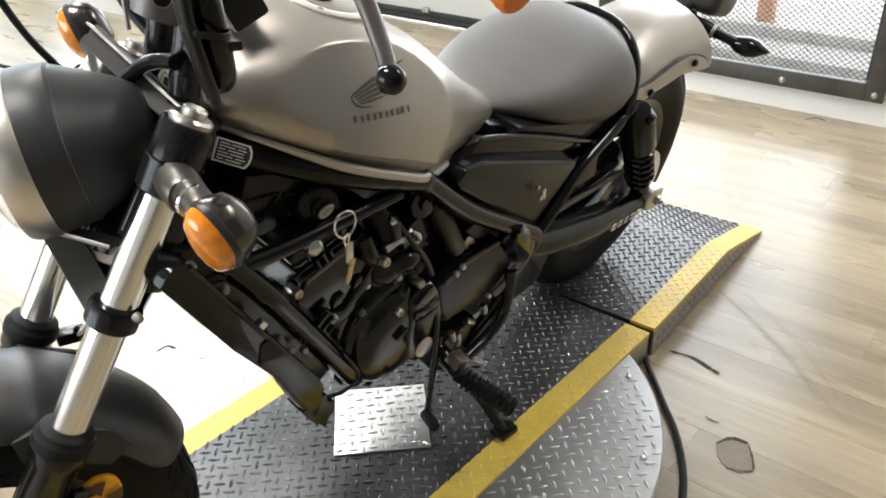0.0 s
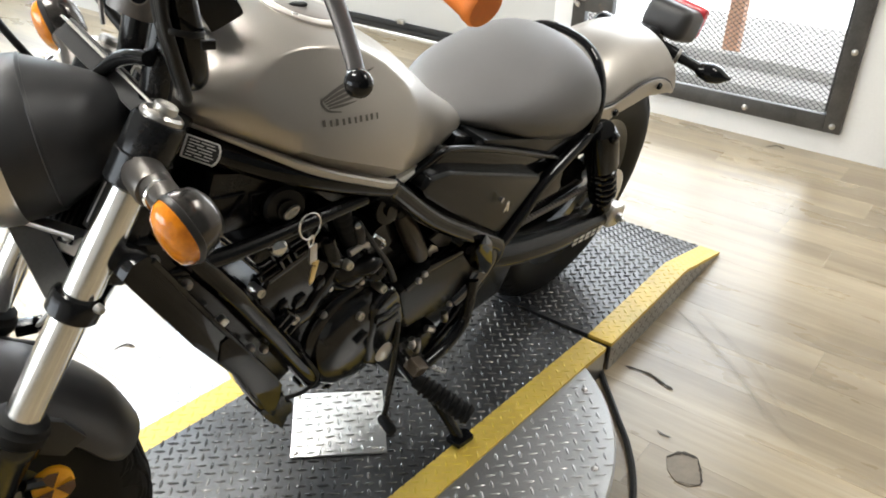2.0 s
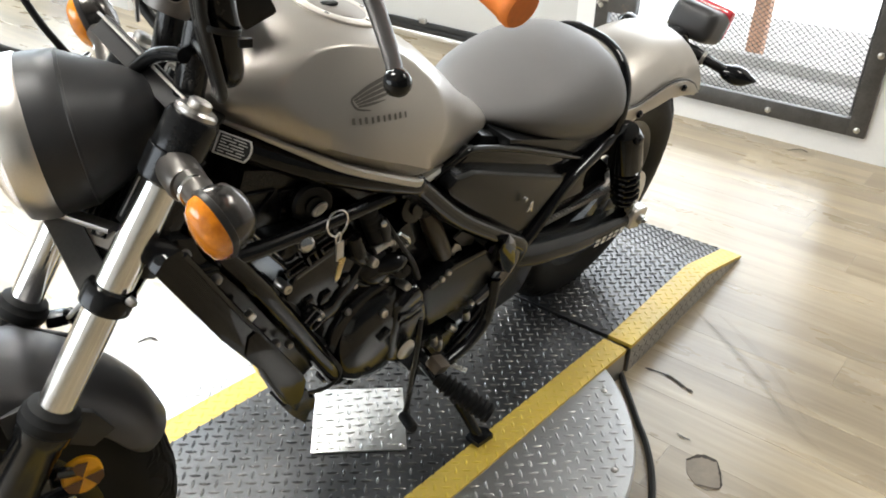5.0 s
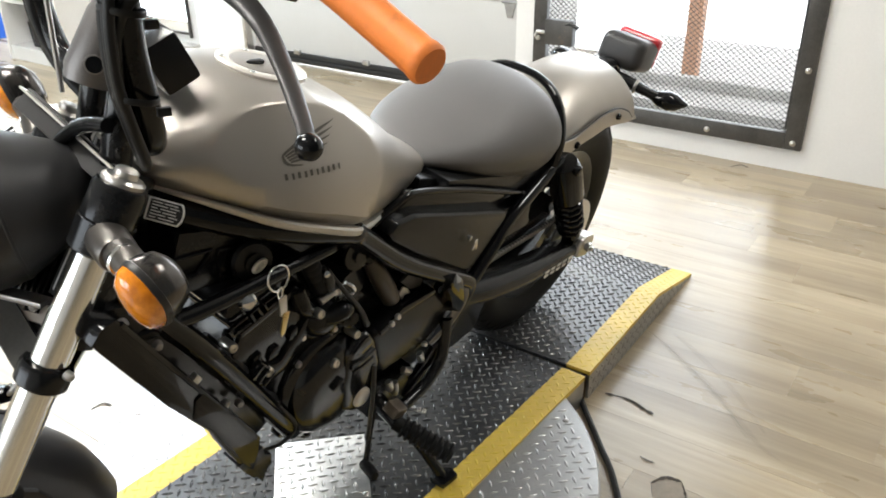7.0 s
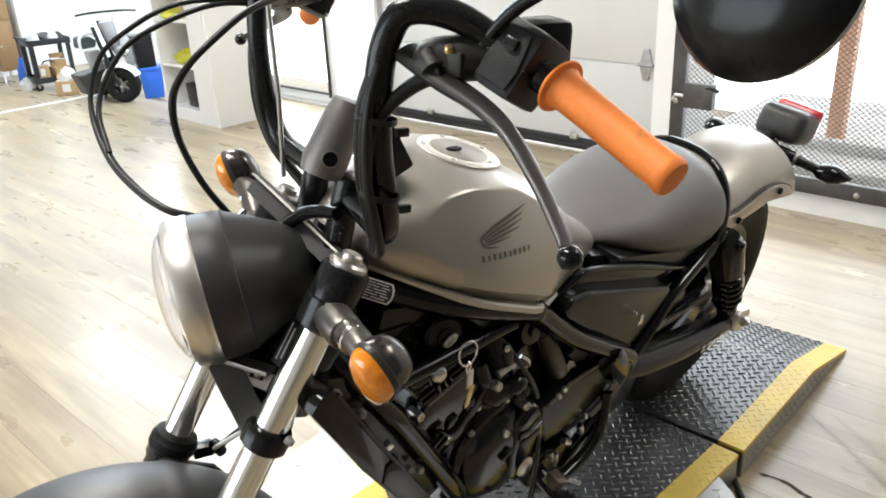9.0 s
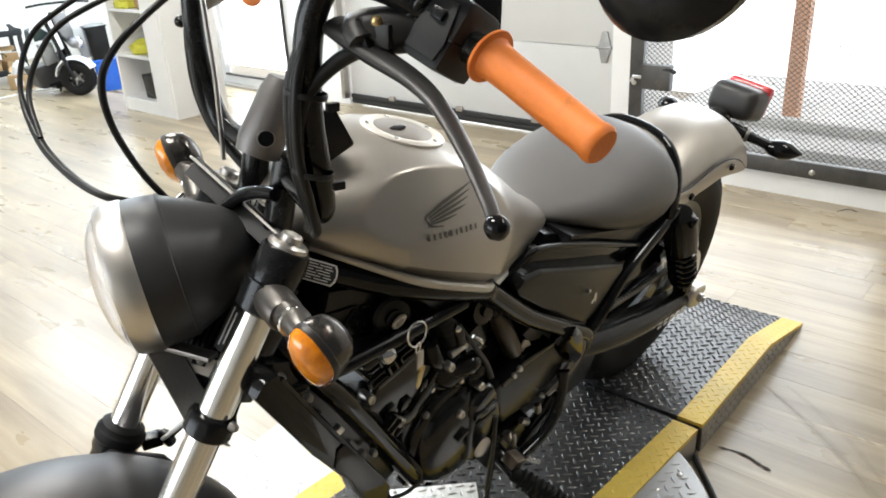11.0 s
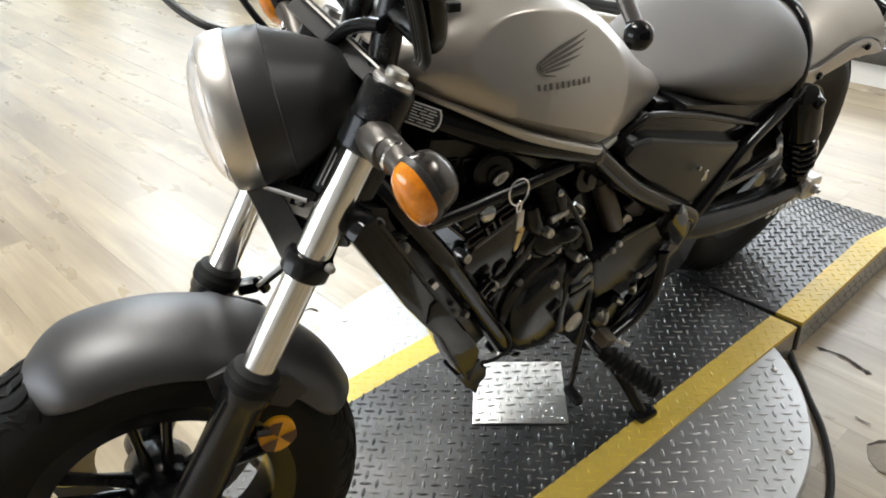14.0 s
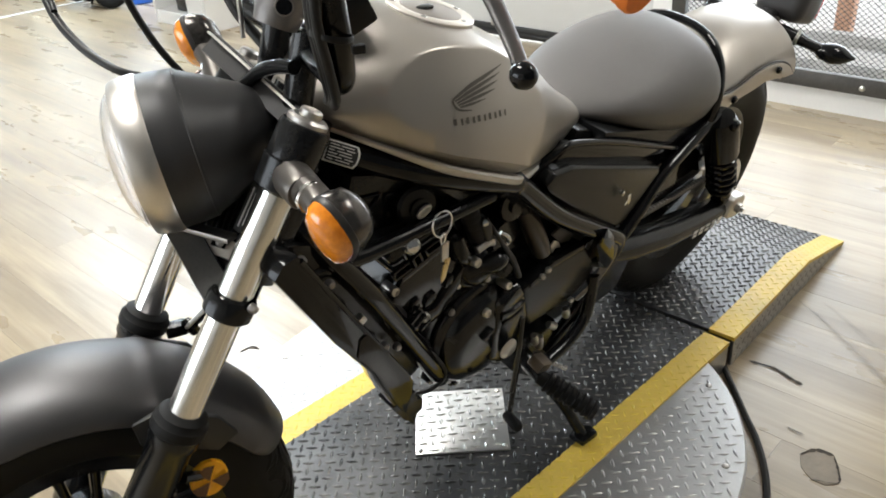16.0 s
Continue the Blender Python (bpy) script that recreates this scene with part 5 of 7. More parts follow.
for loop in ([(0.4120, 0.631), (0.4395, 0.6381), (0.4478, 0.6250), (0.4180, 0.6180)], [(0.4464, 0.6405), (0.4580, 0.6450), (0.4670, 0.6280), (0.4550, 0.6235)], [(0.470, 0.646), (0.500, 0.652), (0.508, 0.640), (0.476, 0.633)]):
    part("rib_frame", tube([(x_, -0.1165, z_) for x_, z_ in loop + loop[:1]], 0.0030, 8), ENGINE2, head)
part("head_cover", slab([(0.440, 0.676), (0.445, 0.705), (0.530, 0.716), (0.556, 0.694)], -0.085, 0.085, "xz", 0.012, seg=3), ENGINE, BIKE)
part("cap_bolt", lathe([(0.0115, -0.012), (0.0115, 0.002), (0.0085, 0.0055), (0.001, 0.007)], (0.4245, -0.134, 0.6850), (-0.35, -0.85, 0.4), 24), CHROME, BIKE, "bright round cap bolt")
part("cap_post", tube([(0.430, -0.100, 0.678), (0.4245, -0.130, 0.684)], 0.008, 12), ENGINE, BIKE)
# generator cover with its stepped swell
AC = Vector((0.622, -0.098, 0.398))
al = part("alternator_cover", lathe([(0.110, 0.0), (0.110, 0.012), (0.106, 0.018), (0.094, 0.022), (0.090, 0.032), (0.080, 0.041), (0.058, 0.047), (0.030, 0.050), (0.001, 0.0505)], AC, (0, -1, 0), 56, side=(1, 0, 0), sx=0.98, sy=1.04), ENGINE2, BIKE, "round charcoal engine cover")
for i in range(9):
    a = radians(40 * i + 12)
    ear = AC + Vector((0.107 * math.cos(a), -0.004, 0.111 * math.sin(a)))
    part("ear", lathe([(0.0105, -0.006), (0.0105, 0.010), (0.009, 0.012), (0.001, 0.012)], ear, (0, -1, 0), 16), ENGINE2, al)
    part("bolt", bolt_bm(ear + Vector((0, -0.011, 0)), (0, -1, 0), 0.0060, 0.007), GREYMET if i in (3, 5, 2) else ENGINE, al)
sw_ = part("swell", slab([(0.6266, 0.4741), (0.6567, 0.5003), (0.6717, 0.502), (0.6918, 0.4722), (0.7159, 0.4115), (0.719, 0.3711), (0.700, 0.335), (0.660, 0.318), (0.630, 0.345), (0.625, 0.41)], -0.152, -0.098, "xz", 0.014, seg=4), ENGINE2, al, "ridged cover swell")
part("facet", slab([(0.634, 0.4735), (0.658, 0.4945), (0.669, 0.495), (0.684, 0.470), (0.660, 0.4605)], -0.1545, -0.148, "xz", 0.003), ENGINE2, sw_)
part("ridge", slab([(0.6326, 0.4420), (0.6582, 0.4410), (0.686, 0.4470), (0.689, 0.4585), (0.6603, 0.4520), (0.632, 0.4585)], -0.1570, -0.146, "xz", 0.003), ENGINE2, sw_)
part("ridge", slab([(0.640, 0.428), (0.662, 0.425), (0.692, 0.431), (0.688, 0.441), (0.6595, 0.4355), (0.640, 0.437)], -0.1565, -0.146, "xz", 0.003), ENGINE2, sw_)
part("pry_tab", slab([(0.598, 0.416), (0.620, 0.428), (0.616, 0.436), (0.594, 0.424)], -0.156, -0.14, "xz", 0.003), ENGINE2, al)
part("emblem", lathe([(0.0195, -0.006), (0.0195, 0.004), (0.0165, 0.006), (0.001, 0.0062)], (0.674, -0.150, 0.352), (-0.1, -1, 0.1), 28), STEEL, al, "round bright steel timing plug")
# flat casing over the front sprocket
sp_ = part("sprocket_cover", slab([(0.690, 0.478), (0.758, 0.497), (0.858, 0.488), (0.900, 0.440), (0.915, 0.409), (0.897, 0.378), (0.830, 0.360), (0.735, 0.362), (0.712, 0.40)], -0.146, -0.10, "xz", 0.012, seg=3), PLASTIC, BIKE, "satin black sprocket cover")
part("step", slab([(0.702, 0.482), (0.757, 0.503), (0.850, 0.496), (0.846, 0.484), (0.760, 0.487), (0.708, 0.468)], -0.150, -0.12, "xz", 0.003), ENGINE, sp_)
for bx_, bz_ in ((0.742, 0.494), (0.728, 0.486), (0.8464, 0.369)):
    part("bolt", bolt_bm((bx_, -0.149, bz_), (-0.1, -1, 0.2), 0.0055, 0.008), STEEL, sp_)
# water pump with ears, outlets and hoses
PC, PA = Vector((0.590, -0.098, 0.556)), Vector((-0.12, -0.95, 0.22)).normalized()
wp = part("water_pump", lathe([(0.042, -0.02), (0.042, 0.014), (0.039, 0.019), (0.034, 0.021), (0.031, 0.030), (0.022, 0.037), (0.010, 0.040), (0.001, 0.0405)], PC, PA, 40), ENGINE, BIKE, "gloss black water pump")
for a_ in (35, 125, 215, 305):
    e_ = PC + Matrix.Rotation(radians(a_), 3, PA) @ PA.cross(Vector((0, 0, 1))).normalized() * 0.043
    part("ear", lathe([(0.0095, -0.01), (0.0095, 0.016), (0.001, 0.016)], e_, PA, 14), ENGINE2, wp)
    part("bolt", bolt_bm(e_ + PA * 0.015, PA, 0.0055, 0.008), STEEL, wp)
part("outlet", tube([PC + PA * 0.024, PC + PA * 0.040 + Vector((0.020, -0.004, 0.010)), PC + PA * 0.034 + Vector((0.045, 0.0, 0.004))], [0.017, 0.016, 0.0135], 18, 4), ENGINE, wp)
part("cap", lathe([(0.019, 0), (0.019, 0.012), (0.016, 0.015), (0.008, 0.016), (0.007, 0.020), (0.001, 0.0205)], (0.632, -0.128, 0.545), (-0.1, -0.9, 0.35), 26), ENGINE, wp)
part("elbow", tube([(0.560, -0.122, 0.588), (0.538, -0.126, 0.610), (0.530, -0.118, 0.640)], [0.013, 0.0125, 0.012], 16, 5), ENGINE, wp)
for bx_, by_, bz_ in ((0.5547, -0.142, 0.598), (0.6456, -0.142, 0.506), (0.603, -0.142, 0.470), (0.412, -0.121, 0.605), (0.481, -0.122, 0.5166)):
    part("engine_bolt", lathe([(0.0075, -0.02), (0.0075, 0.004), (0.006, 0.006), (0.0035, 0.006), (0.0035, 0.004), (0.001, 0.004)], (bx_, by_, bz_), (-0.15, -1, 0.25), 14), STEEL, BIKE)
part("boot", lathe([(0.0115, 0.0), (0.0145, 0.004), (0.0145, 0.010), (0.0115, 0.012), (0.0145, 0.016), (0.0145, 0.024), (0.0115, 0.026), (0.0140, 0.030), (0.0140, 0.040), (0.0115, 0.042), (0.0135, 0.046), (0.0135, 0.074), (0.0105, 0.080)], (0.5455, -0.118, 0.686), (0.42, -0.03, -0.905), 22), RUBBER, BIKE, "ribbed rubber hose boot")
part("hose_clip", tube([(0.563, -0.133, 0.610), (0.588, -0.134, 0.616)], 0.0062, 12), STEEL, BIKE, "bright steel hose clip")
part("clip_head", box(0.012, 0.010, 0.012, pose(0.592, -0.135, 0.617, 0, 15, 0), 0.002), STEEL, BIKE)
part("sensor", tube([(0.570, -0.120, 0.660), (0.575, -0.133, 0.648), (0.584, -0.134, 0.624)], [0.008, 0.0085, 0.007], 12, 3), LEVERM, BIKE, "grey metal sensor")
part("sensor_cap", bolt_bm((0.570, -0.130, 0.657), (-0.3, -0.8, 0.4), 0.007, 0.010), CHROME, BIKE)
part("hook", tube([(0.618, -0.130, 0.616), (0.628, -0.138, 0.608), (0.635, -0.136, 0.594), (0.626, -0.132, 0.588)], 0.0035, 10, 4), CHROME, BIKE, "bright wire hook")
part("plug_lead", tube([(0.575, -0.130, 0.662), (0.590, -0.140, 0.635), (0.6125, -0.145, 0.602), (0.6454, -0.145, 0.557), (0.6690, -0.144, 0.514)], [0.0032, 0.0034, 0.0036, 0.0046, 0.0056], 10, 5), CABLE, BIKE, "thin black engine lead")
part("relay", tube([(0.684, -0.118, 0.622), (0.700, -0.124, 0.594), (0.722, -0.128, 0.556), (0.742, -0.130, 0.522)], [0.012, 0.0165, 0.0175, 0.0165], 18, 3), mat("bronze_grey", (0.055, 0.046, 0.035), 0.34, 0.5, 0.15, 20), BIKE, "brownish grey starter relay")
part("relay_cap", tube([(0.676, -0.116, 0.634), (0.690, -0.120, 0.612)], [0.009, 0.013], 14), PLASTIC, BIKE)
part("bright_bracket", slab([(0.760, 0.522), (0.768, 0.533), (0.784, 0.522), (0.793, 0.508), (0.776, 0.512), (0.772, 0.504)], -0.134, -0.131, "xz", 0.0006), STEEL, BIKE, "small bright steel bracket")
part("grey_bracket", slab([(0.768, 0.540), (0.790, 0.548), (0.835, 0.512), (0.830, 0.500), (0.800, 0.508)], -0.128, -0.122, "xz", 0.002), TAILM, BIKE)
part("starter_motor", tube([(0.66, -0.11, 0.575), (0.66, 0.02, 0.575)], 0.032, 20), ENGINE, BIKE)
for s in (-1, 1):
    part("throttle_body", tube([(0.64, s * 0.085, 0.680), (0.70, s * 0.085, 0.625)], 0.031, 20), SATIN, BIKE)
part("throttle_wheel", lathe([(0.024, 0), (0.024, 0.006), (0.010, 0.008), (0.010, 0.014), (0.001, 0.0145)], (0.655, -0.112, 0.640), (-0.1, -1, 0.2), 26), ENGINE2, BIKE)
part("airbox", box(0.16, 0.2, 0.10, pose(0.74, 0, 0.63, 0, 30, 0), 0.02), PLASTIC, BIKE)
part("coolant_hose", tube([(0.395, -0.080, 0.600), (0.425, -0.104, 0.560), (0.455, -0.112, 0.500), (0.485, -0.110, 0.452), (0.520, -0.098, 0.410)], 0.0125, 14, 5), CABLE, BIKE, "black coolant hose")
part("regulator", box(0.045, 0.020, 0.026, pose(0.468, -0.116, 0.523, 0, 52, 0), 0.004), ENGINE2, BIKE)
for i in range(3):
    part("regulator_fin", box(0.004, 0.006, 0.024, pose(0.455 + 0.011 * i, -0.128, 0.536 - 0.014 * i, 0, 52, 0), 0.001), ENGINE2, BIKE)
for (x0_, z0_), (x1_, z1_) in (((0.792, 0.338), (0.812, 0.322)), ((0.752, 0.334), (0.760, 0.312)), ((0.772, 0.318), (0.778, 0.290)), ((0.838, 0.350), (0.846, 0.330))):
    part("linkage_lug", tube([(x0_, -0.150, z0_), ((x0_ + x1_) / 2, -0.154, (z0_ + z1_) / 2), (x1_, -0.150, z1_)], [0.007, 0.005, 0.008], 10, 3), STEEL, BIKE, "bright shift linkage lug")
part("peg_hanger", tube([(0.905, -0.150, 0.40), (0.902, -0.158, 0.35), (0.892, -0.164, 0.305), (0.845, -0.170, 0.277), (0.785, -0.172, 0.266)], [0.013, 0.013, 0.013, 0.012, 0.011], 14, 5), SATIN, BIKE, "curved black foot peg hanger")
part("peg_block", box(0.034, 0.030, 0.022, pose(0.752, -0.176, 0.284, 10, 25, 0), 0.003), mat("worn_bronze_metal", (0.16, 0.13, 0.10), 0.4, 0.6, 0.2, 40), BIKE, "worn metal peg block")
# foot controls and side stand
part("stand_bracket", slab([(0.735, 0.315), (0.85, 0.30), (0.885, 0.22), (0.80, 0.175), (0.73, 0.24)], -0.135, -0.095, "xz", 0.008), SATIN, BIKE)
FOOT = BIKE.matrix_world.inverted() @ Vector((0.842, -0.303, PLAT + 0.010))
st0 = Vector((0.775, -0.125, 0.235))
sd = part("side_stand", tube([st0, st0.lerp(FOOT, 0.5) + Vector((0.012, 0, 0)), FOOT], [0.014, 0.012, 0.011], 12, 4), SATIN, BIKE, "black side stand leg, down")
part("stand_foot", slab([(-0.022, -0.018), (0.022, -0.022), (0.03, 0.0), (0.018, 0.02), (-0.02, 0.018)], -0.006, 0.006, "xy", 0.003, Matrix.Translation(FOOT) @ pose(0, 0, 0, -13, 0, 0)), SATIN, sd)
part("stand_spring", tube([st0 + Vector((0.03, -0.02, 0)) + Vector((0.003 * t, -0.0006 * t, -0.0025 * t)) + Vector((0.006 * math.cos(t * 1.2), 0.006 * math.sin(t * 1.2), 0)) for t in range(30)], 0.0018, 6), STEEL, sd)
part("peg_bracket", tube([(0.755, -0.10, 0.285), (0.752, -0.15, 0.268), (0.750, -0.185, 0.257)], [0.018, 0.016, 0.014], 12, 3), SATIN, BIKE)
pg = part("foot_peg", tube([(0.749, -0.182, 0.256), (0.770, -0.24, 0.241), (0.789, -0.292, 0.226)], [0.014, 0.0175, 0.0175], 14, 3), RUBBER, BIKE, "ribbed black rubber foot peg")
for i in range(9):
    part("rib", lathe([(0.0195, -0.003), (0.0210, 0), (0.0195, 0.003)], Vector((0.7555, -0.200, 0.2513)).lerp(Vector((0.7865, -0.285, 0.228)), i / 8), (0.35, -1, -0.27), 14), RUBBER, pg)
part("peg_bolt", lathe([(0.008, 0), (0.008, 0.008), (0.001, 0.009)], (0.760, -0.178, 0.270), (-0.3, -0.6, 0.7), 14), CHROME, BIKE)
part("shift_lever", tube([(0.720, -0.150, 0.300), (0.700, -0.165, 0.262), (0.685, -0.178, 0.215), (0.678, -0.182, 0.194)], 0.0055, 10, 4), SATIN, BIKE, "black shift lever")
part("shift_toe", lathe([(0.009, 0), (0.0105, 0.004), (0.0105, 0.038), (0.008, 0.042)], (0.679, -0.178, 0.198), (-0.35, -1, 0.2), 14), RUBBER, BIKE)
part("shift_rod", tube([(0.697, -0.152, 0.412), (0.698, -0.160, 0.34), (0.690, -0.170, 0.245)], 0.004, 8, 3), LEVERM, BIKE, "thin shift rod")
part("lower_rail", tube([(0.575, 0.112, 0.31), (0.62, 0.11, 0.262), (0.72, 0.11, 0.235), (0.84, 0.13, 0.225)], 0.0165, 12, 4), GLOSS, BIKE)
part("exhaust_pipe", tube([(0.47, 0.06, 0.60), (0.485, 0.08, 0.48), (0.53, 0.10, 0.34), (0.64, 0.13, 0.265), (0.90, 0.15, 0.26)], 0.019, 14, 5), SATIN, BIKE)
part("silencer", tube([(0.90, 0.15, 0.26), (1.0, 0.18, 0.28), (1.40, 0.20, 0.33)], [0.02, 0.045, 0.045], 20, 4), SATIN, BIKE)
part("front_exhaust_box", box(0.25, 0.16, 0.09, pose(0.98, 0.0, 0.245, 0, 0, 0), 0.02), SATIN, BIKE)
part("mud_panel", slab([(0.99, 0.42), (1.08, 0.44), (1.17, 0.30), (1.14, 0.20), (1.04, 0.19), (0.98, 0.28)], -0.10, 0.10, "xz", 0.02, seg=3), PLASTIC, BIKE)

# ---- steered front end ----
STAYM = mat("dark_grey_casting", (0.085, 0.083, 0.080), 0.36, 0.2, 0.2, 20, 0.15, 300, spec=0.4)
CLAMPM = mat("grey_clamp_metal", (0.17, 0.16, 0.155), 0.4, 0.6, 0.15, 20, 0.1, 400)
FF = 0.034           # fork legs ahead of the steering axis
for s in (-1, 1):
    b = s * 0.115
    fk = new("fork_leg")
    fk.parent = BIKE
    tagged(fk, "telescopic fork leg with bright tube")
    part("tube", tube([S(FF, b, 0.58), S(FF, b, 0.965)], 0.0205, 32), CHROME, fk, "polished steel fork tube")
    part("slider", lathe([(0.024, 0.255), (0.030, 0.265), (0.032, 0.30), (0.029, 0.345), (0.0275, 0.42), (0.0275, 0.555), (0.031, 0.56), (0.031, 0.575)], S(FF, b, 0), UP, 28), SATIN, fk, "satin black fork slider")
    part("dust_seal", lathe([(0.031, 0.574), (0.0335, 0.577), (0.0335, 0.589), (0.030, 0.593), (0.0295, 0.598), (0.0225, 0.603)], S(FF, b, 0), UP, 28), RUBBER, fk)
    part("fork_cap", lathe([(0.0225, 0.965), (0.0225, 0.977), (0.019, 0.980), (0.0125, 0.980), (0.0125, 0.987), (0.010, 0.989), (0.001, 0.989)], S(FF, b, 0), UP, 24), STEEL, fk, "bright fork top cap")
    part("pinch_bolt", bolt_bm(S(FF - 0.012, b + s * 0.024, 0.762), SD(-0.6, s, 0), 0.0055, 0.010), GREYMET, fk)
axle_c = S(0.030, 0, 0.298)
part("front_axle", tube([S(0.030, -0.135, 0.298), S(0.030, 0.135, 0.298)], 0.012, 16), STEEL, BIKE)
wmat = TURNM @ Matrix(((1, 0, 0), (0, 1, 0), (0, 0, 1)))
fw, FWM = wheel("front_wheel", axle_c, wmat, 0.279, 0.120, 0.180, 0.05, "black cast front wheel with treaded tyre")
bm = lathe([(0.108, -0.0025), (0.148, -0.0025), (0.148, 0.0025), (0.085, 0.0025), (0.085, -0.0025)], (0, 0.070, 0), (0, 1, 0), 48, ring=True)
bmesh.ops.transform(bm, matrix=FWM, verts=bm.verts)
part("brake_disc", bm, STEEL, fw, "steel brake disc")
part("brake_caliper", box(0.07, 0.05, 0.11, Matrix.Translation(S(-0.11, 0.085, 0.36)) @ TURNM.to_4x4(), 0.014, seg=3), SATIN, BIKE, "black brake caliper")
# amber side reflector behind the near leg
rf = part("side_reflector", lathe([(0.030, 0), (0.030, 0.006), (0.027, 0.008), (0.001, 0.008)], S(-0.044, -0.090, 0.486), SD(0.05, -1, 0.12), 32, side=SD(0, 0, 1), sx=0.88, sy=0.80), YAMBER, BIKE, "round amber side reflector")
dref, sref, uref = axes_of(SD(0.05, -1, 0.12))
rbm = bmesh.new()
for i in range(3):
    a0, a1 = radians(120 * i + 20), radians(120 * i + 80)
    o = Vector(S(-0.044, -0.090, 0.486)) + dref * 0.0112
    rbm.faces.new([rbm.verts.new(o + (SD(1, 0, 0) * math.cos(a) * 0.0235 + SD(0, 0, 1) * math.sin(a) * 0.0255) * r) for a, r in ((a0, 0.05), (a0, 1.0), ((a0 + a1) / 2, 1.05), (a1, 1.0))])
part("dark_facet", rbm, AMBERDK, rf)
part("reflector_stay", tube([S(-0.0, -0.112, 0.50), S(-0.04, -0.088, 0.488)], 0.007, 8), SATIN, BIKE)
# front fender: shell about the wheel
fb = bmesh.new()
rings = []
for k in range(49):
    t = k / 48
    a = radians(35 + 94 * t)
    nose, tail = max(0.0, 1 - t / 0.16), max(0.0, 1 - (1 - t) / 0.12)
    hw = 0.084 * (1 - 0.52 * nose ** 2.2 - 0.30 * tail ** 2.2)
    rr = 0.3045 - 0.020 * nose ** 1.6 - 0.006 * max(0.0, 1 - t / 0.45) ** 2 - 0.004 * tail
    drop = 0.049 - 0.016 * nose - 0.012 * tail
    if 0.505 < t < 0.555:
        rr += 0.0022
    prof = []
    for j in range(23):
        th = radians(-84 + 168 * j / 22)
        prof.append((rr - drop * (1 - math.cos(th)) / 0.895, hw * math.sin(th)))
    prof = prof + [(r - 0.0035, y * 0.962) for r, y in prof[::-1]]
    rings.append([axle_c + SD(r * math.cos(a), y, r * math.sin(a)) for r, y in prof])
ff = part("front_fender", skin(fb, rings), FENDERM, BIKE, "matte black front fender", 55)
for s in (-1, 1):
    part("fender_bracket", slab([(-0.045, 0.525), (0.055, 0.525), (0.075, 0.552), (0.05, 0.575), (-0.025, 0.575), (-0.06, 0.555)], s * 0.078, s * 0.087, "xz", 0.002, Matrix.Translation((-0.11, 0, 0)) @ TURNM.to_4x4() @ Matrix((( AHEAD.x, 0, UP.x, 0), (0, 1, 0, 0), (AHEAD.z, 0, UP.z, 0), (0, 0, 0, 1)))), MATTE, ff)
part("brake_line", tube([S(-0.03, 0.11, 0.585), S(-0.06, 0.08, 0.68), S(-0.05, 0.0, 0.80), S(0.0, -0.01, 0.90)], 0.005, 8, 6), CABLE, BIKE)
part("line_clip", box(0.03, 0.022, 0.018, Matrix.Translation(S(-0.017, 0.124, 0.572)) @ TURNM.to_4x4(), 0.004), PLASTIC, BIKE, "black brake line clip")
part("line_clip", lathe([(0.008, -0.012), (0.010, 0), (0.008, 0.012)], S(-0.030, 0.108, 0.588), SD(0.4, 1, 0), 12), GLOSS, BIKE)
part("steel_line", tube([S(-0.025, 0.108, 0.585), S(-0.005, 0.045, 0.638), S(0.018, -0.030, 0.700), S(0.036, -0.085, 0.735)], 0.0034, 8, 4), LABELW, BIKE, "thin steel brake line")
# lower and upper yokes
FM = Matrix.Translation((-0.11, 0, 0)) @ TURNM.to_4x4() @ Matrix(((AHEAD.x, 0, UP.x, 0), (0, 1, 0, 0), (AHEAD.z, 0, UP.z, 0), (0, 0, 0, 1)))
for c0, c1, tag in ((0.738, 0.760, "lower_yoke"), (0.932, 0.970, "upper_yoke")):
    yk = part(tag, slab([(FF + 0.022, -0.115), (0.018, -0.05), (0.018, 0.05), (FF + 0.022, 0.115), (FF - 0.022, 0.128), (-0.038, 0.03), (-0.038, -0.03), (FF - 0.022, -0.128)], c0, c1, "xy", 0.006, FM, 2), SATIN, BIKE, "satin black fork yoke")
    for s in (-1, 1):
        part("clamp_ring", lathe([(0.0255, c0 - 0.003), (0.0285, c0), (0.0285, c1 - 0.003), (0.026, c1 + 0.002), (0.021, c1 + 0.003)], S(FF, s * 0.115, 0), UP, 28), SATIN, yk)
# headlight stays and mount: arms from the yoke to the lamp
LAMP_STAYS = [(S(0.092, sd_ * 0.016, 0.795), S(0.040, sd_ * 0.116, 0.747)) for sd_ in (-1, 1)]
# headlight
HC = S(0.130, 0, 0.861)
HN = Matrix.Rotation(radians(-10), 3, UP) @ SD(0.795, 0, -0.607).normalized()
hl = part("headlight", lathe([(0.0884, 0.0), (0.0879, -0.02), (0.0856, -0.040), (0.0842, -0.042), (0.0692, -0.075), (0.0542, -0.104), (0.0430, -0.120), (0.0281, -0.130), (0.001, -0.133)], HC, HN, 64), MATTE, BIKE, "round matte black headlight shell", 30)
part("rim", lathe([(0.0888, -0.003), (0.0902, 0.000), (0.0899, 0.012), (0.0884, 0.023), (0.0860, 0.028), (0.0804, 0.029), (0.0804, 0.0)], HC, HN, 64, ring=True), RIMMET, hl, "brushed silver headlight rim")
lens_p = [(0.0800, 0.024), (0.0795, 0.030), (0.0730, 0.037), (0.0600, 0.044), (0.0410, 0.049), (0.0190, 0.052), (0.0002, 0.0525)]
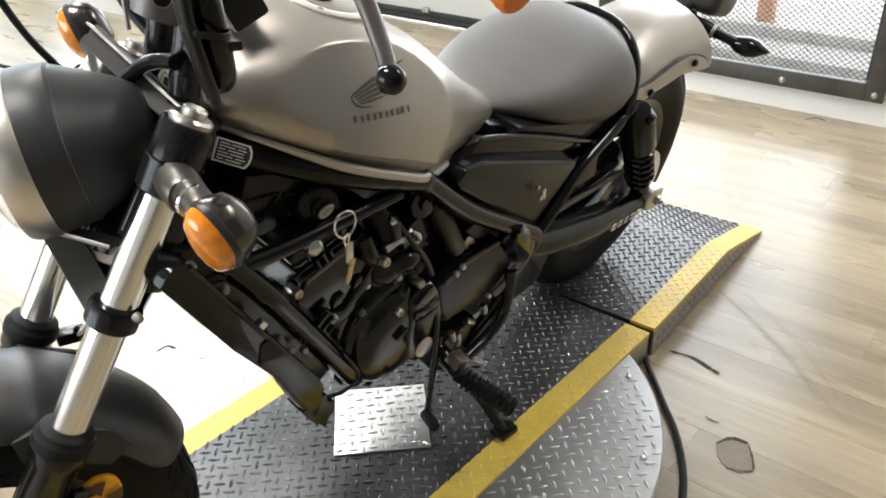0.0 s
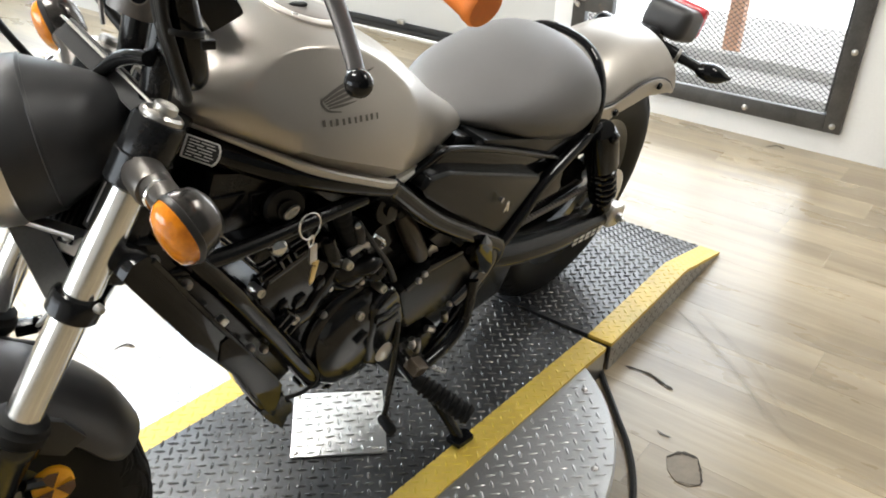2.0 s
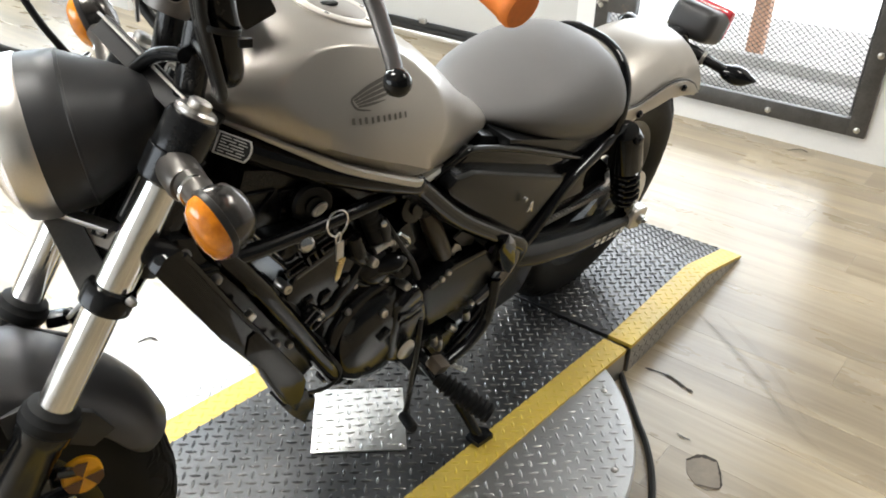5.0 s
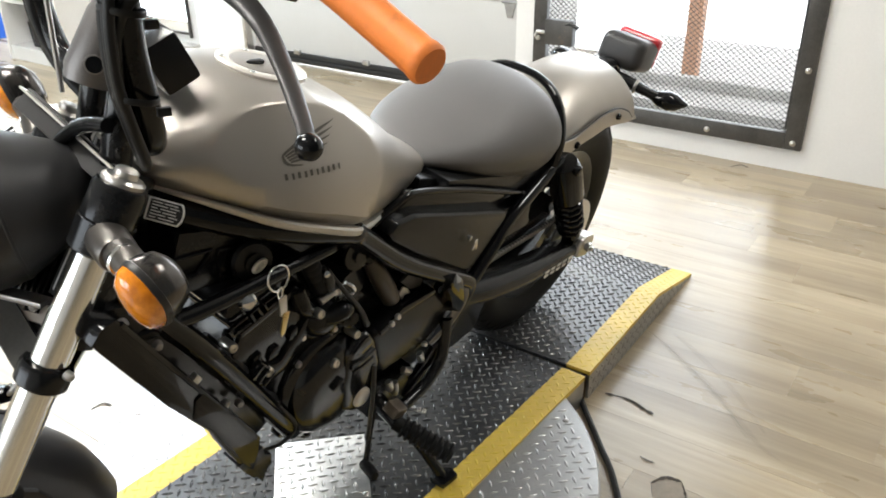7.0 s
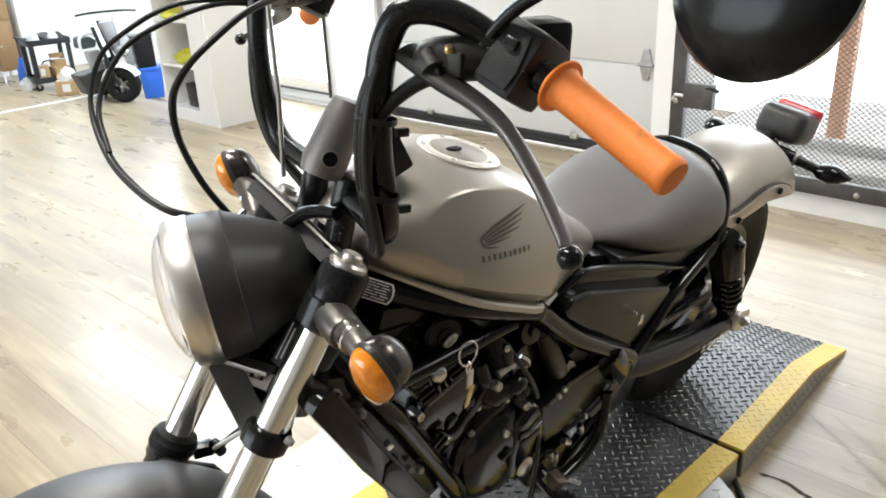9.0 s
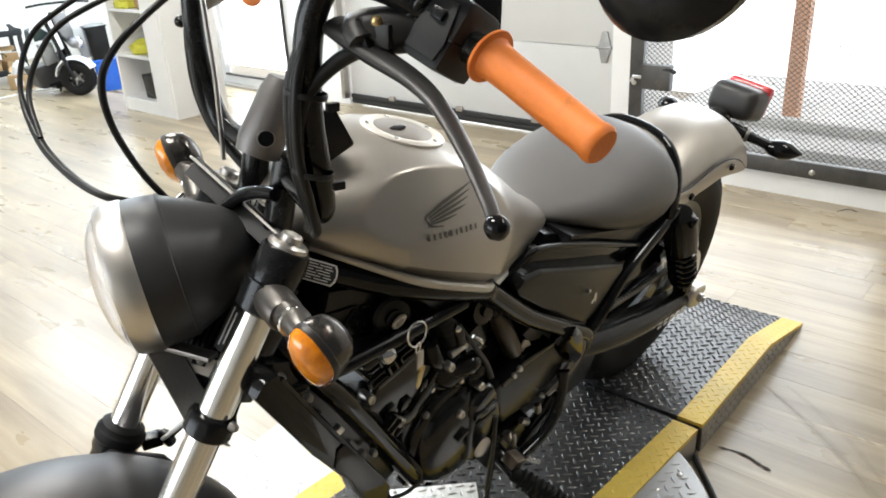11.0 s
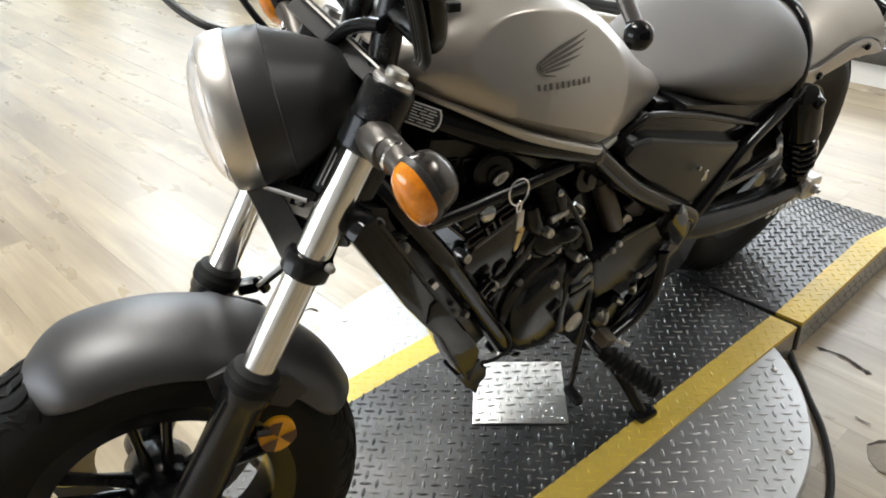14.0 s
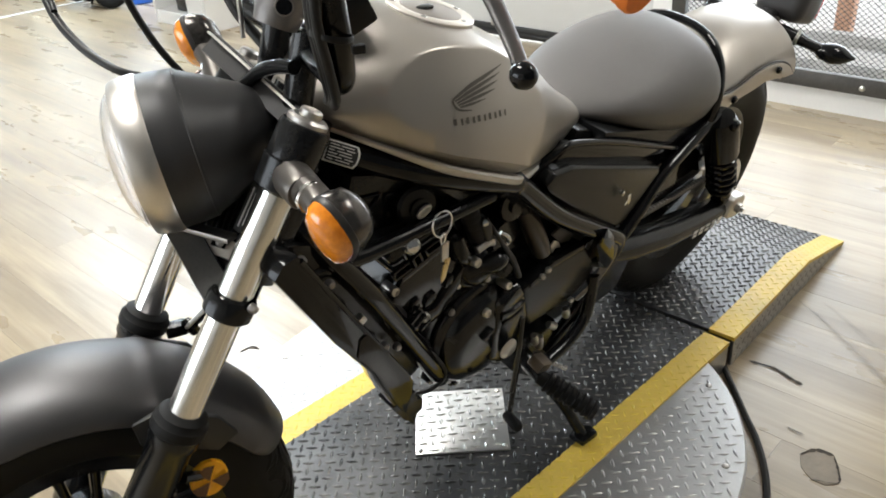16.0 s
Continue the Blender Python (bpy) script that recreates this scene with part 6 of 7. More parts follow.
part("lens", lathe(lens_p + [(r_ * 0.975, h_ - 0.002) for r_, h_ in lens_p[::-1]], HC, HN, 56, ring=True), LENS, hl, "clear headlight glass")
part("bowl", lathe([(0.0795, 0.025), (0.0711, 0.012), (0.0514, -0.010), (0.0262, -0.02), (0.001, -0.024)], HC, HN, 48, cap=False), REFL, hl, "bright reflector bowl")
part("lamp_unit", lathe([(0.0281, -0.02), (0.0299, 0.020), (0.0262, 0.030), (0.001, 0.034)], HC, HN, 28), CHROME, hl)
for a in range(0, 360, 45):
    s_, u_ = axes_of(HN)[1:]
    part("led", lathe([(0.007, 0), (0.006, 0.004), (0.001, 0.006)], HC + HN * 0.014 + (s_ * math.cos(radians(a)) + u_ * math.sin(radians(a))) * 0.063, HN, 12), CHROME, hl)
part("shell_seam", lathe([(0.0851, -0.039), (0.0862, -0.041), (0.0842, -0.044)], HC, HN, 56), MATTE, hl)
# front signals: teardrops lying across, their points outward
SHELL = mat("smoked_signal_shell", (0.10, 0.093, 0.088), 0.20, 0.85, 0.1, 20)
STALKM = mat("smoked_stalk_metal", (0.13, 0.12, 0.11), 0.36, 0.85, 0.12, 20)


def teardrop(profile, o, ax, upv, wide=1.10, tall=1.46, taper=0.66):
    """A bowl turned about ax, stretched along upv and drawn in towards its lower tip."""
    bm = lathe(profile, (0, 0, 0), (0, 0, 1), 36)
    across = ax.cross(upv).normalized()
    for v in bm.verts:
        t = v.co.x / 0.0265
        k = 1 - taper * max(0.0, -t) ** 1.6 - 0.06 * max(0.0, t)
        v.co = o + upv * v.co.x * tall + across * v.co.y * wide * k + ax * v.co.z
    return bm


for s in (-1, 1):
    o = S(0.028, s * 0.249, 0.914) if s < 0 else S(0.060, 0.250, 0.950)
    ax = SD(0.62, s * 0.24, -0.72).normalized()
    upv = SD(0.77, 0, 0.64)
    upv = (upv - ax * ax.dot(upv)).normalized()
    sg = part("front_signal", teardrop([(0.0262, 0.003), (0.0265, -0.004), (0.0255, -0.014), (0.0215, -0.026), (0.013, -0.034), (0.001, -0.037)], o, ax, upv), SHELL, BIKE, "front signal with smoked shell")
    part("lens", teardrop([(0.0258, 0.003), (0.0248, 0.010), (0.0195, 0.018), (0.010, 0.0225), (0.001, 0.0238)], o, ax, upv), AMBER, sg, "orange signal lens")
    part("bright_edge", teardrop([(0.0266, 0.0035), (0.0272, 0.001), (0.0272, -0.003), (0.0262, -0.004)], o, ax, upv), LEVERM, sg)
    nk = S(0.034, s * 0.200, 0.922) if s < 0 else S(0.046, 0.200, 0.942)
    part("neck", tube([S(0.036, s * 0.120, 0.917), S(0.036, s * 0.150, 0.918), nk, o.lerp(nk, 0.45)], [0.0175, 0.0175, 0.0160, 0.014], 20, 4), STALKM, sg, "dark polished signal stalk")
    part("neck_collar", tube([S(0.036, s * 0.118, 0.917), S(0.036, s * 0.172, 0.918), S(0.036, s * 0.177, 0.918)], [0.0215, 0.0205, 0.0182], 24), STALKM, sg)
    part("bright_rim", lathe([(0.0160, 0), (0.0176, 0.002), (0.0176, 0.005), (0.0160, 0.007)], S(0.035, s * 0.190, 0.920) if s < 0 else S(0.043, 0.190, 0.936), SD(0, s, 0.03), 24), CHROME, sg)
    part("neck_clamp", lathe([(0.024, 0.893), (0.0295, 0.897), (0.0305, 0.930), (0.024, 0.932)], S(FF, s * 0.115, 0), UP, 24), SATIN, sg)
# top bridge plate and cable guides
def flat_bar(p0, p1, wide, thick, side):
    """A flat bar from p0 to p1, its broad face turned to side."""
    bm = bmesh.new()
    d = (p1 - p0).normalized()
    n = (side - d * side.dot(d)).normalized()
    t = n.cross(d)
    skin(bm, [[p + t * a * wide / 2 + n * b * thick / 2 for a, b in ((-1, -0.6), (-0.94, -1), (0.94, -1), (1, -0.6), (1, 0.6), (0.94, 1), (-0.94, 1), (-1, 0.6))] for p in (p0, p1)])
    return bm


for p0_, p1_ in LAMP_STAYS:
    part("lamp_stay", flat_bar(p0_, p1_, 0.035, 0.012, SD(0.5, -0.6, 0.5)), STAYM, BIKE, "dark grey cast lamp stay")
part("stay_flange", flat_bar(S(0.094, -0.022, 0.792), S(0.046, -0.080, 0.812), 0.020, 0.006, SD(0.25, -0.1, 1)), GREYMET, BIKE, "grey metal flange over the lamp stay")
hb_ = part("horn_bracket", flat_bar(S(0.058, -0.046, 0.787), S(0.034, -0.072, 0.793), 0.022, 0.012, SD(0.5, -0.6, 0.4)), RIMMET, BIKE, "pale cast horn bracket")
part("slot", flat_bar(S(0.0535, -0.054, 0.792), S(0.0430, -0.066, 0.796), 0.009, 0.012, SD(0.5, -0.6, 0.4)), PLASTIC, hb_, "dark slot")
part("bolt", bolt_bm(S(0.050, -0.064, 0.797), SD(0.5, -0.6, 0.4), 0.005, 0.008), STEEL, hb_)
part("horn_body", flat_bar(S(0.042, -0.058, 0.783), S(0.026, -0.080, 0.752), 0.026, 0.020, SD(0.5, -0.6, 0.3)), PLASTIC, BIKE, "black horn body")
part("bridge_bar", flat_bar(S(0.094, 0.08, 0.984), S(0.015, -0.10, 0.959), 0.027, 0.010, SD(0.6, -0.5, 0.2)), TAILM, BIKE, "dark grey bridge bar")
# narrow bright metal strip laid along the bar's upper edge
part("bar_edge", flat_bar(S(0.0995, 0.078, 0.995), S(0.0205, -0.100, 0.970), 0.0028, 0.0112, SD(0.6, -0.5, 0.2)), RIMMET, BIKE, "thin bright strip along the bridge bar edge")
part("cable_guide", tube([S(0.062, 0.004, 0.915), S(0.064, 0.008, 0.935), S(0.066, 0.010, 0.958), S(0.066, -0.022, 0.990), S(0.063, -0.055, 1.008), S(0.058, -0.085, 1.018)], [0.0070, 0.0075, 0.0080, 0.0085, 0.0085, 0.0080], 14, 5), GLOSS, BIKE, "black cable guide loop")
part("wire_loop", tube([S(0.10, 0.06, 0.95), S(0.12, 0.02, 0.94), S(0.115, -0.03, 0.93), S(0.085, -0.05, 0.945)], 0.004, 8, 5), CHROME, BIKE)
part("steering_nut", lathe([(0.020, 0.969), (0.020, 0.985), (0.014, 0.988), (0.001, 0.988)], (-0.11, 0, 0), UP, 6), STEEL, BIKE)
# risers, handlebar, instrument
for s in (-1, 1):
    part("riser", tube([S(0.020, s * 0.05, 0.962), S(0.026, s * 0.05, 0.987), S(0.044, s * 0.05, 1.056)], [0.0175, 0.0175, 0.0165], 20), SATIN, BIKE, "satin black handlebar riser")
    part("riser_bolt", bolt_bm(S(0.044, s * 0.05, 1.056), UP, 0.009, 0.008), GREYMET, BIKE)
rz = part("bar_clamp", tube([S(0.079, -0.046, 1.047), S(0.080, -0.046, 1.060), S(0.080, -0.046, 1.118), S(0.082, -0.046, 1.136)], [0.0235, 0.0262, 0.0240, 0.0185], 32), CLAMPM, BIKE, "grey metal handlebar clamp with bolt hole")
bc_ax = (S(0.080, -0.046, 1.118) - S(0.080, -0.046, 1.060)).normalized()
bc_n = SD(0.26, -0.96, 0.0)
bc_n = (bc_n - bc_ax * bc_n.dot(bc_ax)).normalized()
bc_p = S(0.080, -0.046, 1.060) + bc_ax * 0.010 + bc_n * 0.0254
part("hole", lathe([(0.0085, 0.0012), (0.0085, -0.004), (0.001, -0.004)], bc_p, bc_n, 20), GLOSS, rz)
part("hole_rim", lathe([(0.0100, -0.006), (0.0100, 0.0012), (0.0085, 0.0014)], bc_p, bc_n, 20, cap=False), GREYMET, rz)
part("instrument", box(0.06, 0.09, 0.045, FM @ pose(0.0, 0.01, 1.095) @ pose(0, 0, 0, 0, -35, 0), 0.006), PLASTIC, BIKE, "black instrument box behind the clamp")
barpts = lambda s: [S(0.035, s * 0.04, 1.035), S(0.037, s * 0.12, 1.032), S(0.048, s * 0.175, 1.036), S(0.072, s * 0.195, 1.065), S(0.108, s * 0.198, 1.115), S(0.135, s * 0.20, 1.165), S(0.150, s * 0.203, 1.208), S(0.148, s * 0.213, 1.238), S(0.113, s * 0.236, 1.252), S(0.066, s * 0.268, 1.246), S(0.033, s * 0.305, 1.236), S(-0.012, s * 0.425, 1.208)]
for s in (-1, 1):
    part("handlebar", tube(barpts(s), [0.0135] * 9 + [0.012, 0.011, 0.011], 20, 6), SATIN, BIKE, "black tubular handlebar")
    g0, g1 = S(0.033, s * 0.306, 1.2377), S(-0.013, s * 0.430, 1.207)
    gd_ = (g1 - g0)
    L = gd_.length
    gr = part("grip", lathe([(0.0185, -0.0010), (0.0245, -0.0004), (0.0252, 0.0010), (0.0246, 0.0026), (0.0196, 0.0042), (0.0178, 0.0075), (0.0172, 0.020), (0.0167, 0.040), (0.0163, L - 0.012), (0.0172, L - 0.009), (0.0172, L - 0.003), (0.0150, L), (0.001, L + 0.0005)], g0, gd_, 40), GRIP, BIKE, "orange rubber handlebar grip with flange")
    hb0, hb1 = S(0.062, s * 0.252, 1.243), S(0.046, s * 0.290, 1.238)
    hx_ = (hb1 - hb0).normalized()
    hy_ = (UP - hx_ * UP.dot(hx_)).normalized()
    hz_ = hx_.cross(hy_)
    HM = Matrix(((hx_.x, hy_.x, hz_.x, 0), (hx_.y, hy_.y, hz_.y, 0), (hx_.z, hy_.z, hz_.z, 0), (0, 0, 0, 1)))
    HM = Matrix.Translation((hb0 + hb1) / 2) @ HM
    sh = part("switch_housing", box(0.046, 0.066, 0.056, HM, 0.008, seg=2), HOUSM, BIKE, "dark grey switch housing")
    part("switch_panel", slab([(-0.017, -0.026), (0.017, -0.026), (0.019, -0.008), (0.013, 0.024), (-0.013, 0.024), (-0.019, -0.008)], 0.027, 0.0305, "xy", 0.0012, HM), HOUSM, sh)
    part("rocker", box(0.014, 0.010, 0.008, HM @ pose(0, 0.010, 0.031), 0.002), PLASTIC, sh)
    for hx2, hy2 in ((-0.013, -0.024), (0.013, -0.024), (0.0, 0.028)):
        part("screw", lathe([(0.0032, 0), (0.0032, 0.0012), (0.001, 0.0014)], HM @ Vector((hx2, hy2, -0.028)), HM.to_3x3() @ Vector((0, 0, -1)), 10), BRASS, sh)
    part("housing_seam", box(0.0475, 0.0025, 0.0575, HM @ pose(0, -0.004, 0), 0.0006), PLASTIC, sh)
    part("collar", tube([hb1, hb1.lerp(S(0.033, s * 0.306, 1.2377), 0.95)], 0.0145, 20), SATIN, sh)
    part("button_box", box(0.045, 0.04, 0.05, Matrix.Translation(S(0.038, s * 0.262, 1.264)) @ TURNM.to_4x4(), 0.01), PLASTIC, sh)
    part("button", box(0.012, 0.016, 0.010, Matrix.Translation(S(0.018, s * 0.262, 1.271)) @ TURNM.to_4x4(), 0.003), GREYMET, sh)
    pc = part("lever_perch", tube([S(0.066, s * 0.252, 1.238), S(0.093, s * 0.236, 1.222), S(0.114, s * 0.224, 1.210), S(0.112, s * 0.240, 1.200)], [0.020, 0.021, 0.017, 0.013], 14, 4), LEVERM, BIKE, "dark grey lever perch")
    part("perch_block", box(0.030, 0.040, 0.022, Matrix.Translation(S(0.100, s * 0.234, 1.216)) @ TURNM.to_4x4() @ pose(0, 0, 0, 0, 0, s * -30), 0.004), LEVERM, pc)
    part("clamp_bolt", bolt_bm(S(0.112, s * 0.246, 1.222), SD(0.6, s * 0.3, 0.7), 0.005, 0.006), BRASS, pc)
    part("pivot_bolt", bolt_bm(S(0.108, s * 0.228, 1.214), UP, 0.009, 0.008), STEEL, pc)
    lv = [S(0.128, s * 0.205, 1.206), S(0.104, s * 0.240, 1.198), S(0.080, s * 0.283, 1.192), S(0.068, s * 0.325, 1.180), S(0.066, s * 0.382, 1.157), S(0.066, s * 0.430, 1.134), S(0.068, s * 0.444, 1.127)]
    le = part("lever", tube(lv, [0.0175, 0.0165, 0.0135, 0.0100, 0.0080, 0.0068, 0.006], 14, 6, flat=0.5), LEVERM, BIKE, "dark metal control lever with ball end")
    part("ball", lathe([(0.001, -0.0098), (0.005, -0.0084), (0.0084, -0.005), (0.0098, 0), (0.0084, 0.005), (0.005, 0.0084), (0.001, 0.0098)], S(0.068, s * 0.452, 1.123), SD(0, 1, 0), 24), GLOSS, le)
    mr = part("mirror", lathe([(0.050, 0.010), (0.058, 0.004), (0.060, -0.004), (0.054, -0.016), (0.034, -0.026), (0.001, -0.030)], S(0.098, s * 0.520, 1.328), SD(1, s * 0.15, -0.2) * -1, 40, sx=1.0, sy=1.0), PLASTIC, BIKE, "round black mirror")
    part("glass", lathe([(0.052, 0.0101), (0.052, 0.0108), (0.001, 0.0108)], S(0.098, s * 0.520, 1.328), SD(1, s * 0.15, -0.2) * -1, 40), CHROME, mr)
    part("stem", tube([S(0.085, s * 0.235, 1.215), S(0.095, s * 0.29, 1.28), S(0.105, s * 0.40, 1.325), S(0.112, s * 0.47, 1.335)], 0.006, 10, 5), SATIN, mr)
# cables tied along the bar and looping before the headlight
for off, r_ in ((-0.010, 0.0075), (0.010, 0.007)):
    part("cable", tube([S(0.128, 0.21 + off * 0.3, 1.19), S(0.124, 0.206 + off, 1.14), S(0.098, 0.205 + off, 1.085), S(0.070, 0.200 + off, 1.045), S(0.040, 0.18 + off, 1.015), S(0.0, 0.13, 0.99), S(-0.03, 0.08, 0.965)], r_, 10, 6), CABLE, BIKE, "black control cable tied to the bar")
for off, r_ in ((0.009, 0.0055), (-0.008, 0.005), (0.001, 0.0045)):
    part("cable", tube([S(0.150, -0.205 + off * 0.3, 1.19), S(0.140, -0.205 + off, 1.14), S(0.112, -0.204 + off, 1.085), S(0.082, -0.202 + off, 1.048), S(0.056, -0.188 + off, 1.022), S(0.046, -0.172 + off, 1.012)], r_, 10, 6), CABLE, BIKE, "black control cable tied to the bar")
for f, c in ((0.088, 1.075), (0.126, 1.140)):
    part("cable_tie", lathe([(0.0195, -0.003), (0.0205, 0), (0.0195, 0.003)], S(f, -0.203, c), SD(0.3, 0, 1), 18, ring=True), CABLE, BIKE)
    part("tie_tail", box(0.012, 0.006, 0.008, Matrix.Translation(S(f - 0.018, -0.226, c)) @ TURNM.to_4x4(), 0.001), CABLE, BIKE)
part("clutch_cable", tube([S(0.108, -0.245, 1.206), S(0.109, -0.235, 1.198), S(0.118, -0.220, 1.178), S(0.126, -0.210, 1.147), S(0.122, -0.206, 1.115), S(0.104, -0.203, 1.075)], [0.0080, 0.0080, 0.0075, 0.0060, 0.0055, 0.0055], 10, 6), CABLE, BIKE, "black clutch cable with boot")
part("brake_hose", tube([S(0.150, 0.060, 0.925), S(0.185, 0.074, 0.919), S(0.215, 0.126, 0.919), S(0.246, 0.183, 0.934), S(0.274, 0.242, 0.972), S(0.283, 0.262, 1.025), S(0.270, 0.264, 1.07), S(0.22, 0.255, 1.14), S(0.12, 0.235, 1.20)], [0.0046, 0.0048, 0.0054, 0.0054, 0.0036, 0.0034, 0.0034, 0.0034, 0.0034], 10, 6), CABLE, BIKE, "black brake hose looping ahead of the lamp")
part("throttle_cable", tube([S(0.246, 0.178, 0.938), S(0.266, 0.232, 0.974), S(0.268, 0.250, 1.025), S(0.250, 0.255, 1.08), S(0.18, 0.245, 1.16), S(0.09, 0.235, 1.20)], 0.0036, 10, 6), CABLE, BIKE, "black throttle cable")
part("brake_hose", tube([S(0.085, 0.045, 0.925), S(0.112, 0.049, 0.939), S(0.161, 0.056, 0.967), S(0.205, 0.060, 1.005), S(0.231, 0.056, 1.045), S(0.231, 0.062, 1.08), S(0.216, 0.065, 1.123), S(0.18, 0.085, 1.18), S(0.11, 0.14, 1.23), S(0.07, 0.20, 1.23)], [0.0042] * 4 + [0.0046] + [0.0040] * 5, 10, 6), CABLE, BIKE, "black brake hose looping ahead of the lamp")
part("rod", tube([S(0.050, 0.110, 1.000), S(0.101, 0.110, 1.095), S(0.150, 0.110, 1.175), S(0.20, 0.110, 1.26)], 0.0033, 10), STEEL, BIKE, "thin steel rod rising from the far fork cap")

# ---- things at the far end ----
sh = thing("open_shelf", SITE @ pose(2.73, 3.99, 0), "white laminate open shelf unit with cloths and boxes", "shelf")
for y in (0.0, 0.672):
    part("side_panel", box(0.42, 0.02, 1.9, pose(0.21, y + 0.01, 0.95), 0.002), SHELFM, sh)
part("back_panel", box(0.012, 0.652, 1.88, pose(0.414, 0.346, 0.95)), SHELFM, sh)
part("plinth", box(0.40, 0.652, 0.075, pose(0.21, 0.346, 0.0375)), SHELFM, sh)
for z in (0.085, 0.40, 0.72, 1.04, 1.40, 1.885):
    part("shelf_board", box(0.40, 0.652, 0.02, pose(0.208, 0.346, z), 0.002), SHELFM, sh)
part("wide_stile", box(0.02, 0.20, 1.80, pose(0.0, 0.12, 0.98), 0.002), SHELFM, sh)
single("black_bin", slab([(-0.10, 0), (0.10, 0), (0.12, 0.17), (-0.12, 0.17)], -0.09, 0.09, "yz", 0.008, pose(2.88, 4.36, 0.096)), PLASTIC, "small black plastic bin on white shelf", "bin", m=SITE)


def cloth(name, place, sx, sy, sz, material, label, seed):
    rnd_ = random.Random(seed)
    bm = bmesh.new()
    bmesh.ops.create_uvsphere(bm, u_segments=20, v_segments=10, radius=1.0)
    for v in bm.verts:
        n_ = 1 + 0.35 * noise.noise(v.co * 2.3 + Vector((seed, 0, 0)))
        v.co = Vector((v.co.x * sx * n_, v.co.y * sy * n_, max(-0.2, v.co.z) * sz * n_ + 0.2 * sz * 1.0))
    return single(name, bm, material, label, "cloth", m=SITE @ pose(*place))


cloth("shop_cloth", (2.86, 4.45, 0.418), 0.10, 0.16, 0.075, LIME, "crumpled lime yellow cloth on white shelf", 3)
cloth("shop_cloth", (2.80, 4.50, 0.735), 0.08, 0.12, 0.05, LIME, "crumpled lime yellow cloth on white shelf", 5)
single("carton", box(0.16, 0.16, 0.16, pose(2.88, 4.33, 0.812), 0.004), CARD, "small brown cardboard carton on white shelf", "box", "cartons", m=SITE)
# small fat-tyred scooter
sct = thing("scooter", pose(2.692, 5.252, 0, 0, 0, 75) @ Matrix.Scale(0.69, 4), "small grey scooter with white fender and fat tyres", "scooter")
TURN_ = Matrix.Rotation(radians(55), 4, 'Z')      # front wheel turned to its side
GREYP = mat("grey_panel", (0.22, 0.22, 0.23), 0.32, 0.4, 0.1, 10)
for x, axle in ((0.0, TURN_ @ Vector((0, 1, 0))), (0.80, Vector((0, 1, 0)))):
    wh_ = part("wheel", lathe([(0.095, -0.05), (0.10, -0.058), (0.13, -0.068), (0.165, -0.070), (0.187, -0.058), (0.198, -0.03), (0.20, 0), (0.198, 0.03), (0.187, 0.058), (0.165, 0.070), (0.13, 0.068), (0.10, 0.058), (0.095, 0.05)], (x, 0, 0.20), axle, 40, ring=True), RUBBER, sct, "fat black tyre")
    rm_ = part("rim", lathe([(0.085, -0.044), (0.097, -0.052), (0.097, 0.052), (0.085, 0.044)], (x, 0, 0.20), axle, 28, ring=True), SATIN, wh_)
    part("disc", lathe([(0.02, -0.006), (0.090, -0.010), (0.090, 0.010), (0.02, 0.006)], (x, 0, 0.20), axle, 28, ring=True), SATIN, wh_)
    part("hub", lathe([(0.001, -0.050), (0.022, -0.048), (0.034, -0.03), (0.034, 0.03), (0.022, 0.048), (0.001, 0.050)], (x, 0, 0.20), axle, 16), STEEL, wh_, "bare steel hub")
    side_ = axle.normalized()
    for k in range(5):
        q_ = Matrix.Rotation(k * math.tau / 5, 3, side_) @ side_.cross(Vector((0, 0, 1)))
        c_ = Vector((x, 0, 0.20)) + side_ * 0.018
        part("spoke", tube([c_ + q_ * 0.03, c_ + q_ * 0.092], [0.016, 0.011], 8), GALV, wh_)
fbm = bmesh.new()
skin(fbm, [[TURN_ @ Vector((r * math.cos(radians(a)), y, 0.20 + r * math.sin(radians(a)))) for r, y in ((0.215, -0.078), (0.236, -0.055), (0.243, 0), (0.236, 0.055), (0.215, 0.078), (0.210, 0.073), (0.232, 0), (0.210, -0.073))] for a in range(8, 161, 9)])
part("front_fender", fbm, WHITEP, sct, "white front fender")
for s in (-1, 1):
    part("fork_leg", tube([TURN_ @ Vector((0.0, s * 0.095, 0.20)), TURN_ @ Vector((0.10, s * 0.085, 0.50)), TURN_ @ Vector((0.20, s * 0.07, 0.86))], 0.022, 12, 2), SATIN, sct)
part("fork_cover", slab([(0.10, 0.52), (0.145, 0.50), (0.245, 0.90), (0.20, 0.92)], -0.05, 0.055, "xz", 0.012, TURN_, 3), WHITEP, sct, "white fork cover")
hl_ = part("headlight", lathe([(0.02, 0.062), (0.048, 0.040), (0.060, 0.0), (0.064, -0.028), (0.062, -0.036), (0.056, -0.037), (0.054, -0.030), (0.001, -0.030)], TURN_ @ Vector((-0.042, -0.05, 0.575)), TURN_ @ Vector((0.5, 0.86, 0.05)), 28), CHROME, sct, "round chrome headlight")
part("shell", lathe([(0.001, 0.090), (0.030, 0.084), (0.054, 0.056), (0.0635, 0.010)], TURN_ @ Vector((-0.042, -0.05, 0.575)), TURN_ @ Vector((0.5, 0.86, 0.05)), 28), GREYP, hl_)
WLD = pose(2.692, 5.252, 0, 0, 0, 75) @ Matrix.Scale(0.69, 4)
WLI = WLD.inverted()
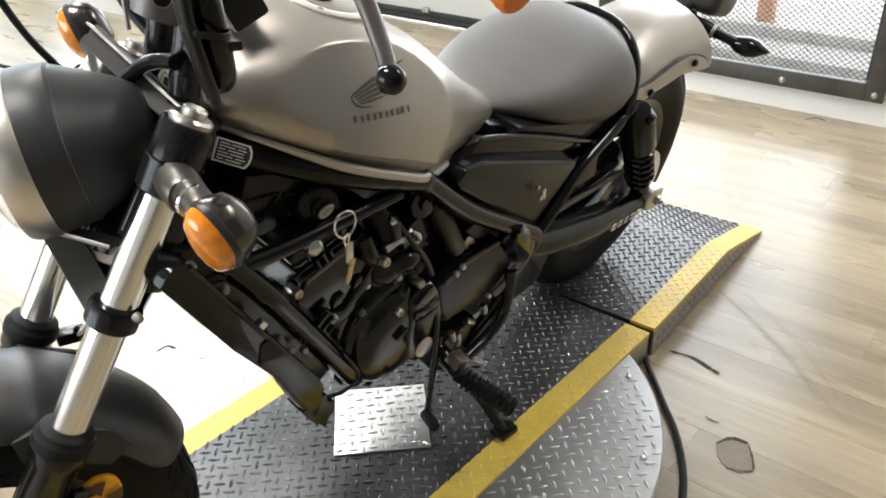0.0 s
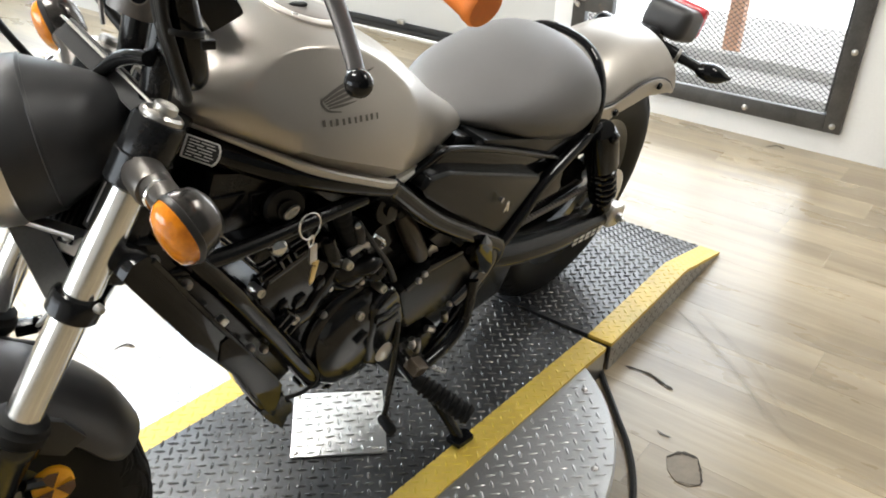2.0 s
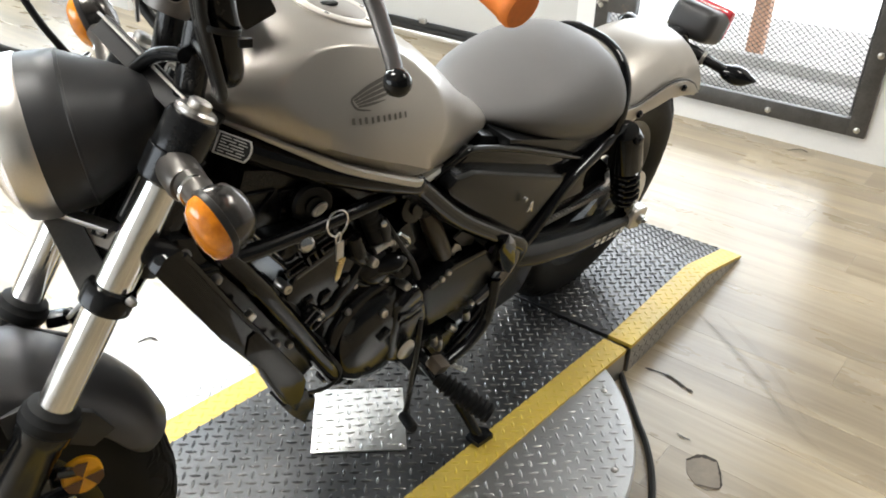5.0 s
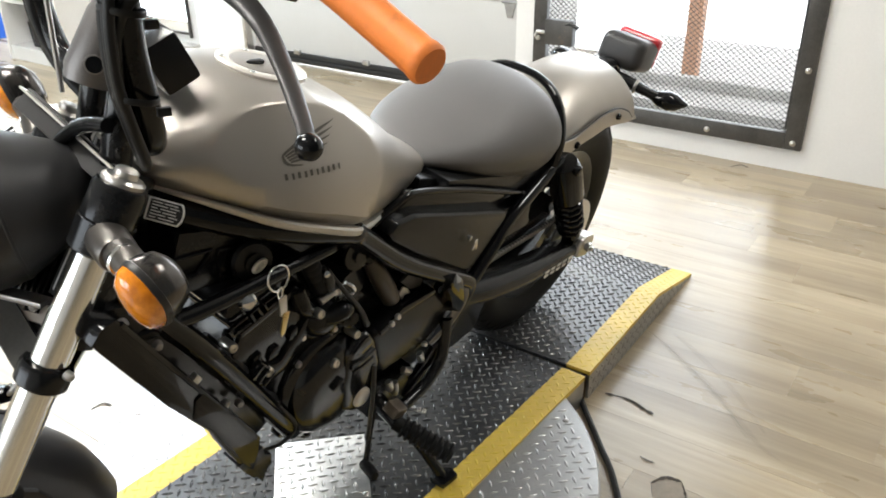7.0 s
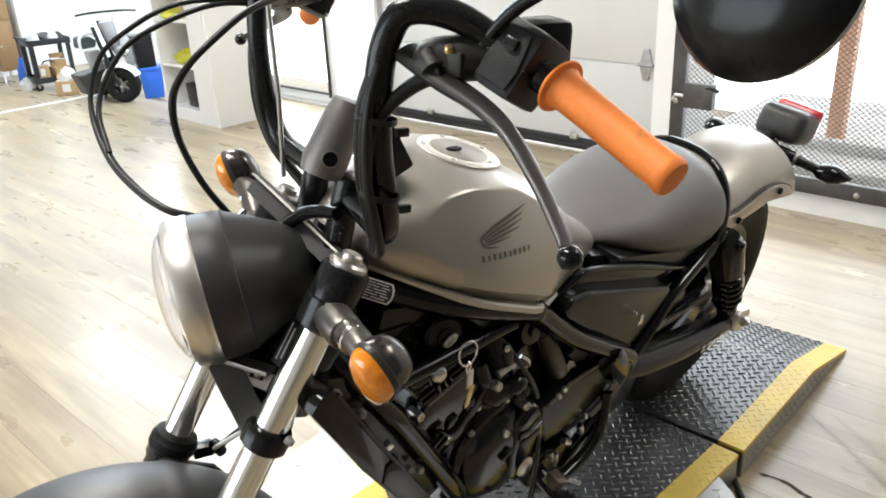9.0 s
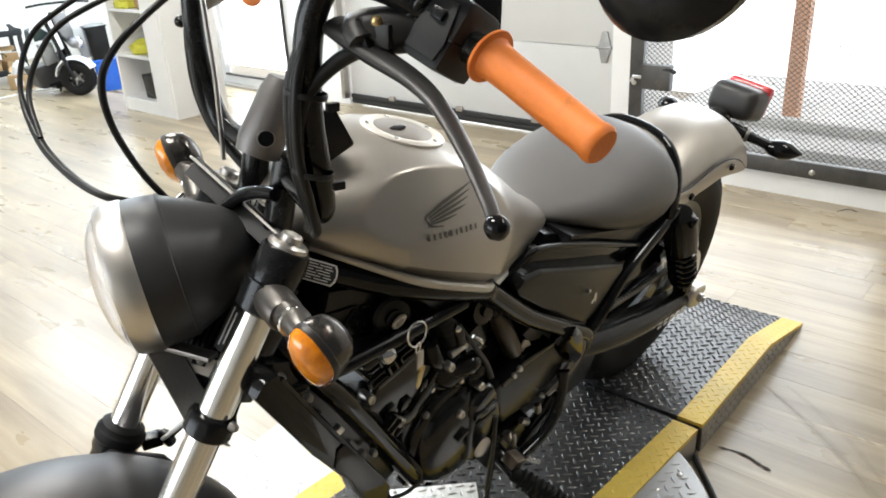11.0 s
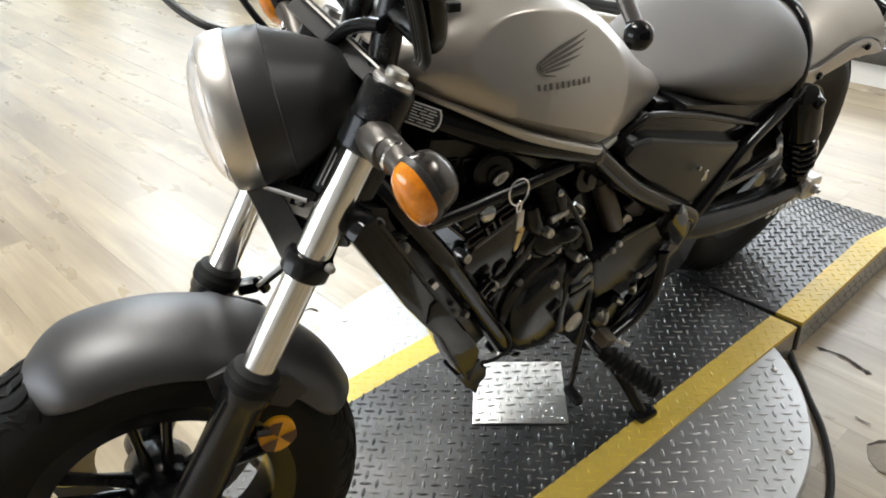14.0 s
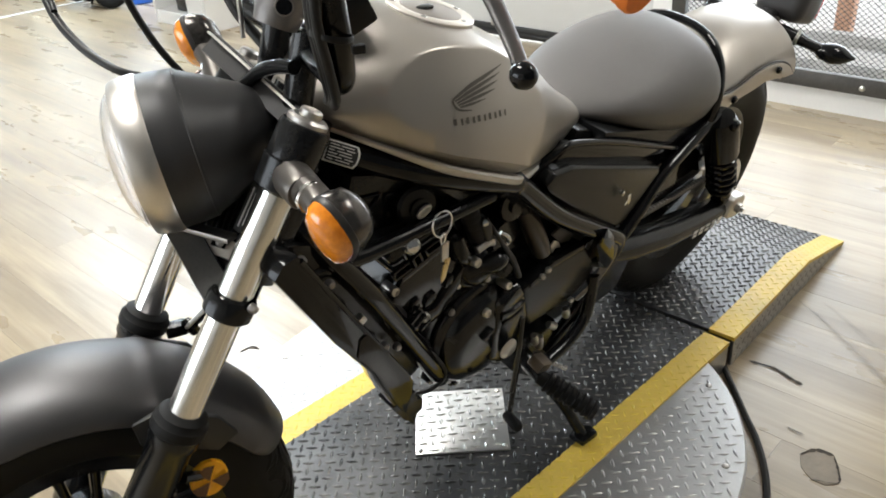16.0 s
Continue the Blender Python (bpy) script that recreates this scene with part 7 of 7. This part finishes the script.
part("leg_shield", slab([(2.765, 0.66), (2.875, 0.65), (2.889, 0.45), (2.914, 0.262), (2.84, 0.235), (2.79, 0.40)], 5.385, 5.42, "xz", 0.012, WLI, 3), WHITEP, sct, "tall white leg shield")
part("front_panel", slab([(2.635, 0.62), (2.745, 0.62), (2.775, 0.47), (2.768, 0.375), (2.725, 0.365), (2.66, 0.50)], 5.335, 5.375, "xz", 0.010, WLI, 3), GREYP, sct, "grey front panel")
part("side_panel", slab([(2.545, 0.395), (2.655, 0.405), (2.672, 0.245), (2.575, 0.225)], 5.475, 5.53, "xz", 0.012, WLI, 3), mat("silver_panel", (0.42, 0.43, 0.43), 0.35, 0.5, 0.08, 10), sct, "silver side panel")
part("body", slab([(2.46, 0.22), (2.70, 0.25), (2.735, 0.12), (2.70, 0.055), (2.52, 0.05)], 5.50, 5.68, "xz", 0.02, WLI, 3), TAILM, sct, "dark grey scooter body")
part("stem", tube([WLI @ Vector(p) for p in ((2.70, 5.43, 0.16), (2.69, 5.44, 0.40), (2.66, 5.46, 0.62))], 0.05, 14, 3), PLASTIC, sct)
part("footboard", slab([(2.56, 0.085), (2.72, 0.10), (2.73, 0.075), (2.57, 0.055)], 5.38, 5.50, "xz", 0.008, WLI, 2), PLASTIC, sct, "black ribbed footboard")
st_ = part("seat", slab([(2.53, 0.415), (2.64, 0.42), (2.66, 0.47), (2.60, 0.515), (2.535, 0.50)], 5.49, 5.66, "xz", 0.02, WLI, 3), mat("teal_vinyl", (0.045, 0.075, 0.075), 0.4, 0.0, 0.1, 12), sct, "dark teal seat")
part("seat_trim", tube([WLI @ Vector(p) for p in ((2.512, 5.485, 0.40), (2.516, 5.485, 0.50), (2.57, 5.485, 0.535), (2.64, 5.485, 0.53))], 0.018, 10, 4), WHITEP, st_, "pale rolled seat trim")
part("handlebar", tube([(0.24, -0.33, 0.98), (0.20, -0.15, 1.0), (0.20, 0.15, 1.0), (0.24, 0.33, 0.98)], 0.013, 12, 4), SATIN, sct)
part("side_stand", tube([WLI @ Vector(p) for p in ((2.69, 5.53, 0.12), (2.678, 5.55, 0.05), (2.671, 5.57, 0.004))], 0.014, 8), SATIN, sct)
# bins behind it
sb_ = thing("storage_bin", pose(2.935, 5.25, 0.0, 0, 0, -25), "blue plastic bin on plank floor", "bin")
part("tub", slab([(-0.075, 0), (0.075, 0), (0.09, 0.235), (-0.09, 0.235)], -0.09, 0.09, "xz", 0.01), BLUE, sb_)
part("rim", box(0.196, 0.196, 0.022, pose(0, 0, 0.236), 0.006), BLUE, sb_)
part("rib", box(0.02, 0.006, 0.19, pose(-0.03, -0.091, 0.12), 0.002), BLUE, sb_)
part("rib", box(0.02, 0.006, 0.19, pose(0.03, -0.091, 0.12), 0.002), BLUE, sb_)
kb_ = thing("storage_bin", pose(2.91, 5.25, 0.2482, 0, -3, -18), "black plastic bin stacked on blue bin", "bin")
part("tub", slab([(-0.068, 0), (0.070, 0), (0.080, 0.245), (-0.078, 0.245)], -0.07, 0.07, "xz", 0.008), PLASTIC, kb_)
part("rim", box(0.172, 0.155, 0.014, pose(0, 0, 0.250), 0.004), PLASTIC, kb_)
# steel cart with boxes
CARTM = pose(2.642, 6.50, 0, 0, 0, -7)
CARTP = mat("dark_grey_cart_paint", (0.022, 0.024, 0.028), 0.42, 0.2, 0.2, 15, 0.05, 200, dirt=(0.06, 0.058, 0.055), dirt_at=0.62)
ct = thing("utility_cart", CARTM, "dark grey steel utility cart loaded with boxes", "cart")
for x in (-0.150, 0.150):
    for y in (-0.13, 0.13):
        part("post", slab([(-0.019, -0.019), (0.019, -0.019), (0.019, -0.014), (-0.014, -0.014), (-0.014, 0.019), (-0.019, 0.019)] if x < 0 else [(0.019, -0.019), (-0.019, -0.019), (-0.019, -0.014), (0.014, -0.014), (0.014, 0.019), (0.019, 0.019)], 0.06, 0.42, "xy", m=pose(x, y, 0)), CARTP, ct)
        cs_ = part("caster", lathe([(0.020, -0.011), (0.027, -0.011), (0.030, -0.007), (0.030, 0.007), (0.027, 0.011), (0.020, 0.011)], (x, y, 0.030), (0.5, 1, 0), 20), RUBBER, ct)
        part("fork", slab([(-0.012, 0.025), (0.012, 0.025), (0.018, 0.064), (-0.018, 0.064)], -0.016, 0.016, "xz", 0.002, pose(x, y, 0)), STEEL, cs_)
for z in (0.085, 0.405):
    tr_ = part("tray", box(0.345, 0.30, 0.012, pose(0, 0, z), 0.003), CARTP, ct)
    for y in (-0.15, 0.15):
        part("tray_lip", box(0.352, 0.006, 0.050, pose(0, y, z + 0.002), 0.002), CARTP, tr_)
    for x in (-0.176, 0.176):
        part("tray_lip", box(0.006, 0.294, 0.050, pose(x, 0, z + 0.002), 0.002), CARTP, tr_)
part("push_handle", tube([(-0.17, -0.12, 0.41), (-0.205, -0.12, 0.45), (-0.205, 0.12, 0.45), (-0.17, 0.12, 0.41)], 0.010, 10, 3), CARTP, ct)


def carton(m_, a, b_, c, flap=True, mark=True, label="brown cardboard box with taped lid"):
    cb_ = thing("cardboard_box", m_, label, "box", "cardboard boxes")
    part("carton", box(a, b_, c, pose(0, 0, c / 2), 0.003), CARD, cb_)
    part("tape", box(a + 0.001, 0.03, 0.001, pose(0, 0, c + 0.001)), LABELW, cb_, "pale packing tape")
    if mark:
        part("paper_label", box(a * 0.36, 0.001, c * 0.55, pose(-a * 0.02, -b_ / 2 - 0.001, c * 0.52)), LABELW, cb_, "white paper label")
    if flap:
        part("flap", box(a * 0.96, b_ * 0.46, 0.003, pose(0, b_ * 0.42, c + 0.03, 38, 0, 0)), CARD, cb_, "half-open cardboard flap")


carton(CARTM @ pose(-0.075, -0.05, 0.0915, 0, 0, -14), 0.105, 0.12, 0.115, False)
carton(CARTM @ pose(0.070, -0.02, 0.0915, 0, 0, 10), 0.13, 0.14, 0.085, False)
carton(CARTM @ pose(0.075, 0.0, 0.1785, 0, 0, -8), 0.12, 0.12, 0.055, True, False, "torn brown cardboard box in cart")
carton(pose(2.575, 6.03, 0.001, 0, 0, -33), 0.175, 0.13, 0.115)
XFREE = SITE.inverted()
BAGW = mat("thin_white_plastic", (0.62, 0.62, 0.60), 0.45, 0.0, 0.12, 18, 0.3, 60)
cloth("plastic_bag", XFREE @ Vector((2.595, 6.03, 0.118)), 0.072, 0.065, 0.085, BAGW, "crumpled white plastic bag on cardboard box", 9)
cloth("plastic_bag", XFREE @ Vector((2.475, 6.60, 0.0)), 0.075, 0.11, 0.085, BAGW, "crumpled white plastic sheet on floor", 4)
cloth("plastic_bag", XFREE @ Vector((2.545, 6.86, 0.0)), 0.058, 0.08, 0.20, BLUE, "crumpled blue bag standing on floor", 12)
# loose gear heaped on the cart
for k, (hx_, hy_, sx_, sy_, sz_, mm_, lab_) in enumerate(((-0.10, -0.05, 0.055, 0.06, 0.055, BAGW, "crumpled pale rag on cart"), (0.0, 0.0, 0.06, 0.08, 0.06, SEAL, "crumpled black rag on cart"), (0.06, -0.06, 0.045, 0.05, 0.06, BAGW, "crumpled pale rag on cart"), (0.12, 0.02, 0.05, 0.06, 0.05, SEAL, "crumpled black rag on cart"))):
    cloth("rag", XFREE @ (CARTM @ Vector((hx_, hy_, 0.412))), sx_, sy_, sz_, mm_, lab_, 21 + k)
single("cable_coil", tube([CARTM @ Vector((-0.02 + 0.05 * math.cos(a_ / 6), -0.06 + 0.012 * math.sin(a_ / 2), 0.208 + 0.035 * math.sin(a_ / 6))) for a_ in range(0, 19)], 0.006, 8, 2), SEAL, "black cable looped over box in cart", "cable")
# wooden cabinet on white legs, a white board beside it
OAK = mat("brown_cabinet_veneer", (0.27, 0.165, 0.075), 0.5, 0.0, 0.2, 6, 0.05, 90, stretch=(8, 8, 0.8))
wc_ = thing("wooden_cabinet", pose(2.525, 7.22, 0), "brown wooden cabinet on white legs", "cabinet")
part("carcass", box(0.17, 0.30, 0.90, pose(0, 0, 0.56), 0.006), OAK, wc_)
for z_ in (0.335, 0.785):
    dr_ = part("door", box(0.158, 0.014, 0.43, pose(0, -0.157, z_), 0.004), OAK, wc_)
    part("knob", lathe([(0.005, 0), (0.005, 0.008), (0.010, 0.012), (0.008, 0.020), (0.001, 0.022)], (-0.055, -0.164, z_), (0, -1, 0), 14), STEEL, dr_)
for x_ in (-0.07, 0.07):
    for y_ in (-0.13, 0.13):
        part("leg", tube([(x_, y_, 0.11), (x_ * 1.1, y_ * 1.05, 0.001)], [0.014, 0.010], 10), WHITEP, wc_, "white tapered leg")
single("white_board", box(0.045, 0.30, 0.95, pose(2.672, 7.15, 0.476), 0.004), SHELFM, "white laminate board standing on edge", "board")
single("floor_strip", box(1.5, 0.04, 0.006, pose(2.05, 5.760, 0.003), 0.002), SHELFM, "pale floor edging strip", "strip", kind="structure")

# ---- floor planks ----
PW, PL = 0.152, 1.22
plank_me = mesh_of("plank", box(PW - 0.0004, PL - 0.0004, 0.0045, pose(0, 0, -0.00225), 0.0002, seg=1), PLANK, 20)
rnd = random.Random(7)
count = 0
for i in range(32):
    x = -1.25 + PW * (i + 0.5)
    off = rnd.random() * PL
    y = -2.75 - off
    while y < 7.6:
        pk = bpy.data.objects.new("plank", plank_me)
        scene.collection.objects.link(pk)
        pk.parent = FLOOR
        pk.location = (x, y + PL / 2, 0.0)
        y += PL
        count += 1
far_bm = bmesh.new()
for x0, x1, y0, y1 in ((-4.3, -1.25, -4.4, 9.4), (-1.25, 3.62, -4.4, -2.75), (-1.25, 3.66, 8.9, 9.4), (3.62, 3.7, 1.1, 4.9)):
    cols = max(1, int((x1 - x0) / PW))
    for i in range(cols):
        y = y0
        while y < y1:
            box((x1 - x0) / cols - 0.001, min(PL, y1 - y) - 0.001, 0.0045, pose(x0 + (i + 0.5) * (x1 - x0) / cols, y + min(PL, y1 - y) / 2, -0.00275), bm=far_bm)
            y += PL
fp = part("far_plank", far_bm, PLANK, FLOOR)
tagged(fp, "wood-look floor planks", kind="stuff")
